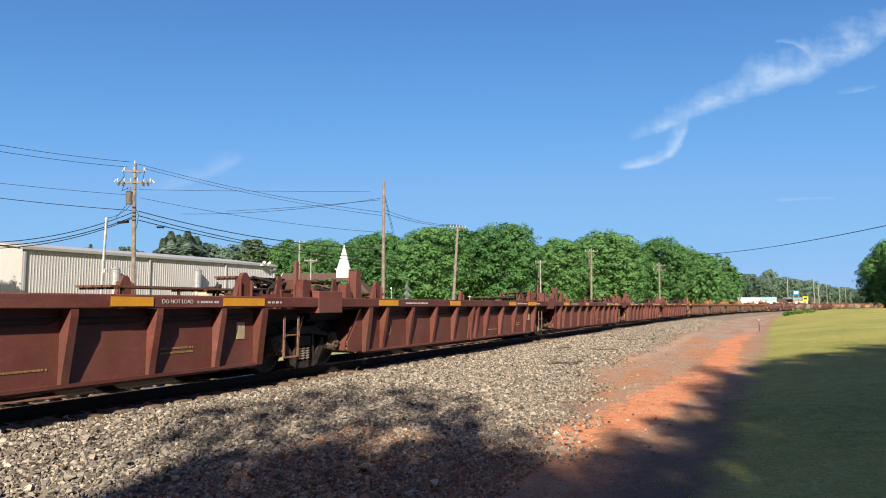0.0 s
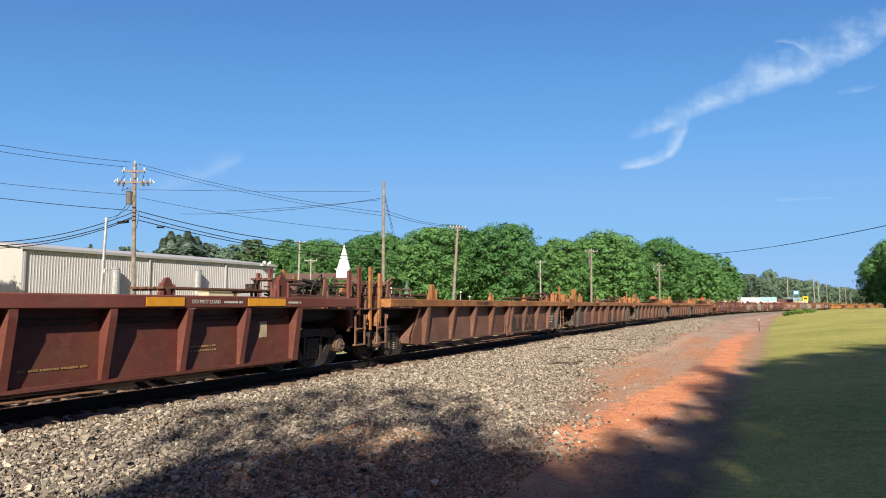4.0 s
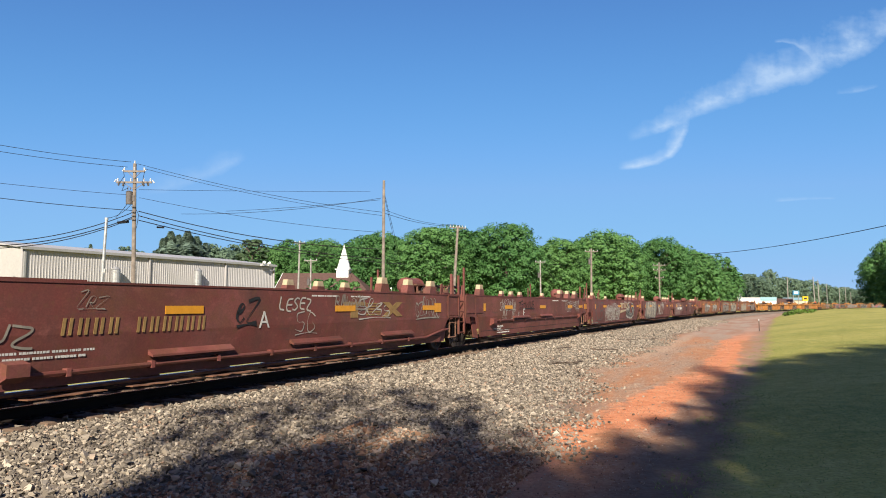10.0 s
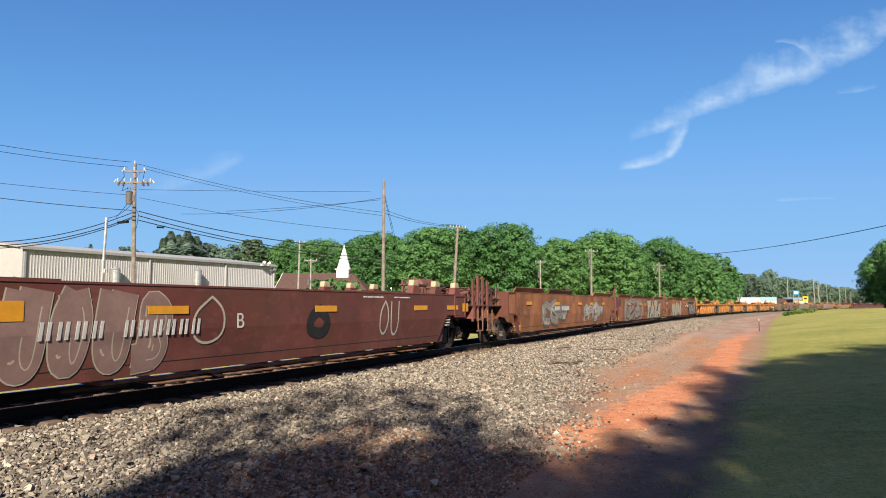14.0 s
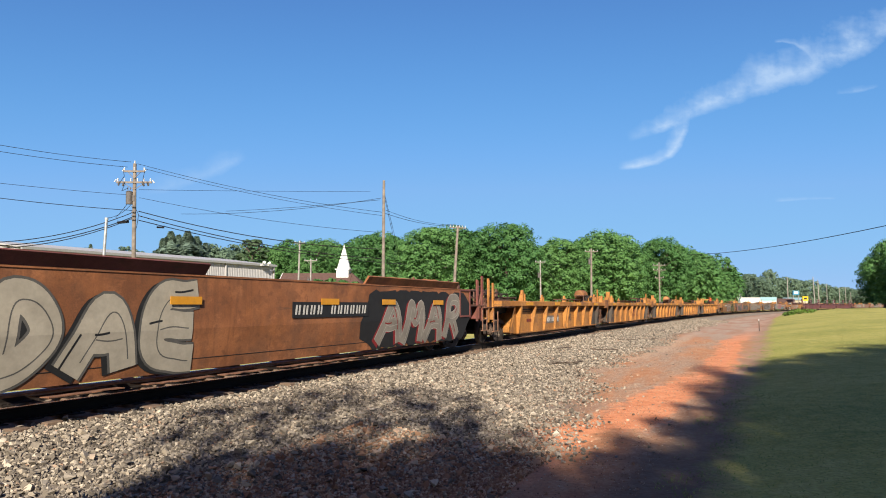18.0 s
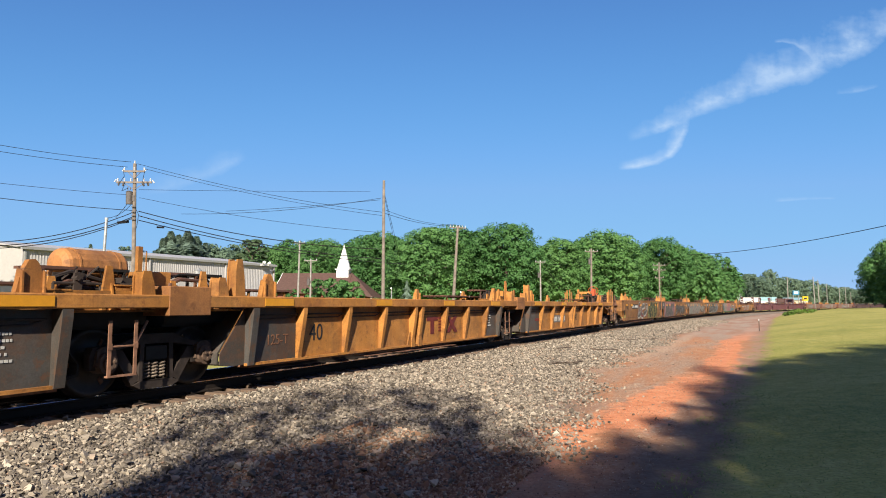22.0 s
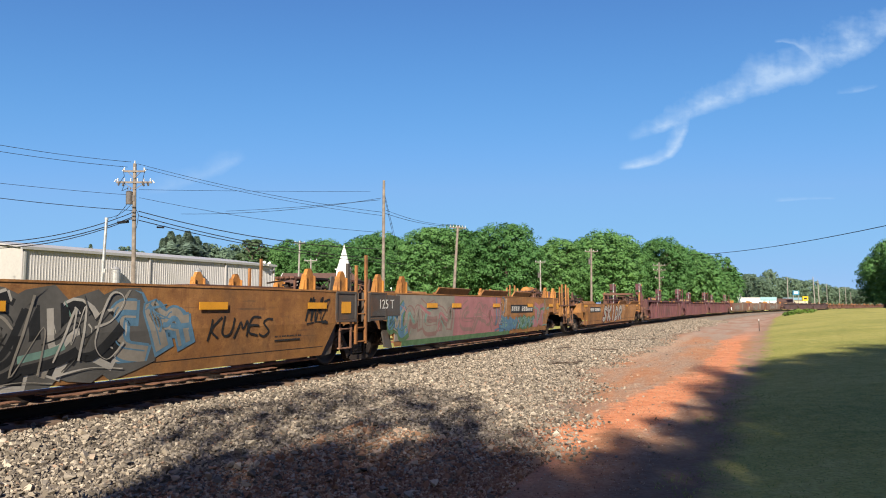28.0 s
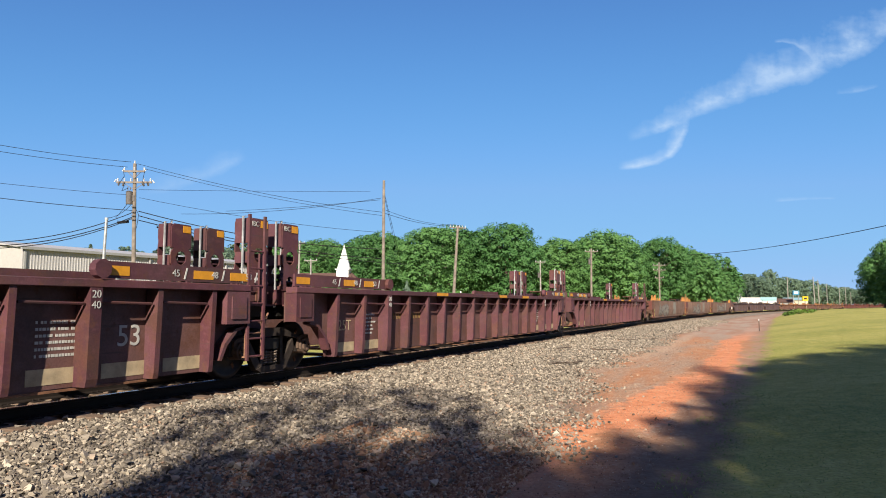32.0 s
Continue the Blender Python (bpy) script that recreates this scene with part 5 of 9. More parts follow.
def end_platform(unit, x_well, x_end, z, material, extra, seed, coupled, sg, brake=True, posts=1.05, tank=True, brake_wheel=False):
    """Deck over the truck with brake gear; sg is the end's direction, coupled ends get coupler, steps and tall posts."""
    rng = random.Random(seed)
    fitting = RUST if coupled else material
    a, b = sorted((x_well * sg, x_end * sg))
    bm = bmesh.new()
    box(bm, a, b, -0.42, 0.42, z - 0.30, z - 0.03)
    for y in (-0.95, 0.95):
        box(bm, a, b, y - 0.07, y + 0.07, z - 0.22, z - 0.03)
    box(bm, a + 0.1, b - 0.1, -0.88, 0.88, z - 0.27, z - 0.10)
    part("centre_sill", bm, BLACK_STEEL, unit)
    bm = bmesh.new()
    box(bm, a, b, -1.28, 1.28, z - 0.03, z)
    for i in range(6):
        y = -1.1 + 0.42 * i
        box(bm, a + 0.05, b - 0.05, y, y + 0.06, z, z + 0.03)
    part("end_deck", bm, fitting, unit)
    mid = (a + b) / 2
    if tank:
        part("air_tank", tank_mesh(extra), None, unit, "rounded brake air tank", pose(mid - 0.15 * sg, -0.25, z + 0.56))
    if brake:
        part("brake_valve", valve_mesh(extra), None, unit, "brake valve with pipes", pose(mid + 0.35 * sg, -0.75, z + 0.03))
        for i in range(5):
            bm = bmesh.new()
            yy = -1.05 + 0.35 * i
            path_tube(bm, [(a + 0.1, yy, z + 0.07), (mid, yy + rng.uniform(-0.2, 0.2), z + rng.uniform(0.12, 0.3)), (b - 0.1, yy, z + 0.08)], 0.018, 5)
            part("brake_pipe", bm, BLACK_STEEL, unit)
        bm = bmesh.new()
        box(bm, a + 0.1, b - 0.15, -1.16, -1.10, z + 0.22, z + 0.27)
        for x in (a + 0.2, mid, b - 0.25):
            box(bm, x - 0.03, x + 0.03, -1.16, -1.10, z, z + 0.24)
        part("pipe_rail", bm, fitting, unit)
    if brake:
        w0, w1 = sorted(((x_well - 2.3) * sg, (x_end - 0.1) * sg))
        bm = bmesh.new()
        for k in range(4):
            box(bm, w0, w1, -0.55 + 0.2 * k, -0.38 + 0.2 * k, z + 0.34, z + 0.375)
        for k in range(3):
            x = w0 + 0.1 + (w1 - w0 - 0.2) * k / 2
            box(bm, x - 0.03, x + 0.03, -0.56, 0.23, z + 0.31, z + 0.345)
        walk_deck = part("walkway", bm, RUST if material is not BROWN else BROWN, unit, "narrow steel grating walkway")
        bm = bmesh.new()
        box(bm, -0.02, 0.02, -0.02, 0.02, 0.0, 0.34)
        leg = mesh_of(bm, "walkway_leg", fitting)
        for k in range(4):
            part("walkway_leg", leg, None, walk_deck, m=pose(w0 + 0.25 + (w1 - w0 - 0.5) * k / 3, -0.5, z))
        for k, x in enumerate((a + 0.16, mid + 0.08 * sg)):
            bm = bmesh.new()
            hh = 0.62 if k else 0.45
            prism(bm, [(-0.10, 0), (0.12, 0), (0.10, hh * 0.55), (0.05, hh), (-0.04, hh), (-0.10, hh * 0.4)], -0.02, 0.02)
            prism(bm, [(-0.12, 0), (0.10, 0), (0.02, hh * 0.6), (-0.04, hh * 0.6)], 0.02, 0.045, "x")
            part("bracket", bm, fitting, unit, "upright steel bracket", pose(x, -1.0 - 0.12 * k, z))
        for k in range(5):
            bm = bmesh.new()
            x0, y0 = mid - 0.75 + 0.1 * k, -0.95 + 0.12 * k
            top_z = z + rng.uniform(0.32, 0.62)
            path_tube(bm, [(x0, y0, z + 0.08), (x0 + 0.1, y0 - 0.05, top_z - 0.08), (x0 + 0.35, y0, top_z), (x0 + 0.8, y0 + rng.uniform(-0.1, 0.1), top_z - rng.uniform(0, 0.1)), (x0 + 1.25, y0 + 0.1, z + rng.uniform(0.15, 0.4))], rng.choice((0.016, 0.022, 0.03)), 6)
            part("brake_hose", bm, rng.choice((BLACK_STEEL, RUST, TRUCK_STEEL, DUSTY)), unit)
        for k in range(2):
            bm = bmesh.new()
            x0 = (a + 0.15, mid - 0.1)[k]
            for j in range(4):
                box(bm, x0, x0 + 0.85, -0.75 + 0.13 * j, -0.65 + 0.13 * j, z + 0.56, z + 0.60)
            for x in (x0 + 0.06, x0 + 0.75):
                box(bm, x, x + 0.04, -0.75, -0.26, z + 0.535, z + 0.565)
                box(bm, x, x + 0.04, -0.74, -0.70, z, z + 0.54)
            part("step_grating", bm, BLACK_STEEL if k else RUST, unit, "raised dark grating step")
        for k in range(3):
            bm = bmesh.new()
            x0 = mid + (-0.95, 0.18, 0.62)[k]
            hh = (0.26, 0.34, 0.22)[k]
            box(bm, x0, x0 + (0.42, 0.26, 0.3)[k], -1.15, -0.8, z, z + hh)
            box(bm, x0 - 0.02, x0 + (0.44, 0.28, 0.32)[k], -1.17, -0.78, z + hh, z + hh + 0.02)
            part("valve_housing", bm, (fitting, extra if not coupled else TRUCK_STEEL, RUST)[k], unit, "small bolted housing")
        if sg > 0 and not coupled:
            bm = bmesh.new()
            box(bm, -0.04, 0.04, -0.03, 0.03, 0, 0.92)
            path_tube(bm, [(0.05, 0, 0.2), (0.13, 0, 0.2), (0.13, 0, 0.86), (0.05, 0, 0.86)], 0.012, 5)
            part("hand_post", bm, material, unit, "upright post with grab bar", pose(b - 0.35, -1.22, z))
        bm = bmesh.new()
        tube(bm, (mid - 0.3, -1.0, z + 0.16), (mid + 0.05, -1.0, z + 0.16), 0.11, 12)
        tube(bm, (mid + 0.05, -1.0, z + 0.16), (mid + 0.45, -1.0, z + 0.16), 0.025, 6)
        part("brake_cylinder", bm, extra, unit, "", Matrix.Identity(4))
    for y in (-1.30, 1.30):
        if coupled:
            part("sill_step", step_mesh(STEP_RUST, 0.62, 0.38), None, unit, "rusty bent-bar step", pose((x_end - 0.42) * sg, y * 1.10, z - 0.16, 0, 0, 0 if y < 0 else 180))
            for k, px in enumerate((x_end - 0.62, x_end - 0.20)):
                bm = bmesh.new()
                h = posts * (1.0 if k else 0.86)
                box(bm, -0.035, 0.035, -0.03, 0.03, -0.5, h)
                path_tube(bm, [(0.05, 0, h * 0.35), (0.11, 0, h * 0.35), (0.11, 0, h * 0.96), (0.05, 0, h * 0.96)], 0.012, 5)
                part("hand_post", bm, material, unit, "upright post with grab bar", pose(px * sg, y * 0.96, z))
        elif y * sg < 0:
            part("sill_step", step_mesh(STEP_RUST), None, unit, "rusty bent-bar step", pose((x_end - 0.75) * sg, y * 1.10, z - 0.16, 0, 0, 0 if y < 0 else 180))
    if brake and (coupled or sg > 0):
        tagged(part("brake_rigging", rigging_mesh(seed * 7 + sg, b - a - 0.3, 0.62 if coupled else 0.48), None, unit, "tangle of dark brake rods and levers", pose(mid, -0.55, z)), kind="stuff")
    if coupled:
        bm = bmesh.new()
        x = x_end
        box(bm, *sorted(((x - 0.7) * sg, (x - 0.12) * sg)), -0.08, 0.08, 0.76, 0.92)
        box(bm, *sorted(((x - 0.16) * sg, (x + 0.09) * sg)), -0.13, 0.10, 0.72, 0.98)
        part("coupler", bm, TRUCK_STEEL, unit, "cast steel knuckle coupler")
        bm = bmesh.new()
        box(bm, *sorted(((x - 0.62) * sg, (x - 0.52) * sg)), -1.3, 1.3, z - 0.42, z - 0.03)
        part("end_sill", bm, material, unit)
        bm = bmesh.new()
        path_tube(bm, [((x - 0.5) * sg, 0.3, 0.75), ((x - 0.2) * sg, 0.32, 0.45), ((x + 0.05) * sg, 0.3, 0.42)], 0.025, 6)
        part("air_hose", bm, BLACK_STEEL, unit, "hanging rubber brake hose")
        if brake_wheel:
            bm = bmesh.new()
            for y in (-0.5, 0.5):
                box(bm, (x - 0.42) * sg - 0.05, (x - 0.42) * sg + 0.05, y - 0.05, y + 0.05, z, z + 1.0)
            box(bm, (x - 0.42) * sg - 0.05, (x - 0.42) * sg + 0.05, -0.5, 0.5, z + 0.72, z + 0.86)
            box(bm, (x - 0.42) * sg - 0.2, (x - 0.42) * sg + 0.2, -0.9, -0.3, z + 0.2, z + 0.62)
            part("brake_stand", bm, material, unit)
            part("brake_wheel", handwheel_mesh(HOSE_RED), None, unit, "orange-red hand brake wheel", pose((x - 0.42) * sg + 0.12, -0.35, z + 0.88, 0, 0, 20))
            bm = bmesh.new()
            prism(bm, [(-0.2, -0.22), (0.18, -0.22), (0.22, 0.1), (0.1, 0.24), (-0.14, 0.24)], -0.09, 0.09)
            part("brake_housing", bm, HOSE_RED, unit, "orange-red hand brake housing", pose((x - 0.66) * sg, -0.45, z + 0.78))
            part("brake_linkage", valve_mesh(BLACK_STEEL), None, unit, "", pose((x - 0.95) * sg, -0.2, z + 0.4))


def ribbed_unit(name, label, L, main, chord, end_mat, ends, seed, gear=True, pipes=True, pipe_mat=None, pipe_out=0.0, brake_wheel=None, ribs=(-4.80, -3.22, -1.70, 1.70, 3.22, 4.80), nudge=0.0, trim=0.0, low=0.27):
    """Well car unit with an open side of tapered posts under a broad top chord. ends: (front coupled, rear coupled)."""
    unit = thing(name, label, "rail car", "cars of the freight train")
    half = 6.28 + (L - 15.85) * 0.15 if L < 17 else 6.55
    rear = half - trim if ends[1] else half - (0.42 if ends[0] else 0.18)
    shift = 0.0
    if ends[0]:
        shift = (L - 15.8) / 2
    if ends[1]:
        shift = -(L - 15.8) / 2 + nudge
    f_end, r_end = -L / 2 + 0.06 - shift, L / 2 - 0.06 - shift       # in body space, the body is centred on its well
    body = unit
    lift = Matrix.Translation((shift, 0, 0))
    tone = {-1: main if ends[0] else end_mat, 1: main if ends[1] else end_mat}

    def put(pname, bm, mat, lab="", m=None):
        return part(pname, bm, mat, body, lab, lift @ (m if m is not None else Matrix()))

    for y in (-1, 1):
        bm = bmesh.new()
        prism(bm, [(-half, low), (rear, low), (rear, 1.24), (-half, 1.24)], y * 1.35, y * 1.37)
        put("side_panel", bm, main)
        bm = bmesh.new()
        box(bm, -half, rear, min(y * 1.372, y * 1.44), max(y * 1.372, y * 1.44), low - 0.015, low + 0.03)
        put("bottom_flange", bm, main)
        bm = bmesh.new()
        x0, x1 = (f_end + (0.6 if ends[0] else 0.12)), (r_end - (0.8 if ends[1] else 0.12))
        prism(bm, [(y * 1.30, 1.245), (y * 1.56, 1.245), (y * 1.575, 1.26), (y * 1.575, 1.42), (y * 1.55, 1.437), (y * 1.30, 1.437)], x0, x1, "x")
        put("top_chord", bm, chord, "broad box-section top chord")
    for sg in (-1, 1):
        x = sg * ((rear if sg > 0 else half) - 0.03)
        bm = bmesh.new()
        prism(bm, [(x, 1.22), (x + sg * 0.03, 1.22), (x + sg * 0.60, 0.50), (x + sg * 0.60, 0.32), (x + sg * 0.30, 0.27), (x + sg * 0.30, 0.31), (x + sg * 0.565, 0.35), (x + sg * 0.565, 0.49)], *((-0.95, 0.95) if sg > 0 else (-1.30, 1.30)))
        # the rear sheet is coloured black in place of the deep shade there
        put("end_slope_sheet", bm, tone[sg] if sg < 0 else BLACK_STEEL, "sloping sheet at the end of the well")
        if sg < 0:
            for y in (-1, 1):
                bm = bmesh.new()
                prism(bm, [(x, 0.28), (x, 1.22), (x - 0.03, 1.22), (x - 0.60, 0.50), (x - 0.60, 0.31), (x - 0.30, 0.27)], y * 1.352, y * 1.372)
                put("end_gusset", bm, tone[sg])
    post = stiffener(0.95, 0.195, 0.075, 0.11, main)
    wide = {sg: stiffener(0.98, 0.195, 0.10, 0.15, tone[sg]) for sg in (-1, 1)}
    chord_post = stiffener(0.97, 0.195, 0.085, 0.12, main)
    for y in (-1, 1):
        turn = 0 if y < 0 else 180
        for x in ribs:
            put("side_post", post, None, "", pose(x, y * 1.37, 1.243, 0, 0, turn))
        for x in (-0.185, 0.185):
            put("side_post", chord_post, None, "", pose(x, y * 1.37, 1.243, 0, 0, turn))
            bm = bmesh.new()
            prism(bm, [(x - 0.085, 0.245), (x + 0.085, 0.245), (x + 0.085, 0.40), (x + 0.05, 0.50), (x - 0.05, 0.50), (x - 0.085, 0.40)], y * 1.445, y * 1.470)
            put("post_foot", bm, main)
        bm = bmesh.new()
        prism(bm, [(-0.42, 0.30), (-0.25, 0.30), (-0.25, 0.62), (-0.29, 0.62)], y * 1.395, y * 1.425)
        put("foot_gusset", bm, main)
        for x in (-half + 0.08, rear - 0.08):
            put("end_post", wide[1 if x > 0 else -1], None, "", pose(x, y * 1.37, 1.243, 0, 0, turn))
        if end_mat is not main:
            for x0, x1 in ((-half + 0.15, ribs[0] - 0.06), (ribs[-1] + 0.06, rear - 0.15)):
                bm = bmesh.new()
                if tone[1 if x0 > 0 else -1] is main:
                    bm.free()
                    continue
                box(bm, x0, x1, min(y * 1.372, y * 1.377), max(y * 1.372, y * 1.377), 0.30, 1.24)
                put("end_panel", bm, end_mat, "dark painted end panel")
    if pipes:
        # default pipe colour is dark steel, to stand for shade under the chord
        stops = sorted([-half + 0.2, *ribs, 0.0, rear - 0.2])
        for x0, x1 in ((p + 0.06, q - 0.05) for p, q in zip(stops, stops[1:])):
            bm = bmesh.new()
            path_tube(bm, [(x0, -1.43 - pipe_out, 1.12), (x1 - 0.02, -1.43 - pipe_out, 1.12)], 0.016, 6)
            put("upper_pipe", bm, pipe_mat or TRUCK_STEEL)
            bm = bmesh.new()
            path_tube(bm, [(x0, -1.41 - pipe_out, 1.05), (x1 - 0.22, -1.41 - pipe_out, 1.05), (x1 - 0.04, -1.41 - pipe_out, 1.11)], 0.020 if pipe_mat else 0.014, 6)
            put("lower_pipe", bm, pipe_mat or TRUCK_STEEL)
    for k, x in enumerate((-half + 0.5, rear - 0.5)):
        for y in (-1.42, 1.42):
            put("container_guide", guide_mesh(chord), None, "", pose(x, y, 1.435))
    before = set(unit.children)
    floor_parts(unit, min(half, rear), 0.235)
    for sg, xe, c in ((-1, -f_end, ends[0]), (1, r_end, ends[1])):
        end_platform(unit, (rear if sg > 0 else half) - 0.1, xe - (0.12 if not c else 0.0), 1.22, chord, chord, seed + sg, c, sg, gear, 0.95, False, bool(brake_wheel) and brake_wheel == sg)
        if sg > 0 and not c:
            bm = bmesh.new()
            box(bm, xe - 0.22, xe + 0.62, -1.585, -1.05, 1.13, 1.57)
            bevel(bm, 0.012)
            part("brake_box", bm, RUSTY_ORANGE if chord is YELLOW else chord, unit, "plain sheet-metal box over the truck")
            bm = bmesh.new()
            box(bm, xe - 0.1, xe + 0.35, -1.0, -0.55, 1.45, 1.80)
            bevel(bm, 0.012)
            part("valve_box", bm, chord, unit, "small square box")
            if gear:
                for gx, gh in ((xe + 0.95, 0.30), (xe + 1.35, 0.62), (xe - 0.55, 0.34)):
                    bm = bmesh.new()
                    prism(bm, [(-0.11, 0), (0.13, 0), (0.10, gh * 0.5), (0.04, gh), (-0.08, gh), (-0.11, gh * 0.7)], -0.10, -0.07)
                    prism(bm, [(-0.11, 0), (0.13, 0), (0.10, gh * 0.5), (0.04, gh), (-0.08, gh), (-0.11, gh * 0.7)], 0.07, 0.10)
                    box(bm, -0.09, -0.05, -0.069, 0.069, 0.0, gh * 0.95)
                    box(bm, -0.049, 0.09, -0.069, 0.069, 0.02, 0.07)
                    part("lock_bracket", bm, chord, unit, "boxed steel lock bracket", pose(gx, -1.42, 1.437))
    for ob in set(unit.children) - before:
        ob.matrix_basis = lift @ ob.matrix_basis
    add_ends_trucks(unit, L, ends, R38)
    unit["shift"] = shift
    return unit


def add_ends_trucks(unit, L, ends, r):
    if ends[0]:
        add_truck(unit, -L / 2 + 1.65, R33)
    if ends[1]:
        add_truck(unit, L / 2 - 1.7, R33)
    else:
        add_truck(unit, L / 2, r)


def smooth_unit(name, label, L, main, ends, seed, top=1.57, accent=None, hood=None, end_mat=None, gear=True, fold=0.93, low_pipe=False, tank_end=True, brake_wheel=None, end_guides=True):
    """Well car unit with a smooth folded side plate that is cut up over the trucks."""
    unit = thing(name, label, "rail car", "cars of the freight train")
    accent = accent or main
    end_mat = end_mat or main
    tone = dict(zip((-1, 1), end_mat)) if isinstance(end_mat, tuple) else {-1: end_mat, 1: end_mat}
    f_end, r_end = -L / 2 + (2.1 if ends[0] else -0.20), L / 2 - (2.0 if ends[1] else 0.85)
    f_in, r_in = -L / 2 + (3.7 if ends[0] else 1.10), L / 2 - (3.7 if ends[1] else 1.95)
    for y in (-1, 1):
        bm = bmesh.new()
        # upper plate, full length
        prism(bm, [(f_end, 1.0), (f_in - 0.42, 1.0), (f_in - 0.36, fold), (r_in + 0.40, fold), (r_in + 0.46, 1.0), (r_end, 1.0), (r_end, top), (f_end, top)], y * 1.47, y * 1.50)
        # lower plate leans in below the fold
        lo = [(f_in - 0.36, fold), (r_in + 0.40, fold), (r_in, 0.295), (f_in, 0.295)]
        ys = [(1.47, 1.50)] * 2 + [(1.39, 1.42)] * 2
        a = [bm.verts.new((px, y * q[0], pz)) for (px, pz), q in zip(lo, ys)]
        b = [bm.verts.new((px, y * q[1], pz)) for (px, pz), q in zip(lo, ys)]
        fs = [bm.faces.new(a), bm.faces.new(b[::-1])] + [bm.faces.new((a[i], b[i], b[(i + 1) % 4], a[(i + 1) % 4])) for i in range(4)]
        bmesh.ops.recalc_face_normals(bm, faces=fs)
        part("side_panel", bm, main, unit)
        bm = bmesh.new()
        tube(bm, (f_in, y * 1.435, 0.47), (r_in, y * 1.435, 0.47), 0.012, 5)
        part("weld_seam", bm, BLACK_STEEL, unit)
        bm = bmesh.new()
        box(bm, f_end, r_end, min(y * 1.40, y * 1.512), max(y * 1.40, y * 1.512), top, top + 0.03)
        part("top_rail", bm, main, unit)
        for sg, xi, xe in ((-1, f_in, f_end), (1, r_in, r_end)):
            bm = bmesh.new()
            prism(bm, [(xi + sg * 0.05, 0.26), (xi + sg * 0.30, 0.90), (xi + sg * 0.62, 0.95), (xi + sg * 0.40, 0.30)], y * 1.33, y * 1.37)
            part("end_gusset", bm, tone[sg], unit)
            # pocketed end post
            bm = bmesh.new()
            x0, x1 = sorted((xe, xe + sg * 0.06))
            box(bm, x0, x1, min(y * 1.0, y * 1.52), max(y * 1.0, y * 1.52), 0.92, top + 0.01)
            box(bm, min(xe - sg * 0.72, xe), max(xe - sg * 0.72, xe), min(y * 1.503, y * 1.525), max(y * 1.503, y * 1.525), 0.94, 0.99)
            box(bm, min(xe - sg * 0.72, xe), max(xe - sg * 0.72, xe), min(y * 1.503, y * 1.525), max(y * 1.503, y * 1.525), top - 0.03, top + 0.012)
            box(bm, min(xe - sg * 0.74, xe - sg * 0.68), max(xe - sg * 0.74, xe - sg * 0.68), min(y * 1.503, y * 1.525), max(y * 1.503, y * 1.525), 0.99, top - 0.03)
            part("end_post", bm, tone[sg], unit)
            if tone[sg] is CHARCOAL and not ends[0 if sg < 0 else 1]:
                bm = bmesh.new()
                prism(bm, [(xe, 1.0), (xe, top - 0.01), (xe - sg * 0.70, top - 0.01), (xe - sg * 0.70, 0.99), (xi + sg * 0.36, fold), (xi + sg * 0.42, 0.99)], y * 1.5005, y * 1.5035)
                part("end_panel", bm, CHARCOAL, unit, "dark painted end panel")
        if hood:
            for k, (h0, h1) in enumerate(hood):
                bm = bmesh.new()
                prism(bm, [(y * 1.44, top + 0.02), (y * 1.50, top + 0.02), (y * 1.62, top + 0.19), (y * 1.58, top + 0.21)], f_end + (r_end - f_end) * h0, f_end + (r_end - f_end) * h1, "x")
                # the second flap's darker end paint stands in for its shaded underside
                part("hood_flap", bm, tone[1] if k % 2 and tone[1] is not CHARCOAL else main, unit, "flared sheet-metal hood on the top rail")
        if low_pipe:
            bm = bmesh.new()
            path_tube(bm, [(f_in - 0.8, y * 1.53, 0.93), (f_in - 0.1, y * 1.53, 0.93), (f_in + 0.35, y * 1.50, 0.58), (-0.6, y * 1.50, 0.60), (1.2, y * 1.50, 0.72), (r_in - 1.2, y * 1.50, 0.74), (r_in - 0.9, y * 1.5, 0.52)], 0.03, 6)
            box(bm, -2.4, -0.7, min(y * 1.49, y * 1.56), max(y * 1.49, y * 1.56), 0.78, 0.82)
            box(bm, 1.6, 3.2, min(y * 1.49, y * 1.56), max(y * 1.49, y * 1.56), 0.86, 0.90)
            part("side_conduit", bm, main, unit, "long pipe along the side")
        if end_guides:
            for x in (f_end + 1.6, r_end - 1.6, r_end - 0.45, f_end + 0.45):
                part("container_guide", guide_mesh(accent), None, unit, "", pose(x, y * 1.42, top + 0.03))
    floor_parts(unit, min(-f_in, r_in), 0.235, plates=[(-4.4 + 1.5 * k, -3.3 + 1.5 * k + 0.2 * (k % 2)) for k in range(6)])
    for sg, xi, xe, c in ((-1, -f_in, -f_end, ends[0]), (1, r_in, r_end, ends[1])):
        end_platform(unit, xi - 0.2, L / 2 - 0.12 if c else max(xe + 0.1, L / 2 - 0.35), 1.28, tone[sg], accent, seed + sg, c, sg, gear, 0.95, tank_end and (sg > 0 or c), bool(brake_wheel) and brake_wheel == sg)
    if not ends[1]:
        for y in (-1, 1):
            bm = bmesh.new()
            for sx, zt in ((-0.2, 2.15), (0.2, 2.4)):
                box(bm, sx - 0.03, sx + 0.03, -0.025, 0.025, 0.45, zt if top > 1.5 else zt - 0.3)
            for k in range(4):
                tube(bm, (-0.2, 0, 0.5 + 0.3 * k), (0.2, 0, 0.5 + 0.3 * k), 0.016, 6)
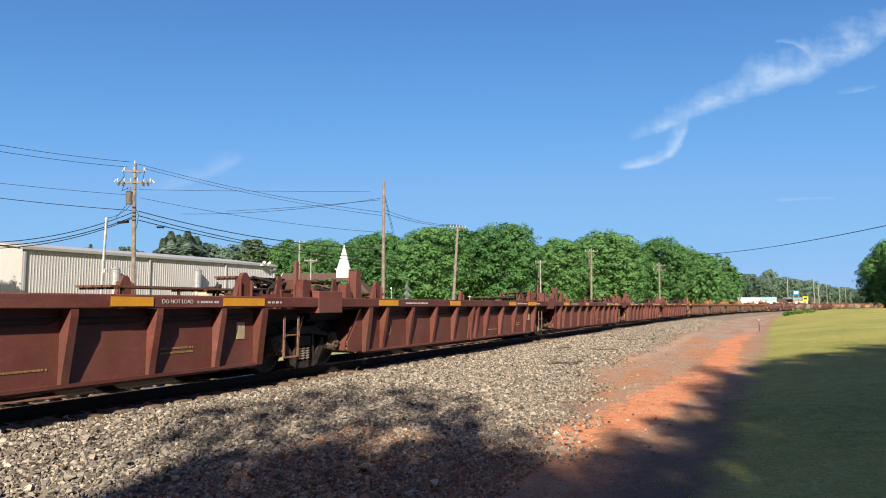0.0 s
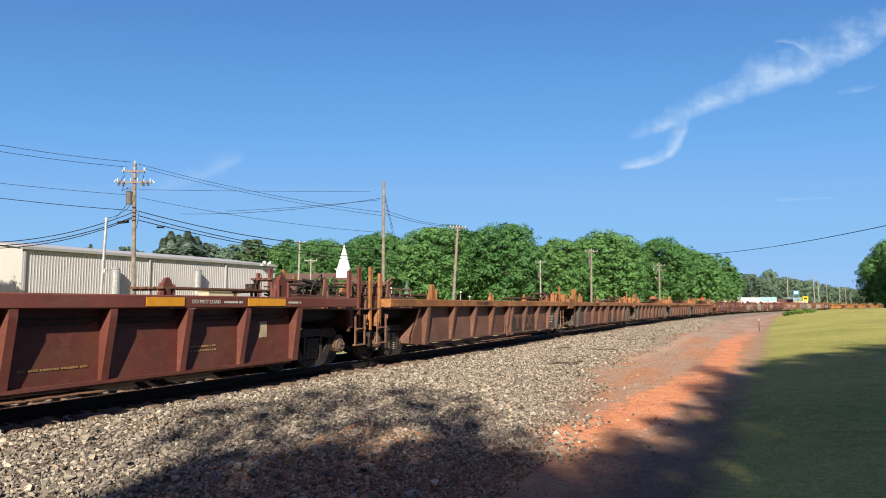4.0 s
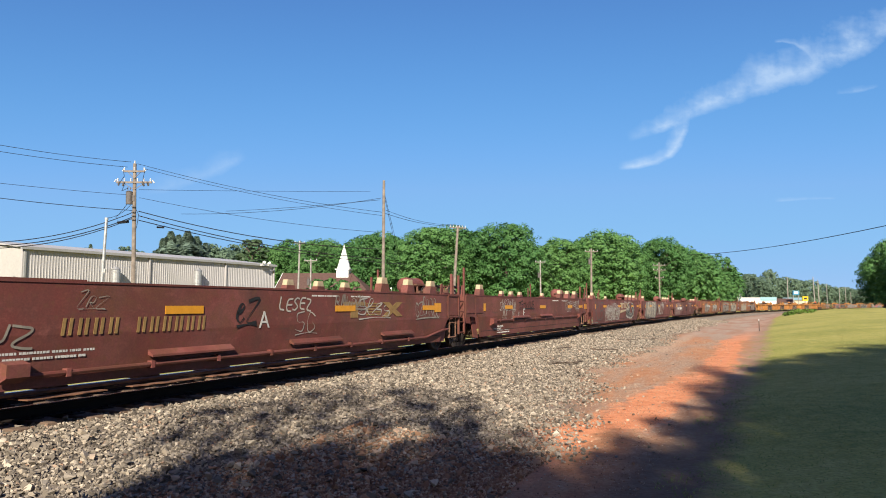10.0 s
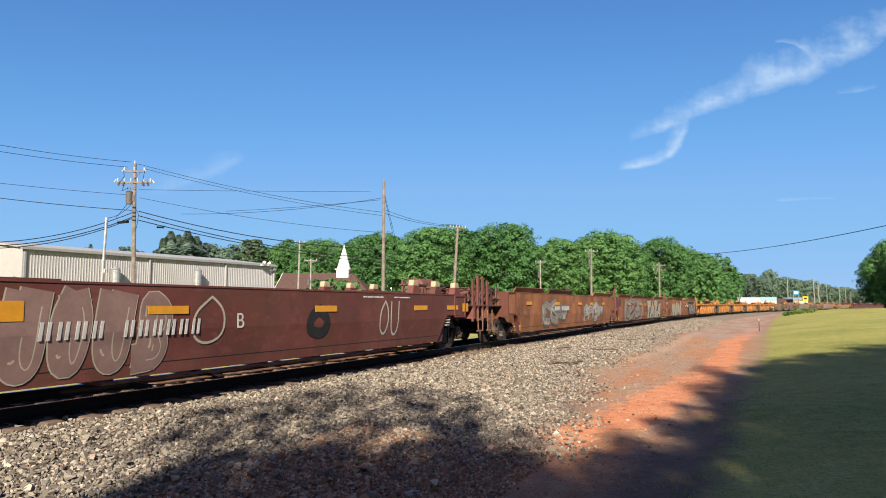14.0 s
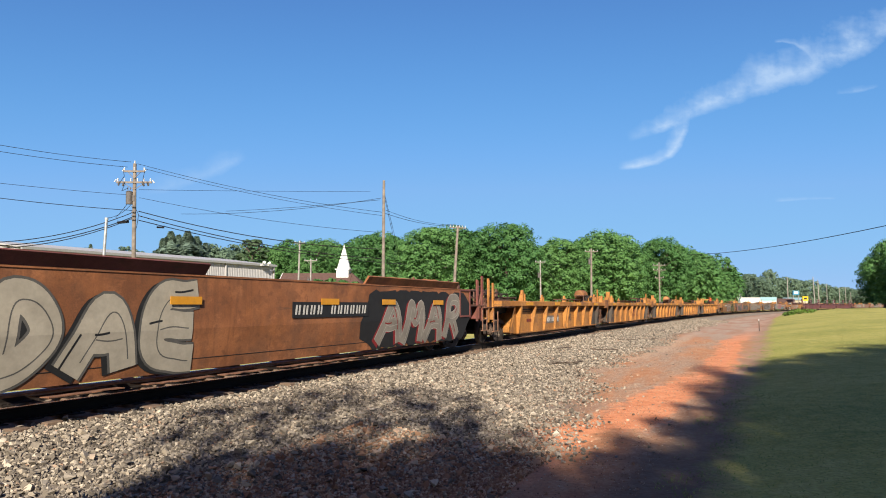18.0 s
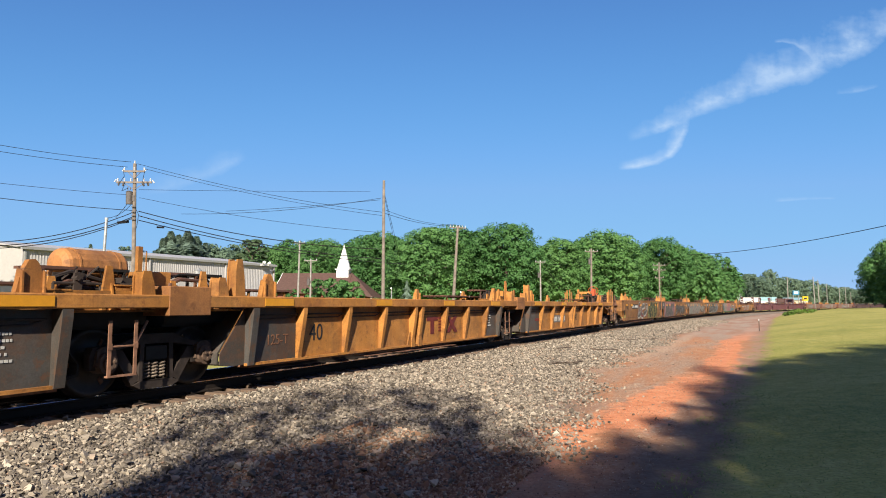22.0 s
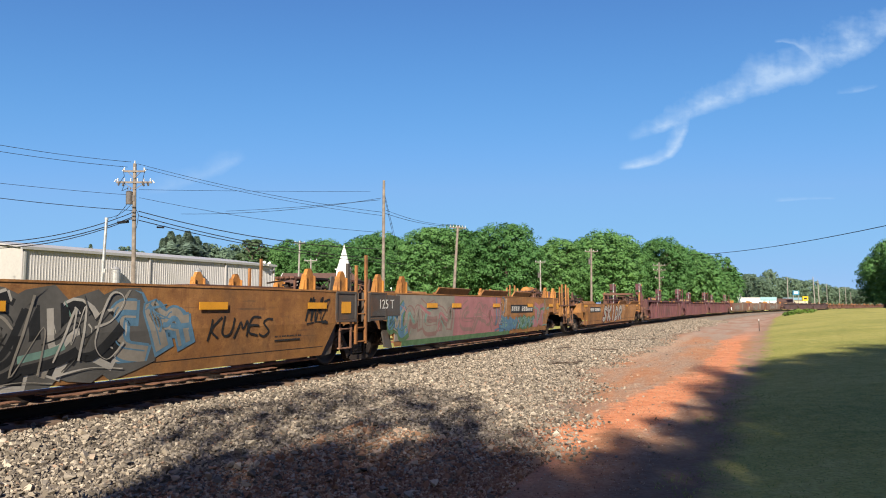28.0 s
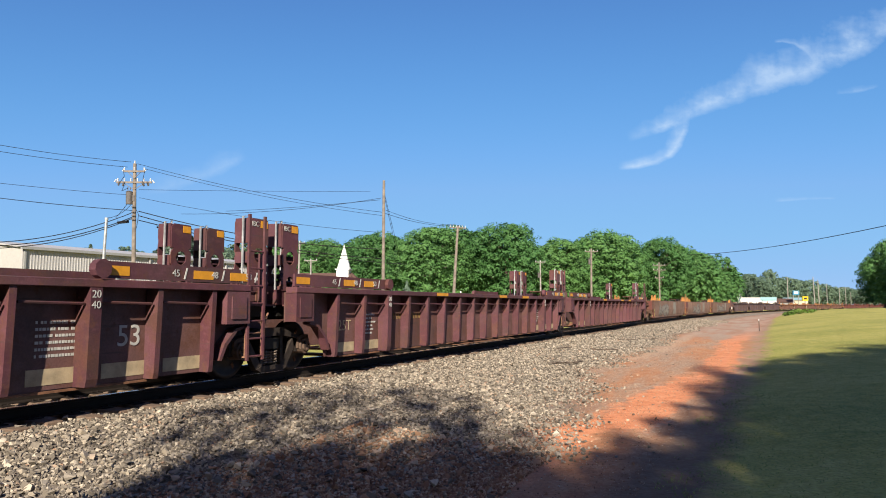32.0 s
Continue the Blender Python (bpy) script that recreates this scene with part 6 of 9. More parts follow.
            part("end_ladder", bm, RUSTY_ORANGE if accent is not main else tone[1], unit, "tall end ladder", pose(L / 2 - 0.55, y * 1.47, 0))
    if not ends[0]:
        for y in (-1, 1):
            bm = bmesh.new()
            box(bm, -L / 2 - 0.18, -L / 2 + 1.15, min(y * 1.503, y * 1.52), max(y * 1.503, y * 1.52), top - 0.52, top - 0.04)
            part("end_plate", bm, tone[-1], unit)
    if ends[0]:
        add_truck(unit, -L / 2 + 2.55, R33)
    if ends[1]:
        add_truck(unit, L / 2 - 2.45, R33)
    else:
        add_truck(unit, L / 2, R38)
    return unit


def holed_plate(bm, w, z0, z1, holes, y, thick=0.024):
    """Upright plate with clipped top corners and round holes, holes as (height, radius) from the top down."""
    zs = [z1] + [v for zc, r in sorted(holes, reverse=True) for v in (zc + r + 0.06, zc - r - 0.06)] + [z0]
    for k in range(0, len(zs), 2):
        top = zs[k]
        cut = 0.06 if k == 0 else 0.0
        prism(bm, [(-w / 2, zs[k + 1]), (w / 2, zs[k + 1]), (w / 2, top - cut), (w / 2 - cut - 0.001, top), (-w / 2 + cut + 0.001, top), (-w / 2, top - cut)], y - thick / 2, y + thick / 2)
    for zc, r in holes:
        n, h = 16, r + 0.06
        for i in range(n):
            ring, edge = [], []
            for a in (6.283185 * i / n, 6.283185 * (i + 1) / n):
                c, s = math.cos(a), math.sin(a)
                k = min((w / 2) / max(abs(c), 1e-6), h / max(abs(s), 1e-6))
                ring.append((c * r, zc + s * r))
                edge.append((c * k, zc + s * k))
            prism(bm, [ring[0], edge[0], edge[1], ring[1]], y - thick / 2, y + thick / 2)


def tower_unit(name, label, L, main, ends, seed, top=1.63, towers=(1,), boards=True):
    """Maroon well car unit with close-set posts, hinged length boards and connector stands at its ends."""
    unit = thing(name, label, "rail car", "cars of the freight train")
    f_end, r_end = -L / 2 + (0.95 if ends[0] else 0.10), L / 2 - (0.95 if ends[1] else 1.2)
    f_in, r_in = -L / 2 + (3.1 if ends[0] else 1.4), L / 2 - (2.7 if ends[1] else 1.9)
    for y in (-1, 1):
        bm = bmesh.new()
        arch = [(r_in + 0.05, 0.40), (r_in + 0.16, 0.66), (r_in + 0.42, 0.90), (r_in + 0.72, 0.97), (r_end, 0.97), (r_end, top - 0.1), (f_end, top - 0.1), (f_end, 0.97), (f_in - 0.72, 0.97), (f_in - 0.42, 0.90), (f_in - 0.16, 0.66), (f_in - 0.05, 0.40), (f_in, 0.24), (r_in, 0.24)]
        prism(bm, arch, y * 1.26, y * 1.29)
        part("side_panel", bm, DUSTY_MAROON if main is MAROON else main, unit)
        bm = bmesh.new()
        prism(bm, [(y * 1.30, top - 0.11), (y * 1.55, top - 0.11), (y * 1.56, top - 0.10), (y * 1.56, top - 0.01), (y * 1.54, top), (y * 1.30, top)], f_end, r_end, "x")
        part("top_chord", bm, main, unit)
        post = stiffener(top - 0.11 - 0.24, 0.245, 0.20, 0.09, main)
        foot = stiffener(top - 0.11 - 0.24, 0.275, 0.25, 0.17, main)
        n = max(8, int((r_in - f_in) / 1.06))
        for i in range(n + 1):
            x = f_in + 0.12 + (r_in - f_in - 0.24) * i / n
            part("side_post", foot if i in (2, n - 2) else post, None, unit, "", pose(x, y * 1.29, top - 0.112, 0, 0, 0 if y < 0 else 180))
        bm = bmesh.new()
        step_x = (r_in - f_in - 0.24) / n
        for i in range(n):
            x = f_in + 0.12 + step_x * i
            tube(bm, (x + 0.1, y * 1.47, 1.33), (x + step_x - 0.1, y * 1.47, 1.31), 0.02, 6)
        part("side_pipe", bm, main, unit)
        for sg, xi, xe in ((-1, f_in, f_end), (1, r_in, r_end)):
            bm = bmesh.new()
            x0, x1 = sorted((xe - sg * 0.55, xe))
            box(bm, x0, x1, min(y * 1.29, y * 1.55), max(y * 1.29, y * 1.55), 0.98, top - 0.12)
            box(bm, min(x0 + 0.1, x1 - 0.1), max(x0 + 0.1, x1 - 0.1), min(y * 1.55, y * 1.57), max(y * 1.55, y * 1.57), 1.06, top - 0.2)
            prism(bm, [(xi + sg * 0.08, 0.40), (xi + sg * 0.20, 0.66), (xi + sg * 0.46, 0.90), (xi + sg * 0.76, 0.96), (xi + sg * 0.76, 0.92), (xi + sg * 0.50, 0.86), (xi + sg * 0.26, 0.63), (xi + sg * 0.14, 0.39)], min(y * 1.29, y * 1.47), max(y * 1.29, y * 1.47))
            part("jack_pad", bm, main, unit, "boxed end post")
            if boards:
                bm = bmesh.new()
                b0, b1 = sorted((xi + sg * (0.5 if sg > 0 else 1.3), xi - sg * 2.2))
                prism(bm, [(b0, top + 0.02), (b1, top + 0.02), (b1, top + 0.25), (b0 + 0.0, top + 0.25)], y * 1.46, y * 1.50)
                tube(bm, (b0 if sg > 0 else b1, y * 1.46, top + 0.14), ((b0 if sg > 0 else b1), y * 1.58, top + 0.14), 0.13, 10)
                board = part("length_board", bm, main, unit, "hinged board with length marks")
                if y < 0:
                    cxs = [b0 + 0.35 + 0.8 * k for k in range(4)]
                    bm = bmesh.new()
                    for k, cx in enumerate(cxs):
                        if k != 1:
                            box(bm, cx - 0.3, cx - 0.02 + 0.14, -1.506, -1.502, top + 0.06, top + 0.19)
                    part("orange_panel", bm, ORANGE_MARK, board)
                    bm = bmesh.new()
                    for cx in cxs[1:]:
                        prism(bm, [(cx + 0.30, top + 0.05), (cx + 0.33, top + 0.05), (cx + 0.38, top + 0.22), (cx + 0.35, top + 0.22)], -1.508, -1.502)
                    part("length_mark", bm, WHITE_MARK, board)
                    for cx, tx in zip(cxs[1:], ("45", "48", "53")):
                        letters(board, tx, 0.15, WHITE_MARK, cx + 0.15, top + 0.13, -1.508, "length_figure")
    floor_parts(unit, min(-f_in, r_in), 0.225)
    for sg, xi, xe, c in ((-1, -f_in, -f_end, ends[0]), (1, r_in, r_end, ends[1])):
        end_platform(unit, xi - 0.3, L / 2 - 0.12 if c else L / 2 - 0.2, 1.30, main, main, seed + sg, c, sg, True, 0.9, False)
    stand = None
    for x in towers:
        for y in (-0.95, 0.95):
            bm = bmesh.new()
            w, dpt, z0, z1 = 0.50, 0.36, 1.3, 2.86
            for face in (-1, 1):
                yy = face * (dpt / 2 - 0.012)
                holed_plate(bm, w, z0, z1, [(z1 - 0.66, 0.13), (z0 + 0.42, 0.12)] if face < 0 else [(z1 - 0.5, 0.14), (z0 + 0.6, 0.14)], yy)
            for cx in (-w / 2, w / 2):
                for za, zb in ((z0, z0 + 0.35), (z0 + 0.75, z0 + 0.95), (z1 - 0.45, z1)):
                    box(bm, cx - 0.012, cx + 0.012, -dpt / 2 + 0.025, dpt / 2 - 0.025, za, zb)
            box(bm, -w / 2 + 0.013, w / 2 - 0.013, -dpt / 2 + 0.03, dpt / 2 - 0.03, z1 - 0.03, z1 - 0.01)
            box(bm, -w / 2 + 0.013, w / 2 - 0.013, -dpt / 2 + 0.03, dpt / 2 - 0.03, z0 + 0.82, z0 + 0.85)
            stand = part("connector_stand", bm, main, unit, "tall hollow steel stand for box connectors", pose(x, y, 0))
            patch(stand, ORANGE_MARK, 0.03, 0.22, z1 - 0.16, z1 - 0.03, -dpt / 2 - 0.005, "orange_panel")
            if y < 0:
                letters(stand, "IBC", 0.13, WHITE_MARK, -0.12, z1 - 0.10, -dpt / 2 - 0.008, "stencil")
            bm = bmesh.new()
            path_tube(bm, [(-w / 2 - 0.1, -0.1, 1.25), (-w / 2 - 0.1, -0.1, z1 + 0.02), (-w / 2 + 0.06, -0.1, z1 + 0.06), (-w / 2 + 0.06, -0.1, z1 - 0.9)], 0.022, 6)
            part("grab_rail", bm, PALE_METAL, stand)
    bm = bmesh.new()
    for sx in (-0.2, 0.2):
        box(bm, sx - 0.025, sx + 0.025, -0.02, 0.02, 0.35, 2.85)
    for k in range(7):
        tube(bm, (-0.2, 0, 0.42 + 0.3 * k), (0.2, 0, 0.42 + 0.3 * k), 0.016, 6)
    if towers:
        part("ladder", bm, main, unit, "steel end ladder", pose(L / 2 - 1.0, -1.50, 0))
    else:
        bm.free()
    if ends[0]:
        add_truck(unit, -L / 2 + 1.7, R33)
    if ends[1]:
        add_truck(unit, L / 2 - 1.9, R33)
    else:
        add_truck(unit, L / 2, R38)
    return unit


# ---- the consist: each unit with its places along the train, in metres behind the first coupler datum ----
TRAIN = []          # (unit, front, rear)


def in_train(unit, front, rear):
    TRAIN.append((unit, front, rear))
    return unit


def five(kit):
    """Front, three middle and rear units of an articulated car."""
    return [kit["front"], kit["mid"], fresh(kit["mid"]), fresh(kit["mid"]), kit["rear"]]


def fresh(base):
    return copy_thing(base, pose(0, 0, 0))


SY = -1.372         # side panel of the ribbed cars
CY = -1.577         # top chord face of the ribbed cars
PY = -1.504         # upper plate of the smooth cars


def chord_marks(u, shift, spots, bars=()):
    for a, b in spots:
        patch(u, ORANGE_MARK, a + shift, b + shift, 1.275, 1.405, CY, "reflector", "orange reflective patch")
    for a, b in bars:
        bar_rows(u, WHITE_MARK, a + shift, 1.30, b - a, 0.08, 1, CY)


# oxide-red ribbed cars
red = {}
for key, L, ends in (("front", 17.2, (True, False)), ("mid", 15.82, (False, False)), ("rear", 17.2, (False, True))):
    red[key] = ribbed_unit("well_car", "oxide-red ribbed container well car, empty", L, RED, RED, RED, ends, 11, ribs=(-5.45, -4.15, -2.80, -1.45, 1.05, 2.40, 3.75, 5.05))
red_units = five(red)
A = [-13.9, 3.33, 19.2, 35.14, 50.96, 68.12]
for i, (a, b) in enumerate(zip(A, A[1:])):
    key = ("front", "mid", "mid", "mid", "rear")[i]
    u = red_units[i]
    red_shift = red[key]["shift"]
    in_train(u, a, b)
    chord_marks(u, red_shift, [(-5.9, -5.0), (-2.0, -1.3), (2.9, 3.6), (5.0, 6.0)], [(-4.6, -3.4), (4.45, 4.9), (6.1, 6.5)])
    letters(u, "DO NOT LOAD", 0.085, WHITE_MARK, 4.06 + red_shift, 1.34, CY - 0.004, "stencil")
    letters(u, "40", 0.48, YELLOW_MARK, -5.2 + red_shift, 0.72, SY - 0.004)
    bar_rows(u, YELLOW_MARK, 3.95 + red_shift, 0.55, 0.75, 0.13, 2, SY - 0.004)
    bar_rows(u, YELLOW_MARK, 1.25 + red_shift, 0.47, 0.95, 0.06, 1, SY - 0.004)
    patch(u, CREAM_MARK, 5.55 + red_shift, 5.75 + red_shift, 0.72, 1.0, SY - 0.003, "paper_label", "pale sticker")
    if i == 4:
        reporting_mark(u, None, YELLOW_MARK, -3.1 + red_shift, -1.8 + red_shift, 0.55, 0.92, SY - 0.002)
        letters(u, "125-T", 0.22, YELLOW_MARK, -6.05 + red_shift, 0.7, SY - 0.004)
    else:
        reporting_mark(u, None, YELLOW_MARK, -0.1 + red_shift, 1.5 + red_shift, 0.7, 0.95, SY - 0.002) if i == 2 else None

# rust-brown ribbed cars
rusty = {}
for key, L, ends in (("front", 17.1, (True, False)), ("mid", 15.82, (False, False)), ("rear", 16.9, (False, True))):
    rusty[key] = ribbed_unit("well_car", "rust-brown ribbed container well car with orange top chord", L, RUST, RUSTY_ORANGE, CHARCOAL, ends, 31, pipes=key == "rear", pipe_mat=RUST_FLOOR, pipe_out=0.095, low=0.315, brake_wheel=1 if key == "rear" else None, nudge=-0.36)
rusty_units = five(rusty)
B = [68.12, 85.23, 101.4, 117.19, 132.96, 150.1]
for i, (a, b) in enumerate(zip(B, B[1:])):
    key = ("front", "mid", "mid", "mid", "rear")[i]
    u = rusty_units[i]
    sh = rusty[key]["shift"]
    in_train(u, a, b)
    letters(u, "FT CONTAINERS", 0.13, BLACK_MARK, -2.75 + sh, 1.34, CY - 0.004, "stencil")
    if i < 4:
        patch(u, FADED_DARK, 0.42 + sh, 3.15 + sh, 0.34, 0.98, SY - 0.001, "faded_patch", "dark faded panel")
        arrow_logo(u, FADED_MARK, 0.75 + sh, 0.45, 2.2, 0.5, SY - 0.002)
    else:
        letters(u, "40", 0.5, FADED_DARK, 0.55 + sh, 0.5, SY - 0.003)
        scribble(u, 48, 2.0 + sh, 2.7 + sh, 0.5, 0.9, SY, "silver", 0.018, 3)
    if i == 2:
        part("air_tank", tank_mesh(OCHRE, 0.26, 1.15), None, u, "rounded brake air tank", pose(7.15 + sh, -0.35, 1.80))
    if i == 3:
        scribble(u, 40 + i, 3.5 + sh, 4.5 + sh, 0.55, 0.95, SY, "silver", 0.02)
    if i in (0, 3):
        bar_rows(u, WHITE_MARK, 5.0 + sh, 0.55, 0.8, 0.32, 3, SY - 0.004)
    if i == 4:
        reporting_mark(u, None, YELLOW_MARK, -3.1 + sh, -2.0 + sh, 0.6, 0.9, SY - 0.002)
        patch(u, FADED_DARK, -1.12 + sh, -0.84 + sh, 0.5, 0.74, SY - 0.001, "plate", "small square placard plate")
        patch(u, RUST, -1.10 + sh, -0.86 + sh, 0.52, 0.72, SY - 0.003, "plate", "small square placard plate")

# brown-red smooth cars
brown = {}
for key, L, ends in (("front", 18.3, (True, False)), ("mid", 15.5, (False, False)), ("rear", 17.7, (False, True))):
    brown[key] = smooth_unit("well_car", "brown-red smooth-sided container well car with spray tags", L, BROWN, ends, 51, 1.565, end_guides=False, gear=True)
    for y in (-1, 1):
        for x in (L / 2 - 5.0, L / 2 - 2.4, -L / 2 + 1.2, L / 2 - 3.7):
            bm = bmesh.new()
            prism(bm, [(-0.22, 0), (0.22, 0), (0.15, 0.20), (-0.15, 0.20)], -0.09, 0.09)
            part("lock_stand", bm, BROWN, brown[key], "", pose(x, y * 1.36, 1.59))
            bm = bmesh.new()
            prism(bm, [(-0.15, 0.20), (0.15, 0.20), (0.11, 0.34), (-0.11, 0.34)], -0.07, 0.07)
            part("lock_cover", bm, CREAM_MARK, brown[key], "pale cover", pose(x, y * 1.36, 1.592))
brown_units = five(brown)
C = [150.1, 168.23, 183.79, 199.33, 214.69, 231.9]
for i, (a, b) in enumerate(zip(C, C[1:])):
    key = ("front", "mid", "mid", "mid", "rear")[i]
    u = brown_units[i]
    in_train(u, a, b)
    for x in ((-4.6, -0.6, 3.6, 5.6) if i else (-6.0, -2.4, 2.0, 6.0)):
        patch(u, ORANGE_MARK, x, x + 0.75, 1.16, 1.28, PY, "reflector", "faded orange reflective patch")
    for x in (6.9, -6.6):
        if abs(x) < (b - a) / 2 - 0.6:
            patch(u, ORANGE_MARK, x - 0.2, x + 0.2, 1.1, 1.34, PY, "reflector", "square orange patch")
    bar_rows(u, WHITE_MARK, 1.2, 1.44, 0.9, 0.07, 1, PY)
    bar_rows(u, WHITE_MARK, 2.6, 1.44, 0.8, 0.07, 1, PY)
    bar_rows(u, WHITE_MARK, 5.6, 0.70, 0.4, 0.36, 5, PY + 0.06)
    if i == 0:
        letters(u, "A", 0.42, WHITE_MARK, -0.2, 1.02, PY - 0.004)
        reporting_mark(u, None, YELLOW_MARK, -4.1, -1.5, 0.84, 1.2, PY)
        bar_rows(u, WHITE_MARK, -5.0, 0.62, 1.6, 0.14, 2, PY + 0.03)
        spray_word(u, "HAINZ", -6.2, -4.3, 0.78, 1.06, PY, "silver", stroke=0.11, lean=0.2)
        conduit(u, BROWN, -4.5, 6.2, 0.455, [(-2.66, -1.0, 0.61), (0.55, 2.2, 0.61), (3.9, 5.4, 0.63)], [(-4.6, 0.38, 0.65)], True)
        scribble(u, 62, -3.8, -3.4, 1.24, 1.48, PY, "silver", 0.012, 3)
        spray_word(u, "LESEZ", 0.2, 1.2, 1.18, 1.44, PY, "white", stroke=0.12, lean=0.1)
        scribble(u, 63, 0.7, 1.4, 0.75, 1.2, PY, "white", 0.02, 2)
        scribble(u, 64, 2.0, 3.2, 1.2, 1.5, PY, "silver", 0.03, 6)
        arrow_logo(u, YELLOW_MARK, 2.3, 1.02, 2.6, 0.34, PY)
        scribble(u, 68, 2.9, 4.3, 1.0, 1.46, PY, "white", 0.03, 4)
        scribble(u, 69, -0.9, -0.4, 0.95, 1.4, PY, "black", 0.05, 2)
        scribble(u, 66, 5.6, 7.0, 0.95, 1.45, PY, "silver", 0.035, 7)
    if i == 1:
        letters(u, "E", 0.42, WHITE_MARK, -2.6, 1.0, PY - 0.014)
        for k, (x0, x1) in enumerate(((-5.1, -4.3), (-4.2, -3.5), (3.2, 4.2), (4.9, 5.6))):
            scribble(u, 70 + k, x0, x1, 1.12, 1.5, PY, "white", 0.028, 4)
            scribble(u, 170 + k, x0 + 0.25, x1 - 0.1, 0.82 if k < 2 else 1.0, 1.15, PY, "white", 0.018, 3)
        conduit(u, BROWN, -5.7, 5.4, 0.775, [(-3.8, -2.0, 0.885), (-0.6, 1.0, 0.90)], [(-5.8, 0.62, 0.88), (5.5, 0.66, 0.90)], True)
        spray_word(u, "LESEZ", 3.9, 5.2, 1.22, 1.46, PY, "white", stroke=0.11, lean=0.15)
        letters(u, "BRAKE BEAMS", 0.115, WHITE_MARK, -4.95, 0.585, PY + 0.045, squash=0.8)
        letters(u, "38 INCH WHEELS", 0.115, WHITE_MARK, -5.2, 0.505, PY + 0.055, squash=0.8)
        bar_rows(u, WHITE_MARK, -5.2, 0.34, 1.25, 0.16, 2, PY + 0.066)
        scribble(u, 75, -3.2, -1.3, 1.15, 1.45, PY, "black", 0.03, 7)
        scribble(u, 76, -3.5, -3.1, 0.80, 1.05, PY, "white", 0.02, 2)
    if i == 2:
        spray_shapes(u, 301, -4.1, -0.2, 0.42, 1.42, PY, "mauve", "white", ("white", "silver"), False)
        for k in range(7):
            scribble(u, 310 + k, -4.0 + 0.53 * k, -3.3 + 0.53 * k, 0.42 + 0.1 * (k % 3), 1.2 + 0.1 * (k % 3), PY - 0.006, "white", 0.045, 2)
        arrow_logo(u, CREAM_MARK, 0.1, 1.08, 2.8, 0.34, PY)
        bm = bmesh.new()
        prism(bm, [(0.0, 0.80), (0.1, 0.98), (2.9, 1.04), (2.9, 1.0)], PY - 0.004, PY - 0.001)
        part("swoosh", bm, CREAM_MARK, u, "cream tapered stripe")
        scribble(u, 83, -7.0, -5.6, 0.35, 0.75, PY + 0.08, "mint", 0.035, 5)
        spray_word(u, "KB", -6.7, -4.3, 0.45, 1.5, PY, "grey", stroke=0.06, lean=0.1)
        scribble(u, 86, -7.3, -6.3, 1.2, 1.5, PY, "blue", 0.04, 3)
        spray_shapes(u, 85, 1.9, 4.3, 0.40, 1.5, PY - 0.004, "grey", "white", ("black",), sharp=False)
    if i == 3:
        spray_word(u, "BOTZ", -5.7, -2.0, 0.32, 1.54, PY, "cream", "black", halo="silver", stroke=0.31, edge=0.026, drop="grey", lean=0.10)
        scribble(u, 94, -5.7, -4.9, 0.36, 0.62, PY - 0.008, "black", 0.035, 3)
        spray_word(u, "YALTY", -1.0, 2.0, 0.50, 1.42, PY, "white", "silver", stroke=0.13, edge=0.03, lean=0.25)
        scribble(u, 98, -1.9, -0.8, 0.5, 1.3, PY, "black", 0.03, 4)
        scribble(u, 93, 5.0, 5.6, 0.9, 1.4, PY, "silver", 0.02, 4)
    if i == 4:
        letters(u, "B", 0.36, WHITE_MARK, -2.7, 1.02, PY - 0.004)
        reporting_mark(u, None, WHITE_MARK, -6.3, -3.5, 0.78, 1.16, PY - 0.006)
        spray_word(u, "OUOUB", -7.3, -4.2, 0.34, 1.52, PY + 0.001, "mauve", "cream", stroke=0.34, edge=0.02)
        spray_word(u, "OU", 1.9, 2.9, 0.55, 1.42, PY, "white", stroke=0.06)
        spray_word(u, "O", -3.8, -2.95, 0.62, 1.45, PY, "cream", stroke=0.05)
        spray_word(u, "O", -0.9, 0.0, 0.6, 1.3, PY, "black", stroke=0.3)

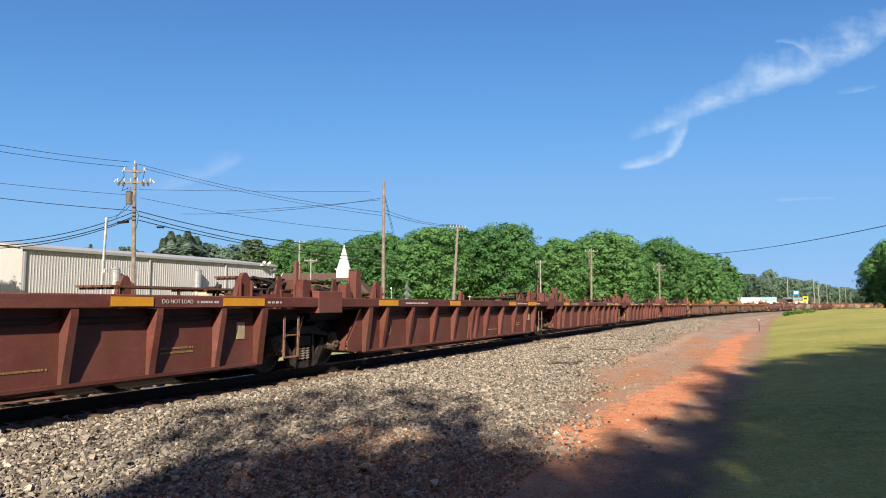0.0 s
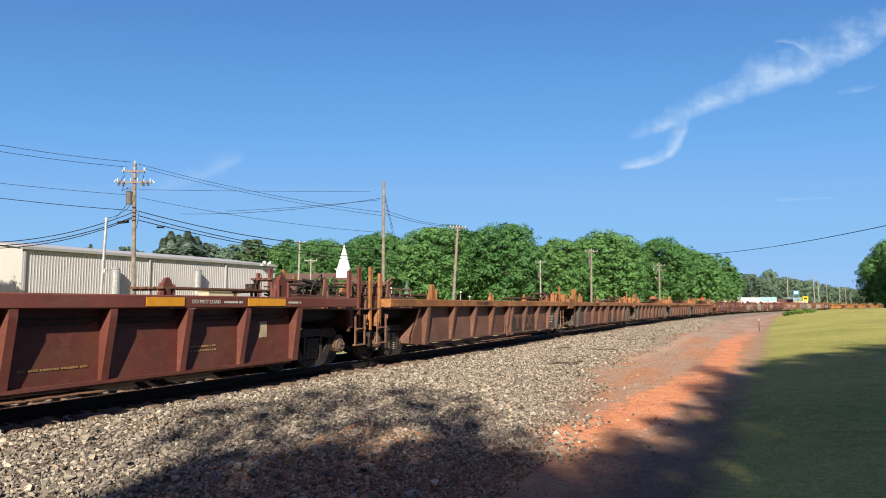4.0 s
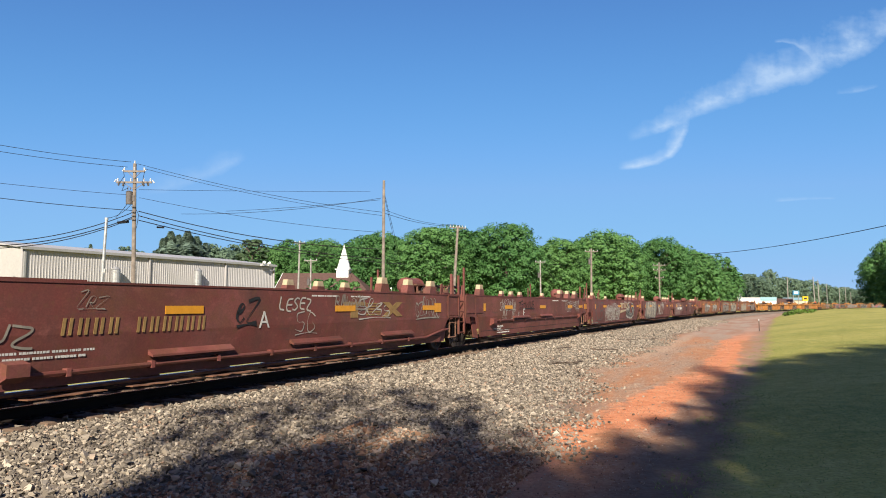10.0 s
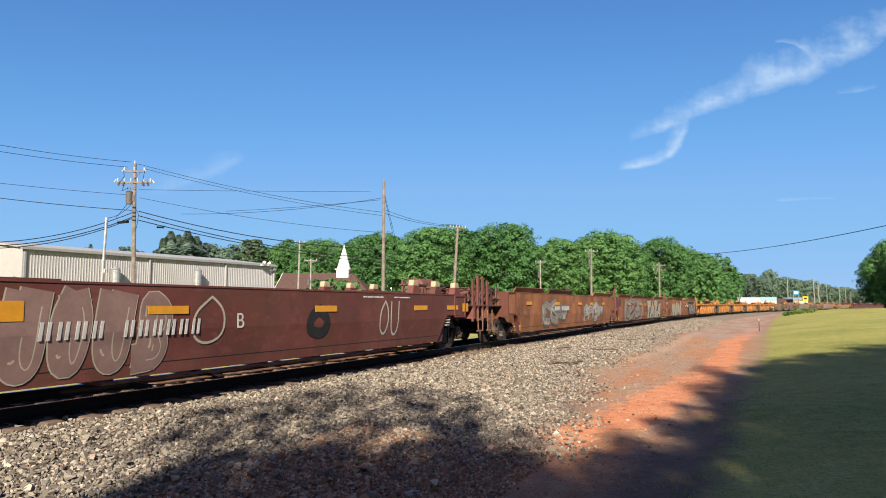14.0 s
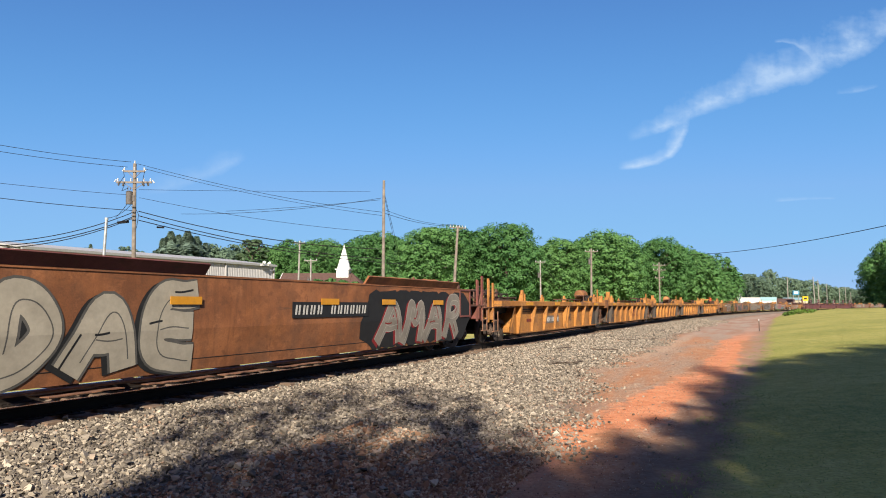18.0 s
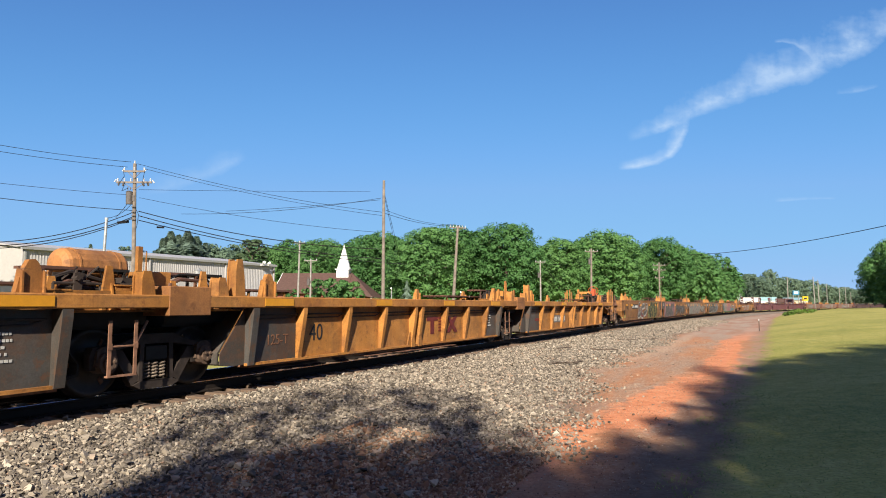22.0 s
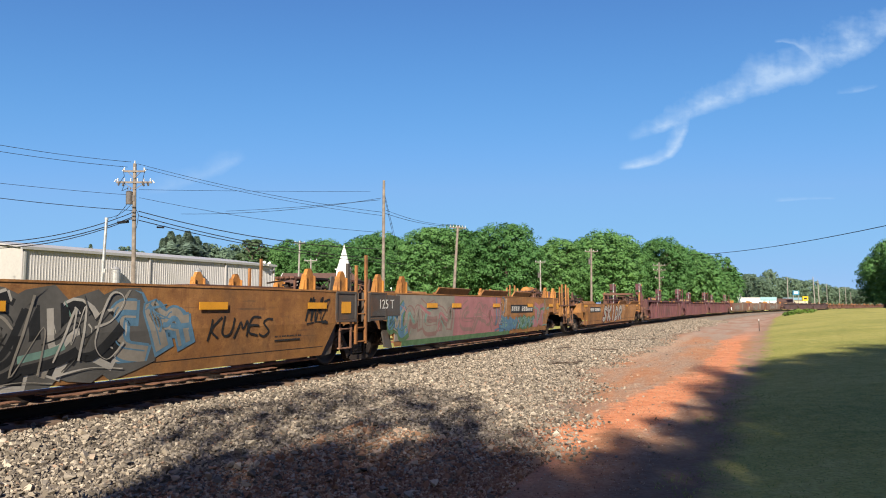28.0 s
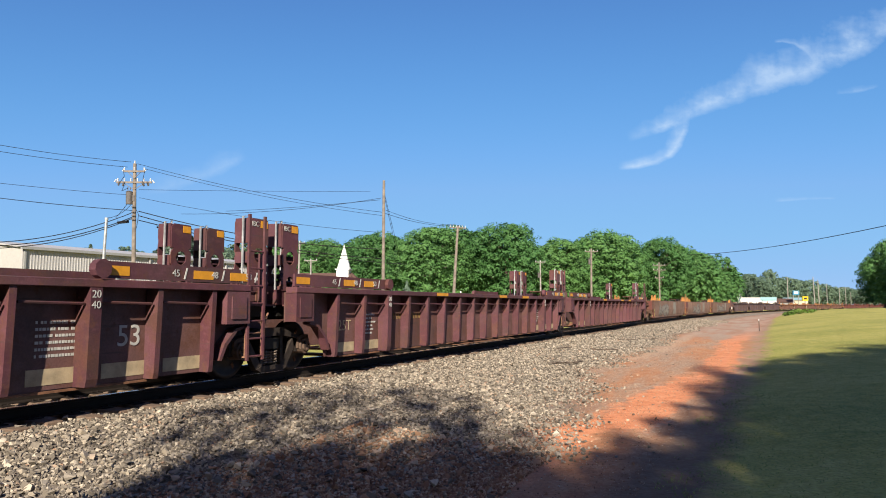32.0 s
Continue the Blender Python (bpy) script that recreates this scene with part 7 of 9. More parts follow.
# rust-stained yellow smooth cars with hoods
D = [231.9, 252.9, 272.65, 294.34]
for i, (a, b) in enumerate(zip(D, D[1:])):
    L = b - a
    u = smooth_unit("well_car", "rust-stained yellow smooth-sided well car with spray painting", L, OCHRE, (i == 0, i == 2), 101 + i, 1.73, hood=[(0.03, 0.22), (0.26, 0.46), (0.70, 0.95)], end_mat=BROWN, end_guides=False, tank_end=i == 2)
    in_train(u, a, b)
    for x in (-6.5, -2.6, 1.2, 3.6, 6.3):
        patch(u, ORANGE_MARK, x, x + 0.62, 1.30, 1.42, PY - 0.02, "reflector", "orange reflective patch")
    if i == 0:
        spray_shapes(u, 105, -4.6, -0.8, 0.35, 1.62, PY, "silver", "grey", ("white",), True)
        spray_shapes(u, 106, 2.2, 6.6, 0.35, 1.6, PY, "white", "grey", ("silver",), True)
        reporting_mark(u, GREY_MARK, WHITE_MARK, -2.8, -0.4, 1.0, 1.3, PY - 0.02)
    if i == 1:
        spray_shapes(u, 107, -7.0, -1.8, 0.28, 1.70, PY, "silver", "black", ("green", "red"), True, halo="silver")
        patch(u, TAN, -1.3, 0.85, 0.50, 1.42, PY - 0.012, "repainted_panel", "clean yellow repainted panel")
        arrow_logo(u, DARK_RED_MARK, -1.0, 0.80, 1.6, 0.45, PY - 0.016)
        spray_shapes(u, 108, 0.3, 7.0, 0.28, 1.70, PY + 0.002, "black", "mint", ("black", "grey"), False)
        spray_word(u, "TAZA", 0.5, 6.9, 0.30, 1.68, PY - 0.006, "cream", "black", halo=None, stroke=0.36, edge=0.055, drop="mint", lean=0.1)
    if i == 2:
        letters(u, "125 T", 0.28, WHITE_MARK, -L / 2 + 0.55, 1.42, PY - 0.024)
        spray_word(u, "MADAE", -7.6, -2.0, 0.30, 1.66, PY, "cream", "grey", halo=None, stroke=0.30, edge=0.035, drop="black", lean=0.05)
        letters(u, "53", 0.62, FADED_DARK, -9.0, 0.72, PY - 0.004)
        reporting_mark(u, BLACK_MARK, WHITE_MARK, 0.3, 3.0, 1.05, 1.35, PY - 0.012)
        spray_word(u, "AMAR", 3.5, 8.2, 0.32, 1.62, PY, "silver", "white", halo="black", stroke=0.22, edge=0.02, drop="red", lean=0.1)

# yellow ribbed cars
gold = {}
for key, L, ends in (("front", 17.15, (True, False)), ("mid", 15.74, (False, False)), ("rear", 17.2, (False, True))):
    gold[key] = ribbed_unit("well_car", "faded yellow ribbed container well car with charcoal ends", L, YELLOW, YELLOW, CHARCOAL, ends, 131, brake_wheel=1 if key == "rear" else None, nudge=-0.1, trim=0.45)
gold_units = five(gold)
E_ = [294.34, 311.48, 327.27, 342.99, 358.71, 375.91]
for i, (a, b) in enumerate(zip(E_, E_[1:])):
    key = ("front", "mid", "mid", "mid", "rear")[i]
    u = gold_units[i]
    sh = gold[key]["shift"]
    in_train(u, a, b)
    chord_marks(u, sh, [(-6.0, -5.2), (-2.2, -1.5), (1.4, 2.1), (5.0, 5.8)])
    if i in (0, 2):
        part("air_tank", tank_mesh(RUSTY_ORANGE, 0.27, 1.1), None, u, "rounded brake air tank", pose(7.2 + sh, -0.35, 1.84))
    if i not in (0, 4):
        letters(u, "125-T", 0.26, YELLOW_MARK if i == 1 else RUST_FLOOR, -5.4 + sh, 0.66, SY - 0.012)
        letters(u, "40", 0.46, BLACK_MARK, -4.2 + sh, 0.74, SY - 0.004)
        arrow_logo(u, DARK_RED_MARK, 0.75 + sh, 0.52, 2.0, 0.46, SY - 0.004)
        bar_rows(u, WHITE_MARK, 5.0 + sh, 0.6, 0.5, 0.4, 5, SY - 0.012)
    else:
        reporting_mark(u, GREY_MARK, WHITE_MARK, -3.0 + sh, -1.0 + sh, 0.55, 0.85, SY - 0.002)
        if i == 4:
            chain(u, 6.7 + sh, 8.1 + sh, -1.50, 1.22, 0.16, STEP_RUST)
            chain(u, 4.95 + sh, 6.3 + sh, -1.49, 1.17, 0.05, STEP_RUST)
        letters(u, "40", 0.46, BLACK_MARK, 0.9 + sh, 0.72, SY - 0.004)
        bar_rows(u, DARK_RED_MARK, -5.4 + sh, 0.6, 1.0, 0.25, 1, SY - 0.012)

# tan smooth cars with large spray paintings
F = [375.91, 394.55, 410.15, 425.75, 441.3, 458.5]
for i, (a, b) in enumerate(zip(F, F[1:])):
    L = b - a
    u = smooth_unit("well_car", ("tan-yellow smooth-sided well car with black and lime spray painting", "tan-yellow smooth-sided well car with grey and pink spray painting", "tan-yellow smooth-sided well car with faded spray painting",
                                 "tan-yellow smooth-sided well car with black and white spray painting", "tan-yellow smooth-sided well car covered in pink and green paint")[i],
                    L, TAN, (i == 0, i == 4), 151 + i, 1.56, accent=YELLOW, end_mat=(TAN if i == 0 else CHARCOAL, TAN if i == 4 else CHARCOAL), tank_end=i == 4, hood=[(0.22, 0.36), (0.43, 0.58), (0.62, 0.74)] if i == 4 else None)
    in_train(u, a, b)
    for x in (-6.0, -4.4, -1.2, 2.4, 5.2):
        patch(u, ORANGE_MARK, x, x + 0.62, 1.22, 1.34, PY - 0.022, "reflector", "orange reflective patch")
    patch(u, ORANGE_MARK, 6.4, 6.75, 1.12, 1.36, PY - 0.003, "reflector", "square orange patch")
    if i:
        letters(u, "125 T", 0.30, WHITE_MARK, -L / 2 + 0.5, 1.30, PY - 0.024)
    if i == 0:
        letters(u, "40", 0.42, BLACK_MARK, -5.3, 1.08, PY - 0.004)
        reporting_mark(u, BLACK_MARK, WHITE_MARK, -3.9, -1.9, 1.05, 1.33, PY - 0.006)
        spray_shapes(u, 161, -1.8, 1.9, 0.3, 1.52, PY, "grey", "white", ("red", "silver"), False)
        spray_word(u, "4EYES", 2.3, 6.6, 0.34, 1.50, PY, "black", "lime", halo=None, stroke=0.27, edge=0.04, drop="lime")
    if i == 1:
        spray_word(u, "DRASK", -6.1, -1.6, 0.30, 1.50, PY, "grey", "black", halo="pink", stroke=0.28, edge=0.03, drop="silver")
        spray_shapes(u, 164, -0.3, 5.4, 0.28, 1.52, PY, "grey", "black", ("silver", "grey"), False)
    if i == 2:
        spray_shapes(u, 165, -6.2, 1.0, 0.3, 1.5, PY, "silver", "grey", ("mint", "pink"), False, halo="silver")
        spray_shapes(u, 166, 1.6, 5.8, 0.3, 1.5, PY, "silver", "black", ("white",), False)
    if i == 3:
        letters(u, "40", 0.46, BLACK_MARK, -6.75, 0.72, PY + 0.01)
        spray_shapes(u, 167, -5.1, 1.1, 0.28, 1.54, PY, "black", "white", ("silver", "mint", "grey"), False, halo="grey")
        spray_shapes(u, 187, -4.6, 0.8, 0.34, 1.50, PY - 0.008, "grey", "black", ("white", "mint", "black"), False)
        for k in range(6):
            scribble(u, 190 + k, -4.9 + k, -3.9 + k, 0.35 + 0.1 * (k % 2), 1.45, PY - 0.010, "white" if k % 2 else "silver", 0.03, 2)
        spray_shapes(u, 168, 0.9, 2.1, 0.5, 1.50, PY, "silver", "blue", ("blue",), False)
        spray_word(u, "KUMES", 2.6, 4.2, 0.74, 1.10, PY, "black", stroke=0.10, lean=0.1)
        spray_word(u, "SEE LEE", -6.15, -4.85, 1.28, 1.50, PY, "white", stroke=0.17, lean=0.5)
        scribble(u, 170, 5.2, 5.9, 0.95, 1.5, PY, "black", 0.05, 4)
        bar_rows(u, BLACK_MARK, 4.3, 0.62, 0.8, 0.22, 3, PY + 0.03)
    if i == 4:
        patch(u, SPRAY["silver"], -7.6, -4.2, 0.42, 1.54, PY + 0.0, "spray_ground", "greenish grey spray paint")
        patch(u, SPRAY["pink"], -4.2, -0.4, 0.42, 1.54, PY + 0.0, "spray_ground", "faded pink spray paint")
        patch(u, SPRAY["green"], -7.2, 0.6, 0.28, 0.42, PY + 0.0, "spray_ground", "green sprayed band")
        spray_shapes(u, 171, -3.9, -0.6, 0.45, 1.52, PY - 0.004, "pink", "mauve", ("pink", "mauve"), False)
        spray_shapes(u, 174, -7.2, -4.4, 0.45, 1.52, PY - 0.004, "silver", "mauve", ("mint", "pink"), False)
        spray_shapes(u, 175, -7.9, -7.0, 0.4, 1.5, PY - 0.004, "blue", "green", ("silver",), False)
        scribble(u, 172, -0.9, 0.1, 0.5, 1.5, PY - 0.01, "blue", 0.05, 2)
        scribble(u, 179, -0.6, 0.2, 0.7, 1.45, PY - 0.012, "white", 0.022, 2)
        spray_shapes(u, 176, -0.5, 1.2, 0.40, 1.0, PY - 0.004, "blue", "blue", ("mint",), False)
        reporting_mark(u, BLACK_MARK, WHITE_MARK, 0.6, 3.1, 1.02, 1.30, PY - 0.006)
        spray_shapes(u, 173, 3.2, 4.6, 0.45, 1.48, PY, "pink", "pink", ("mint", "green"), False)
        spray_shapes(u, 177, 1.4, 3.3, 0.40, 0.95, PY, "mint", "green", ("pink", "blue"), False)
        scribble(u, 178, 4.4, 5.1, 0.5, 1.45, PY, "mint", 0.05, 2)

# single yellow car
G = (458.5, 478.7)
u = smooth_unit("well_car", "yellow smooth-sided single well car with white and black spray painting", G[1] - G[0], TAN, (True, True), 181, 1.34, accent=YELLOW, tank_end=False, end_guides=False, hood=[(0.55, 0.68), (0.78, 0.97)], brake_wheel=None)
in_train(u, *G)
reporting_mark(u, BLACK_MARK, WHITE_MARK, -6.2, -3.9, 0.92, 1.18, PY - 0.006)
spray_word(u, "SKIDR", -3.2, 1.9, 0.36, 1.28, PY, "white", "black", stroke=0.24, edge=0.05, drop="red", lean=0.12)
scribble(u, 183, -4.9, -4.0, 0.4, 0.7, PY + 0.05, "silver", 0.03, 4)
scribble(u, 184, 2.0, 2.8, 1.0, 1.3, PY, "white", 0.03, 4)
for x in (-7.4, 3.2, 6.8):
    patch(u, ORANGE_MARK, x, x + 0.6, 1.2, 1.3, PY - 0.004, "reflector", "orange reflective patch")
bm = bmesh.new()
for px in (-0.28, 0.28):
    box(bm, px - 0.05, px + 0.05, -0.95, -0.85, 0, 0.72)
    box(bm, px - 0.05, px + 0.05, 0.85, 0.95, 0, 0.72)
box(bm, -0.42, 0.42, -1.0, 1.0, 0.70, 0.84)
part("brake_stand", bm, RUST, u, "rusty braced stand at the car end", pose(8.3, 0, 1.28))

# maroon cars with connector stands
H = [478.7, 500.12, 520.39, 541.82]
for i, (a, b) in enumerate(zip(H, H[1:])):
    L = b - a
    u = tower_unit("well_car", "maroon ribbed container well car with tall connector stands", L, MAROON, (i == 0, i == 2), 191 + i, 1.63,
                   ((-L / 2 + 1.0, L / 2 - 0.5, L / 2 + 0.42) if i == 0 else (L / 2 - 0.5, L / 2 + 0.42) if i == 1 else (L / 2 - 1.6,)))
    in_train(u, a, b)
    fi, ri = -L / 2 + (3.1 if i == 0 else 1.4), L / 2 - (2.7 if i == 2 else 1.9)
    hy = -1.293
    n_post = max(8, int((ri - fi) / 1.06))
    gap_ = (ri - fi - 0.24) / n_post
    for x0 in (fi + 0.22, ri - 3.0):
        for k in range(3 if x0 > 0 else 2):
            patch(u, CREAM_MARK, x0 + 1.05 * k, x0 + 0.86 + 1.05 * k, 0.30, 0.50, hy, "pale_band", "cream painted band")
        bar_rows(u, WHITE_MARK, x0 + (0.1 if x0 > 0 else 1.12), 0.62, 0.7, 0.5, 6, hy)
    letters(u, "53", 0.42, WHITE_MARK, ri - 1.52, 0.85, hy - 0.004)
    letters(u, "20\n40", 0.14, WHITE_MARK, ri - 0.12 - 2 * gap_, 1.36, -1.568)
    letters(u, "20\n40", 0.14, WHITE_MARK, fi + 0.12 + 2 * gap_, 1.36, -1.568)
    letters(u, "125T", 0.32, CREAM_MARK, fi + 0.62, 0.85, hy - 0.004)
    reporting_mark(u, None, YELLOW_MARK, fi + 2.6, fi + 4.5, 0.9, 1.15, hy)
    for x in (-4.0, 0.8, 3.2):
        patch(u, ORANGE_MARK, x, x + 0.7, 1.535, 1.615, -1.563, "reflector", "orange reflective patch")

# cars that stay far off
I_ = [541.82, 563.6, 584.4, 606.0]
for i, (a, b) in enumerate(zip(I_, I_[1:])):
    u = in_train(smooth_unit("well_car", "dusty brown smooth-sided well car", b - a, DUSTY, (i == 0, i == 2), 201 + i, 1.62, accent=YELLOW, gear=True, tank_end=False, end_mat=BROWN), a, b)
    spray_shapes(u, 205 + i, -5.5, -1.0 + i, 0.3, 1.5, PY, "silver", "grey", (), False)
    patch(u, SPRAY["silver"], 2.0, 3.6, 0.5, 1.55, PY, "repainted_panel", "pale repainted panel")
J_ = [606.0, 625.7, 645.2, 665.3]
for i, (a, b) in enumerate(zip(J_, J_[1:])):
    in_train(tower_unit("well_car", "dark purple-brown ribbed well car", b - a, DARK_PURPLE, (i == 0, i == 2), 211 + i, 1.55, (), True), a, b)
far_kit = {}
for kind, side, chord_paint in (("rusty", RUST, RUSTY_ORANGE), ("red", RED, RED)):
    for key, L, ends in (("front", 17.1, (True, False)), ("mid", 15.82, (False, False)), ("rear", 17.0, (False, True))):
        far_kit[kind, key] = ribbed_unit("well_car", "rust-brown ribbed well car far down the line" if kind == "rusty" else "oxide-red ribbed well car far down the line", L, side, chord_paint, side, ends, 221, gear=False, pipes=False)
K_ = [665.3, 682.4, 698.2, 714.0, 729.8, 746.8]
for i, (a, b) in enumerate(zip(K_, K_[1:])):
    base = far_kit["rusty", ("front", "mid", "mid", "mid", "rear")[i]]
    in_train(fresh(base) if i in (2, 3) else base, a, b)
L_ = [746.8, 764.0, 779.8, 795.6, 811.4, 828.6]
for i, (a, b) in enumerate(zip(L_, L_[1:])):
    base = far_kit["red", ("front", "mid", "mid", "mid", "rear")[i]]
    in_train(fresh(base) if i in (2, 3) else base, a, b)

RUN_AT = (0, 3, 7, 14, 18, 23, 26, 29, 32)
RUN_SPEED = (15.8, 15.65, 15.85, 15.44, 15.48, 15.45, 15.42, 15.39, 15.58)
_rt = np.linspace(0, 32, 961)
_rv = np.interp(_rt, RUN_AT, RUN_SPEED)
_run = np.concatenate([[0.0], np.cumsum((_rv[1:] + _rv[:-1]) / 60)])


def run(t):
    """Metres that the train has gone at t seconds."""
    return float(np.interp(t, _rt, _run))


def unit_pose(front, rear, t):
    x0, y0, _a = along(front - run(t))
    x1, y1, _b = along(rear - run(t))
    return pose((x0 + x1) / 2, (y0 + y1) / 2, 0, 0, 0, math.degrees(math.atan2(y1 - y0, x1 - x0)))


def motions():
    for unit, front, rear in TRAIN:
        walk(unit, [(t, unit_pose(front, rear, t)) for t in range(0, 33)])
        for truck in unit.children:
            if not truck.name.startswith("truck"):
                continue
            for w in truck.children:
                if not w.name.startswith("wheelset"):
                    continue
                r = w.location.z
                at = w.location.copy()
                u_ = (front + rear) / 2 + truck.location.x + at.x
                seen = [k for k in range(1, 960) if -6 < u_ - run(k / 30) < 13]
                frames_ = sorted({0, 960, *seen})
                rows = []
                a0 = run(seen[0] / 30) if seen else 0.0
                for k in frames_:
                    turn = -(min(max(run(k / 30), a0), run(seen[-1] / 30) if seen else 0.0) - a0) / r
                    rows.append((k / 30, pose(at.x, at.y, at.z, 0, math.degrees(turn), 0)))
                walk(w, rows)


# ---- trees ----
def crown_mesh(seed, H, R, base, lobes, per, leaf, material, cone=False, tuft=0.17):
    """A crown of many small bent leaf cards in rounded tufts, the tufts gathered on uneven lobes."""
    rng = np.random.default_rng(seed)
    pts, nor = [], []
    if cone:
        n = lobes * per
        t = rng.random(n) ** 0.8
        a = rng.uniform(0, 6.283, n)
        tier = 0.72 + 0.28 * np.sin(t * 34 + np.sin(a * 2) * 1.2)
        rad = R * (1 - t) ** 0.8 * tier * (0.85 + 0.25 * np.sin(a * 5 + t * 22)) * rng.uniform(0.5, 1.05, n)
        pts.append(np.stack([np.cos(a) * rad, np.sin(a) * rad, base + (H - base) * t - 0.2 * rad], 1))
        nor.append(np.stack([np.cos(a), np.sin(a), np.full(n, 0.7)], 1))
    else:
        for k in range(lobes):
            th, v = k * 2.39996 + rng.uniform(-0.4, 0.4), 1.0 - 2.05 * (k + rng.random()) / lobes
            w = math.sqrt(max(0.35 if v < 0 else 0.05, 1 - v * v))
            c = np.array([math.cos(th) * w * R * 0.70, math.sin(th) * w * R * 0.70, (base + H) / 2 + v * (H - base) * 0.39])
            r = R * rng.uniform(0.26, 0.40)
            tufts = max(3, int(per / 15))
            td = rng.normal(size=(tufts, 3))
            td /= np.linalg.norm(td, axis=1)[:, None]
            td[:, 2] = np.where(td[:, 2] < -0.35, -td[:, 2], td[:, 2])
            tc = c + td * (r * rng.uniform(0.68, 1.0, tufts))[:, None] * np.array([1, 1, 0.8])
            which = rng.integers(0, tufts, per)
            dirs = rng.normal(size=(per, 3)) + td[which] * 0.9 + np.array([0, 0, 0.35])
            dirs /= np.linalg.norm(dirs, axis=1)[:, None]
            tr = (r * tuft * rng.uniform(1.2, 2.2, tufts))[which] * (1 - 0.3 * rng.random(per) ** 2)
            pts.append(tc[which] + dirs * tr[:, None] * np.array([1, 1, 0.75]))
            nor.append(dirs * 0.8 + td[which] * 0.5)
    P, N = np.concatenate(pts), np.concatenate(nor)
    N = N + rng.normal(scale=0.22, size=N.shape) + np.array([0, 0, 0.2])
    N /= np.linalg.norm(N, axis=1)[:, None]
    ref = rng.normal(size=N.shape)
    U = np.cross(N, ref)
    U /= np.linalg.norm(U, axis=1)[:, None] + 1e-9
    V = np.cross(N, U)
    sz = leaf * rng.uniform(0.55, 1.25, len(P))[:, None]
    q = np.stack([P - U * sz, P - V * sz * 0.62 + N * sz * 0.12, P + U * sz, P + V * sz * 0.62 - N * sz * 0.10], 1).reshape(-1, 3)
    n = len(P)
    me = bpy.data.meshes.new("crown")
    me.vertices.add(len(q))
    me.vertices.foreach_set("co", q.astype(np.float32).ravel())
    me.loops.add(4 * n)
    me.loops.foreach_set("vertex_index", np.arange(4 * n, dtype=np.int32))
    me.polygons.add(n)
    me.polygons.foreach_set("loop_start", np.arange(0, 4 * n, 4, dtype=np.int32))
    me.update(calc_edges=True)
    me.materials.append(material)
    return me


def tree(seed, H, R, base, lobes, per, leaf, material, label, name="tree", cone=False, stem=0.022):
    t = thing(name, label, "tree", "trees along the line")
    rng = random.Random(seed)
    bm = bmesh.new()
    r0 = stem * H + 0.05
    top = H * (0.95 if cone else 0.72)
    last = Vector((0, 0, -0.3))
    for k in range(5):
        nxt = Vector((rng.uniform(-0.02, 0.02) * H, rng.uniform(-0.02, 0.02) * H, top * (k + 1) / 5))
        tube(bm, last, nxt, r0 * (1 - k * 0.17), 8, r0 * (1 - (k + 1) * 0.17))
        if k >= 1 and not cone:
            for _ in range(3):
                a = rng.uniform(0, 6.283)
                tube(bm, nxt, nxt + Vector((math.cos(a) * R * 0.62, math.sin(a) * R * 0.62, H * rng.uniform(0.06, 0.2))), r0 * 0.42, 6, r0 * 0.1)
        last = nxt
    part("trunk", bm, BARK, t)
    part("crown", crown_mesh(seed, H, R, base, lobes, per, leaf, material, cone), None, t)
    return t


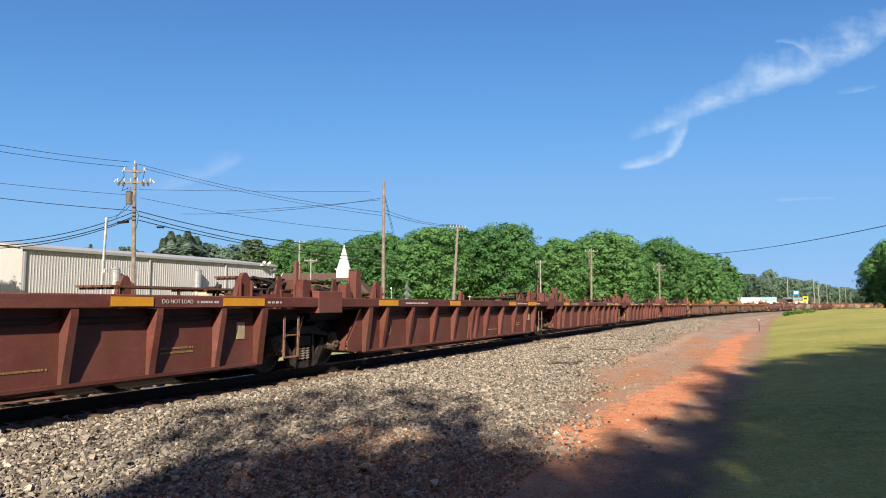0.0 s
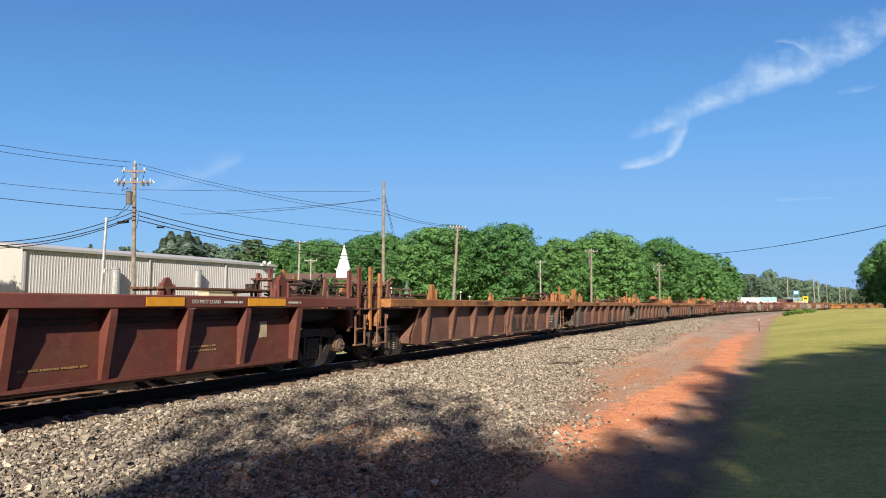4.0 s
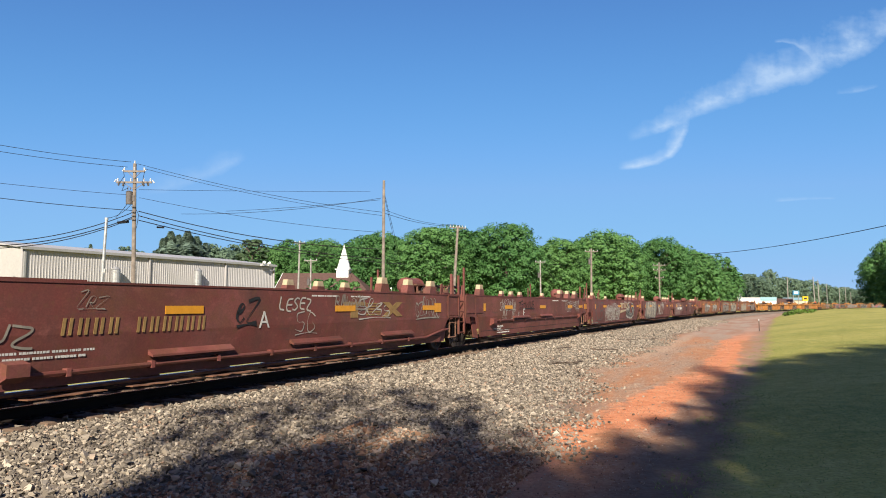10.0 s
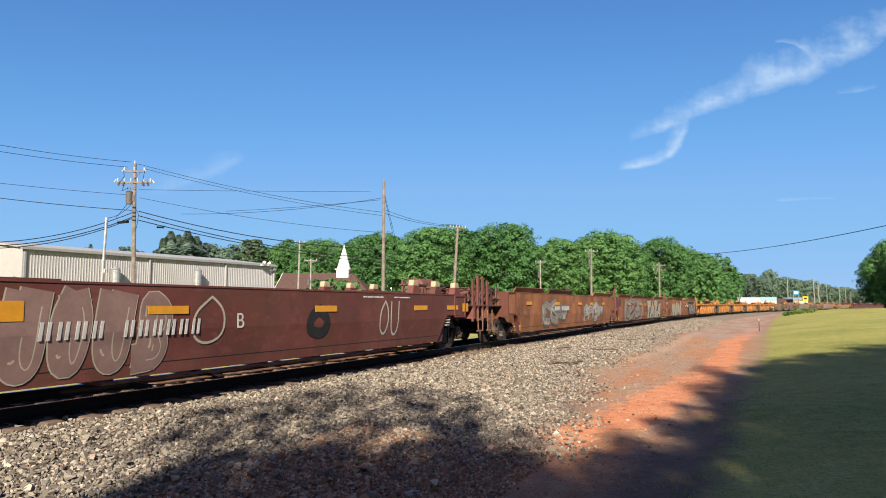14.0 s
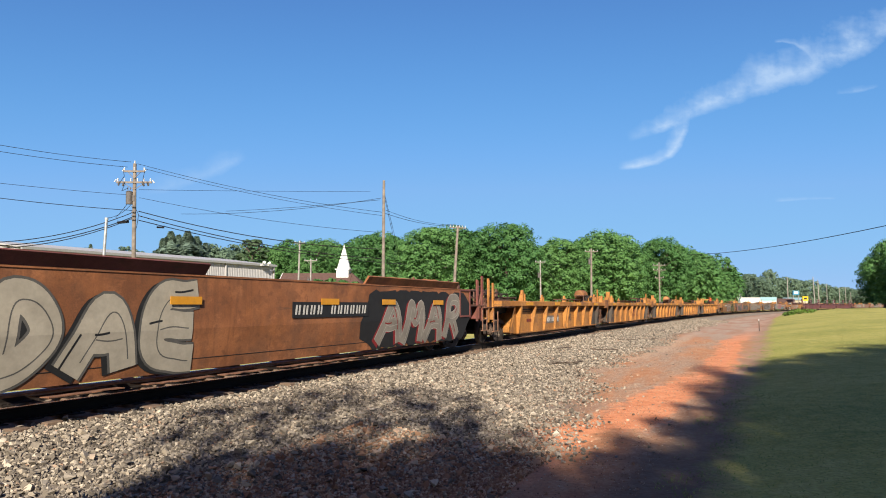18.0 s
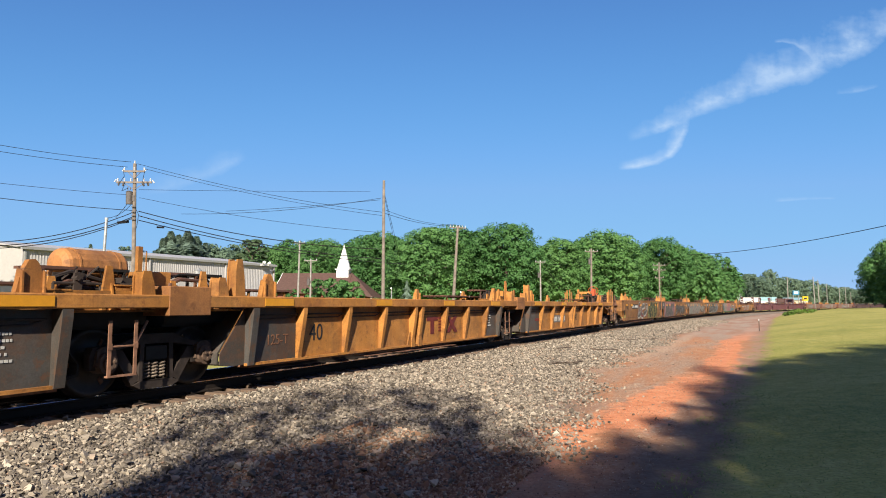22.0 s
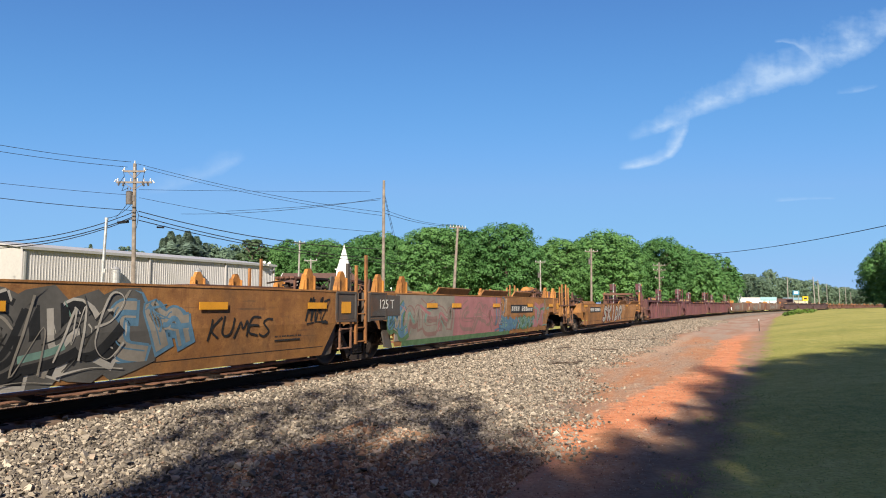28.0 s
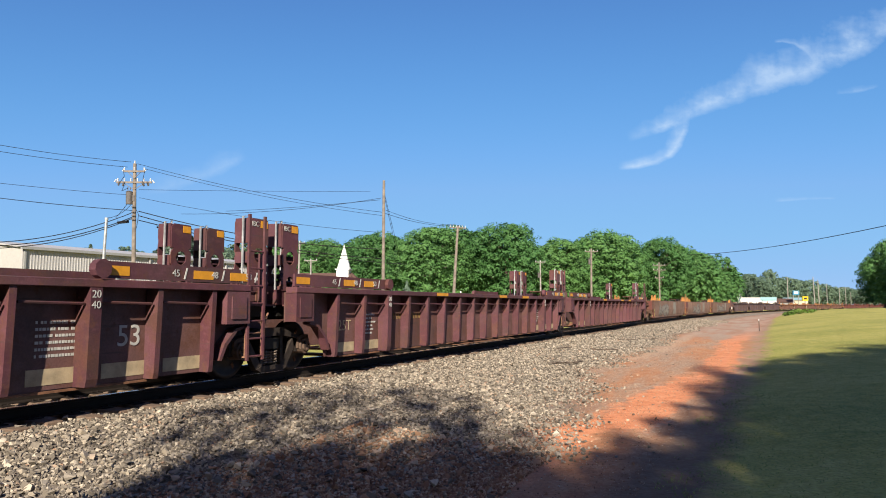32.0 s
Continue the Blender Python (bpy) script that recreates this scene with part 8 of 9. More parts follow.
def place_trees():
    kinds = [tree(1, 17, 7.2, 1.2, 58, 620, 0.20, LEAF, "tall broad-leaved tree in full green leaf"),
             tree(2, 16, 6.2, 1.0, 54, 560, 0.19, LEAF, "broad-leaved tree in full green leaf"),
             tree(3, 18, 6.4, 1.5, 56, 580, 0.20, LEAF, "tall leafy green tree"),
             tree(4, 13, 5.2, 0.6, 46, 500, 0.175, LEAF, "spreading leafy green tree"),
             tree(5, 15, 3.4, 0.6, 36, 330, 0.26, LEAF_PINE, "dark green pointed conifer", cone=True),
             tree(6, 16, 6.2, 2.0, 44, 105, 0.32, LEAF, "open-crowned leafy tree behind the lawn"),
             tree(7, 18, 1.75, 15.8, 15, 30, 0.21, LEAF, "slender tall tree with a small high crown", stem=0.005),
             tree(8, 15.8, 2.9, 0.5, 40, 260, 0.22, LEAF_DARK, "dark rounded evergreen tree"),
             tree(9, 16, 6.4, 1.0, 44, 300, 0.30, LEAF_HAZE_TINT, "leafy tree beyond the buildings, haze painted into its leaves"),
             tree(10, 16, 6.6, 1.0, 44, 170, 0.36, LEAF, "leafy tree at the back of the wood")]
    used = set()

    def put(k, x, y, scale, turn, sink=0.6, wide=1.0):
        m = Matrix.Translation((x, y, -sink)) @ Matrix.Rotation(radians(turn), 4, "Z") @ Matrix.Diagonal((scale * wide, scale * wide, scale, 1))
        if k not in used:
            used.add(k)
            ob = kinds[k]
        else:
            ob = copy_thing(kinds[k], Matrix())
        ob.matrix_basis = m
        return ob

    rng = random.Random(5)
    f = 1196.0

    def at(px, dist):
        return (px - 784) / f * dist, dist

    # main wood: column in view, distance, kind, height in metres
    rows = [(728, 128, 3, 13), (762, 122, 0, 16.0), (806, 135, 1, 17.5), (845, 140, 2, 17), (893, 130, 0, 17.7), (925, 150, 1, 16), (962, 150, 3, 14.5), (992, 142, 2, 16), (1030, 150, 1, 16.8), (1072, 150, 0, 18.3), (1105, 160, 2, 17.6),
            (1140, 168, 3, 16), (1172, 165, 0, 18.3), (1205, 175, 1, 17), (1238, 182, 2, 16.2), (1262, 205, 3, 13.0), (1284, 230, 2, 14.5),
            (700, 150, 2, 15), (672, 150, 1, 16), (645, 155, 3, 15.5), (622, 165, 0, 15), (585, 168, 1, 16), (556, 160, 2, 15.5), (520, 170, 3, 16), (492, 175, 1, 15.5), (465, 165, 0, 14.5), (415, 165, 3, 14.6), (400, 152, 1, 12.6), (384, 150, 1, 12.8), (368, 150, 2, 13.6),
            (224, 190, 3, 16.0), (212, 200, 1, 15.5), (196, 210, 2, 15.8),
            (1330, 300, 3, 15.5), (1322, 330, 1, 17), (1345, 290, 3, 13), (1375, 330, 1, 15), (1392, 340, 2, 16), (1410, 360, 0, 15.5), (1432, 380, 1, 16), (1455, 420, 2, 15), (1475, 450, 0, 14), (1498, 480, 1, 14.5), (1520, 500, 2, 14), (1540, 520, 3, 12)]
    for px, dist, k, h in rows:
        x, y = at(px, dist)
        # outer columns take the leaves with distance haze in their colour
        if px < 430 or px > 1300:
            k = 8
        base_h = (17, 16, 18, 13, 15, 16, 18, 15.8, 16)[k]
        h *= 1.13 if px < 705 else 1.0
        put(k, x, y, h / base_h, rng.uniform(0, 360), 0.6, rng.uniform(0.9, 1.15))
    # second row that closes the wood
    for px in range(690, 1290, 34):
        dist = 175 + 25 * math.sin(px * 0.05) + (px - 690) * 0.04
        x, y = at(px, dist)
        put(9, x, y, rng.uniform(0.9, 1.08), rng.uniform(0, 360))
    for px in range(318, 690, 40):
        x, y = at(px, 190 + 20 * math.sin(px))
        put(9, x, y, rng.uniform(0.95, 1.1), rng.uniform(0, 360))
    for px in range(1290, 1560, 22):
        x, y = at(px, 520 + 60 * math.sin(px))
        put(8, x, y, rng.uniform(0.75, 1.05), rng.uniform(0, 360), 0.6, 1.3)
    # conifers
    for px, dist, h in ((158, 165, 16.6), (150, 170, 16.2), (166, 172, 16.0), (287, 140, 15.6), (300, 138, 16.8), (314, 143, 16.6), (330, 139, 17.0), (346, 142, 16.2), (362, 146, 15.2), (720, 100, 5.5)):
        x, y = at(px, dist)
        put(4, x, y, h / 15, rng.uniform(0, 360), 0.6, 2.1 if 280 < px < 370 else 1.3)
    x, y = at(1361, 300)
    put(8, x, y, 17.6 / 16, 10, 0.6, 0.62)
    x, y = at(447, 128)
    put(7, x, y, 15.6 / 15.8, 40, 0.6, 1.15)
    # tree beside the lawn
    for px, dist, k, h in ((1562, 128, 1, 11.5), (1590, 118, 0, 13), (1625, 110, 2, 13)):
        x, y = at(px, dist)
        put(k, x, y, h / (17, 16, 18)[k], rng.uniform(0, 360), 0.2)
    # trees behind the viewer that shade the near ground
    for x, y, k, h, w in SHADE_TREES:
        hh = h / (17, 16, 18, 13, 15, 16, 18, 15.8, 16, 16)[k]
        put(k, x, y, hh, rng.uniform(0, 360), 0.0, w / hh)


# x, y, kind, height, width
SHADE_TREES = [(-4.5, -20, 6, 17.6, 0.44), (-3.6, -20, 6, 18.8, 0.38), (-2.3, -20, 6, 18.9, 0.43), (-1.5, -20.3, 6, 18.6, 0.43), (-3.9, -20.5, 5, 15.9, 0.2), (-3.0, -20.5, 5, 16.9, 0.34), (-1.6, -20, 5, 16.5, 0.26), (0.2, -20.5, 5, 15.9, 0.34),
               (1.7, -20, 5, 17.0, 0.3), (3.1, -20.4, 5, 18.8, 0.3), (4.5, -20, 2, 20.5, 0.32), (5.9, -20, 0, 22.2, 0.3), (7.6, -20, 2, 23.2, 0.36), (9.6, -20, 0, 24.0, 0.36), (12.0, -20, 1, 25.0, 0.45),
               (14.5, -20, 2, 25.6, 0.5), (18.0, -20, 1, 26.2, 0.6), (22.0, -20, 0, 26.8, 0.75), (27.0, -19, 2, 26.2, 0.9), (34.0, -18, 0, 27.0, 1.0), (42.0, -16, 1, 28.0, 1.0), (1.0, -20.6, 5, 16.3, 0.3), (2.4, -20.6, 5, 17.7, 0.3), (3.8, -20.6, 5, 19.7, 0.3), (5.2, -20.6, 5, 21.2, 0.3), (6.7, -20.6, 5, 22.8, 0.3), (8.6, -20.6, 5, 23.7, 0.34), (10.8, -20.6, 5, 24.6, 0.4),
               (-2.75, -20.3, 9, 15.5, 0.15), (-2.0, -20.2, 9, 15.8, 0.13), (-34.4, 43.5, 3, 7.9, 0.55), (-1.6, -27, 0, 18.8, 0.30), (1.4, -27, 9, 20.2, 0.28), (0.4, -27, 9, 19.9, 0.2), (4.0, -27, 0, 22.5, 0.34), (6.8, -27, 2, 25.0, 0.4), (10.0, -27, 0, 26.5, 0.45), (14.0, -27, 2, 27.5, 0.55), (19.0, -27, 0, 28.5, 0.7)]
SHADE_TREES += [(-1.3, -27, 9, 20.5, 0.16), (-2.1, -27, 9, 20.3, 0.2), (-2.9, -27, 9, 20.1, 0.2), (-3.7, -27, 9, 19.9, 0.2), (-4.5, -27, 9, 19.4, 0.18), (-0.6, -27, 9, 20.0, 0.2), (-1.7, -27.5, 9, 21.0, 0.16), (-1.1, -27.5, 9, 20.4, 0.16)]
# the wood that closes the view behind the camera
SHADE_TREES += [(-84 + 9.5 * k, -50 - 7 * (k % 2), 9, 23 + 2 * math.sin(k * 1.7), 1.25) for k in range(18)]
place_trees()


# ---- poles and lines ----
def insulator(bm, p, h=0.16, mi=1):
    tube(bm, p, (p[0], p[1], p[2] + h), 0.035, 8, 0.05, mi)
    tube(bm, (p[0], p[1], p[2] + h), (p[0], p[1], p[2] + h + 0.06), 0.06, 8, 0.02, mi)


def utility_pole(x, y, h, arms, lean=0.0, r=0.16, material=POLE_WOOD, turn=0.0, transformer=None, label="weathered wooden utility pole"):
    p = thing("utility_pole", label, "utility pole", "poles along the road", m=pose(x, y, -0.6, 0, lean, turn))
    bm = bmesh.new()
    tube(bm, (0, 0, -0.5), (0, 0, h + 0.6), r, 12, r * 0.68)
    part("shaft", bm, material, p)
    for z, half, n in arms:
        bm = bmesh.new()
        box(bm, -half, half, -0.16, -0.06, z - 0.06 + 0.6, z + 0.06 + 0.6)
        tube(bm, (-half * 0.6, -0.11, z + 0.56), (0, -0.13, z + 0.1), 0.022, 5)
        tube(bm, (half * 0.6, -0.11, z + 0.56), (0, -0.13, z + 0.1), 0.022, 5)
        arm = part("crossarm", bm, material, p)
        for i in range(n):
            bm = bmesh.new()
            px = -half * 0.92 + 2 * half * 0.92 * i / max(1, n - 1)
            insulator(bm, (px, -0.11, z + 0.66), mi=0)
            part("insulator", bm, PORCELAIN, arm)
    if transformer:
        bm = bmesh.new()
        tube(bm, (-0.30, -0.1, transformer + 0.1), (-0.30, -0.1, transformer + 0.92), 0.21, 14)
        tube(bm, (-0.30, -0.1, transformer + 0.92), (-0.30, -0.1, transformer + 1.0), 0.23, 14, 0.10)
        for dx in (-0.08, 0.08):
            tube(bm, (-0.32 + dx, -0.1, transformer + 1.05), (-0.32 + dx, -0.1, transformer + 1.25), 0.03, 6)
        box(bm, -0.2, 0.05, -0.14, -0.04, transformer + 0.3, transformer + 0.7)
        part("transformer", bm, TRANSFORMER, p, "round pole transformer")
    return p


def pole_fittings(p):
    """Top pin, wing brackets, lightning arresters, droppers and cable hardware of the nearest pole."""
    for x, y, z, tilt in ((0.0, 0.0, 11.40, 0), (-1.25, -0.12, 10.14, 40), (1.28, -0.12, 10.08, -35), (0.72, -0.1, 10.90, -30), (-0.74, -0.1, 10.88, 30)):
        bm = bmesh.new()
        insulator(bm, (0, 0, 0), 0.15, 0)
        tube(bm, (0, 0, -0.02), (0, 0, 0.04), 0.05, 8)
        part("insulator", bm, PORCELAIN, p, "", pose(x, y, z, 0, tilt, 0))
    for x, z in ((-0.9, 10.02), (-0.62, 9.98), (0.55, 9.98), (0.85, 10.0)):
        bm = bmesh.new()
        tube(bm, (0, 0, 0), (0, 0, -0.30), 0.05, 8)
        for k in range(4):
            tube(bm, (0, 0, -0.05 - 0.06 * k), (0, 0, -0.08 - 0.06 * k), 0.075, 8)
        part("arrester", bm, TRANSFORMER, p, "stubby ribbed arrester", pose(x, -0.16, z + 0.14, 0, 18 if x < 0 else -18, 0))
    for a, b, c in (((-0.72, -0.12, 11.0), (-0.6, -0.2, 10.5), (-0.88, -0.16, 10.1)), ((0.70, -0.12, 11.0), (0.62, -0.2, 10.5), (0.55, -0.16, 10.1)), ((-0.6, -0.16, 9.9), (-0.75, -0.22, 9.5), (-0.36, -0.12, 9.72)), ((0.14, -0.16, 8.3), (0.34, -0.2, 7.9), (0.2, -0.16, 7.0)), ((-0.3, -0.16, 8.8), (-0.62, -0.2, 8.3), (-1.1, -0.2, 7.7))):
        bm = bmesh.new()
        path_tube(bm, [a, tuple(0.5 * (u + w) + 0.0 for u, w in zip(a, b)), b, c], 0.018, 5)
        part("dropper", bm, WIRE, p, "slack dark dropper wire")
    for z in (8.45, 8.1, 7.85, 7.6):
        bm = bmesh.new()
        tube(bm, (0, -0.16, z), (0, -0.24, z), 0.05, 8)
        box(bm, -0.12, 0.12, -0.2, -0.14, z - 0.05, z + 0.05)
        part("cable_clamp", bm, TRANSFORMER, p)


main_pole = utility_pole(-20.53, 45, 10.80, [(10.25, 0.68, 3), (9.50, 1.13, 6)], lean=-1.3, transformer=8.53, turn=8)
pole_fittings(main_pole)
utility_pole(-4.6, 52, 10.95, [], lean=0.0, r=0.15, label="bare wooden utility pole with guy wires")
utility_pole(1.05, 78, 10.45, [(10.25, 0.95, 6)], lean=3.5, r=0.2)
utility_pole(23.4, 107, 10.2, [(9.75, 1.05, 4)], r=0.2, lean=0.8, transformer=8.2)
utility_pole(17.3, 120, 9.2, [(8.9, 0.9, 3)], r=0.17, material=GREY_POLE, transformer=6.6)
utility_pole(44.8, 140, 10.1, [(9.5, 1.3, 4), (8.5, 1.3, 4), (6.9, 0.9, 2)], r=0.2)
utility_pole(77.6, 200, 10.8, [(10.2, 2.2, 3)], r=0.22)
utility_pole(-20.4, 95, 10.35, [(10.0, 0.7, 3)], r=0.16, material=GREY_POLE, lean=1.0)
utility_pole(-18.6, 95, 7.6, [(7.5, 0.9, 3)], r=0.15, material=GREY_POLE, transformer=4.6)
for px, dist, h in ((1362, 300, 14.0), (1393, 300, 14), (1440, 310, 14.5), (1448, 330, 14), (1462, 330, 12), (1484, 350, 11), (1495, 360, 11), (1504, 400, 9)):
    utility_pole((px - 784) / 1196 * dist, dist, h * 0.97, [(h * 0.93, 2.2, 2)] if px in (1362, 1495) else [], r=0.26 if px < 1460 else 0.18, material=GREY_POLE, lean=-1.5 if px in (1440, 1448) else 0.0, label="distant grey utility pole")

lamp = thing("street_lamp", "slim grey metal service pole beside the warehouse", "lamp post", m=pose(-22.3, 44, -0.6, 0, 1.8, 0))
bm = bmesh.new()
tube(bm, (0, 0, -0.4), (0, 0, 7.5), 0.12, 10, 0.09)
part("shaft", bm, PALE_METAL, lamp)
bm = bmesh.new()
tube(bm, (0, 0, 7.45), (0, 0, 7.6), 0.12, 10)
box(bm, 0.08, 0.2, -0.06, 0.06, 4.0, 4.25)
part("cap", bm, PALE_METAL, lamp)
for px, dist, h in ((815, 62, 3.0), (831, 62, 2.6), (693, 60, 3.3)):
    post = thing("lamp_post", "short pale metal post", "post", "posts by the road", m=pose((px - 784) / 1196 * dist, dist, -0.62))
    bm = bmesh.new()
    tube(bm, (0, 0, -0.2), (0, 0, h), 0.05, 8)
    part("shaft", bm, PALE_METAL, post)
    bm = bmesh.new()
    tube(bm, (0, 0, h), (0.0, -0.25, h + 0.08), 0.05, 8, 0.07)
    part("head", bm, PALE_METAL, post)


def cable(name, p, q, sag, r, label, n=14):
    bm = bmesh.new()
    p, q = Vector(p), Vector(q)
    pts = []
    for i in range(n + 1):
        t = i / n
        c = p.lerp(q, t)
        pts.append((c.x, c.y, c.z - sag * 4 * t * (1 - t)))
    path_tube(bm, pts, r, 5)
    tagged(new(name, mesh_of(bm, name, WIRE)), label, "cable", "overhead lines")


def through_view(px, py, dist):
    """A place at that distance ahead on the sight line named by its column and row."""
    t = radians(TILT)
    u, v = (px - 784) / 1196, (441 - py) / 1196
    yy, zz = math.cos(t) - v * math.sin(t), math.sin(t) + v * math.cos(t)
    return (u / yy * dist, dist, EYE[2] + zz / yy * dist)


for (a, b, da, db, sag, r) in (
        ((-40, 250), (232, 287), 40, 45, 0.12, 0.012), ((-40, 262), (226, 296), 40, 45, 0.10, 0.012), ((-40, 320), (240, 346), 40, 45, 0.06, 0.010), ((-40, 346), (238, 373), 40, 45, 0.08, 0.016),
        ((-40, 430), (236, 376), 40, 45, 0.5, 0.020), ((-40, 436), (236, 384), 40, 45, 0.5, 0.022), ((-40, 440), (236, 386), 40, 45, 0.55, 0.020),
        ((243, 290), (678, 376), 45, 52, 0.35, 0.011), ((256, 299), (678, 382), 45, 52, 0.3, 0.010), ((246, 336), (655, 339), 45, 70, 0.05, 0.010), ((246, 350), (678, 412), 45, 52, 0.3, 0.010),
        ((245, 374), (678, 441), 45, 52, 0.55, 0.022), ((245, 382), (678, 458), 45, 52, 0.5, 0.022), ((245, 390), (720, 468), 45, 58, 0.5, 0.022),
        ((320, 379), (674, 351), 55, 52, 0.35, 0.012), ((400, 374), (672, 354), 60, 52, 0.1, 0.012), ((682, 378), (806, 399), 52, 78, 0.35, 0.014), ((682, 372), (806, 397), 52, 78, 0.4, 0.012),
        ((681, 345), (712, 470), 52, 60, 0.1, 0.012), ((681, 350), (704, 452), 52, 60, 0.1, 0.012), ((1216, 451), (1640, 384), 140, 60, 0.8, 0.03), ((190, 386), (236, 358), 44, 45, 0.25, 0.012),
        ((960, 468), (1040, 462), 120, 107, 0.3, 0.014), ((860, 486), (956, 484), 110, 120, 0.2, 0.012), ((962, 470), (985, 500), 120, 118, 0.0, 0.012)):
    cable("overhead_line", through_view(*a, da), through_view(*b, db), sag, r * 1.35, "thin dark overhead cable in the sky")
for px, py, dist, half in ((218, 394, 45, 0.36), (284, 402, 46, 0.24)):
    bm = bmesh.new()
    c = Vector(through_view(px, py, dist))
    tube(bm, c - Vector((half, 0, 0.05 * half)), c + Vector((half, 0, (0.14 if px < 240 else -0.18) * half)), 0.09 if half > 0.3 else 0.06, 10)
    for dx in (-half, half):
        tube(bm, c + Vector((dx, 0, 0)), c + Vector((dx, 0, 0.16)), 0.012, 5)
    tagged(new("splice_case", mesh_of(bm, "splice_case", WIRE)), "black cable splice case hung on the lines", "splice case")


# ---- warehouse ----
def warehouse():
    w = thing("warehouse", "long pale metal-clad warehouse with grey trim", "building")
    a, b = Vector((-31.8, 51.0, 0)), Vector((-18.8, 75.0, 0))
    ux = (b - a).normalized()
    L = (b - a).length
    m = Matrix.Translation((a.x, a.y, -0.62)) @ Matrix.Rotation(math.atan2(ux.y, ux.x), 4, "Z")
    w.matrix_basis = m
    h = 6.25
    # corrugated long side: y = 0, depth runs to +y
    bm = bmesh.new()
    n = int(L / 0.235)
    prof = []
    for i in range(n):
        x = i * L / n
        s = L / n
        prof += [(x, 0.0), (x + s * 0.55, 0.0), (x + s * 0.68, -0.026), (x + s * 0.87, -0.026)]
    prof.append((L, 0.0))
    lo, hi = [bm.verts.new((x, y, 0)) for x, y in prof], [bm.verts.new((x, y, h)) for x, y in prof]
    for i in range(len(prof) - 1):
        bm.faces.new((lo[i], lo[i + 1], hi[i + 1], hi[i]))
    box(bm, 0, L, 0.02, 0.2, 0, h)
    part("side_wall", bm, CLADDING, w, "ribbed metal wall panels")
    bm = bmesh.new()
    prism(bm, [(0.2, 0), (16, 0), (16, h), (8, h + 0.9), (0.2, h)], 0.0, 0.2, "x")
    part("end_wall", bm, WHITE_WALL, w, "plain cream gable wall")
    bm = bmesh.new()
    prism(bm, [(0.2, 0), (16, 0), (16, h), (8, h + 0.9), (0.2, h)], L - 0.2, L, "x")
    box(bm, 0.2, L - 0.2, 15.8, 16, 0, h)
    part("rear_wall", bm, CLADDING, w)
    bm = bmesh.new()
    prism(bm, [(-0.25, h - 0.02), (8, h + 0.93), (16.2, h - 0.02), (16.2, h + 0.1), (8, h + 1.06), (-0.25, h + 0.1)], -0.2, L + 0.2, "x")
    part("roof", bm, CLADDING, w, "low-pitched metal roof")
    bm = bmesh.new()
    box(bm, -0.22, L + 0.22, -0.30, -0.06, h - 0.12, h + 0.09)
    part("eaves_gutter", bm, TRIM_GREY, w, "grey metal eaves gutter")
    for x in (0.12, 0.39 * L + 0.5, 0.74 * L, L - 0.08):
        bm = bmesh.new()
        box(bm, x - 0.07, x + 0.07, -0.16, -0.05, 0, h - 0.12)
        part("downpipe", bm, TRIM_GREY if x < 1 else CLADDING, w)
    for x, z0, z1 in ((0.275 * L, 0, 4.9), (0.595 * L, 2.3, 5.2)):
        bm = bmesh.new()
        tube(bm, (x, -0.5, z0), (x, -0.5, z1), 0.36, 14)
        for k in range(5):
            zz = z0 + (z1 - z0) * (0.2 + 0.19 * k)
            tube(bm, (x, -0.5, zz), (x, -0.5, zz + 0.06), 0.39, 14)
        tube(bm, (x, -0.5, z1), (x, -0.5, z1 + 0.25), 0.40, 14, 0.15)
        part("vent_stack", bm, PALE_METAL, w, "round galvanised vent stack")
    bm = bmesh.new()
    x0, x1 = 0.59 * L, 0.735 * L
    box(bm, x0, x1, -2.2, 0, 0, 3.2)
    box(bm, x0 - 0.12, x1 + 0.12, -2.35, 0, 3.2, 3.4)
    part("lean_to", bm, BEIGE_BOX, w, "beige lean-to with a flat roof")
    for x in (0.775 * L, 0.47 * L):
        bm = bmesh.new()
        box(bm, x - 0.35, x + 0.35, -0.7, -0.07, 0, 1.75)
        box(bm, x - 0.25, x + 0.25, -0.6, -0.1, 1.75, 1.9)
        part("meter_box", bm, TRIM_GREY, w)
    bm = bmesh.new()
    for dx in (-0.35, 0.35):
        tube(bm, (0.93 * L + dx, -0.6, h + 0.1), (0.93 * L + dx * 1.4, -0.85, h + 0.25), 0.12, 10, 0.16)
    box(bm, 0.93 * L - 0.5, 0.93 * L + 0.5, -0.6, -0.3, h - 0.1, h)
    part("flood_light", bm, WHITE_PAINT, w, "pair of white floodlights")
    # parked trailer by the wall, half seen
    t = thing("utility_trailer", "white box trailer parked beside the warehouse", "trailer", m=m @ Matrix.Translation((0.88 * L, -3.2, 0)))
    bm = bmesh.new()
    box(bm, -2.2, 2.2, -1.1, 1.1, 0.5, 1.55)
    box(bm, -1.7, 2.0, -1.0, 1.0, 1.55, 2.15)
    bevel(bm, 0.08)
    part("body", bm, WHITE_PAINT, t)
    bm = bmesh.new()
    box(bm, -1.4, -0.2, -1.03, 1.03, 1.62, 2.0)
    box(bm, 0.1, 1.7, -1.03, 1.03, 1.62, 2.0)
    part("window", bm, DARK_GLASS, t)
    for x in (-1.4, 1.4):
        for y in (-1.0, 1.0):
            bm = bmesh.new()
            tube(bm, (x, y - 0.1, 0.36), (x, y + 0.1, 0.36), 0.36, 16)
            part("wheel", bm, BLACK_STEEL, t)


warehouse()


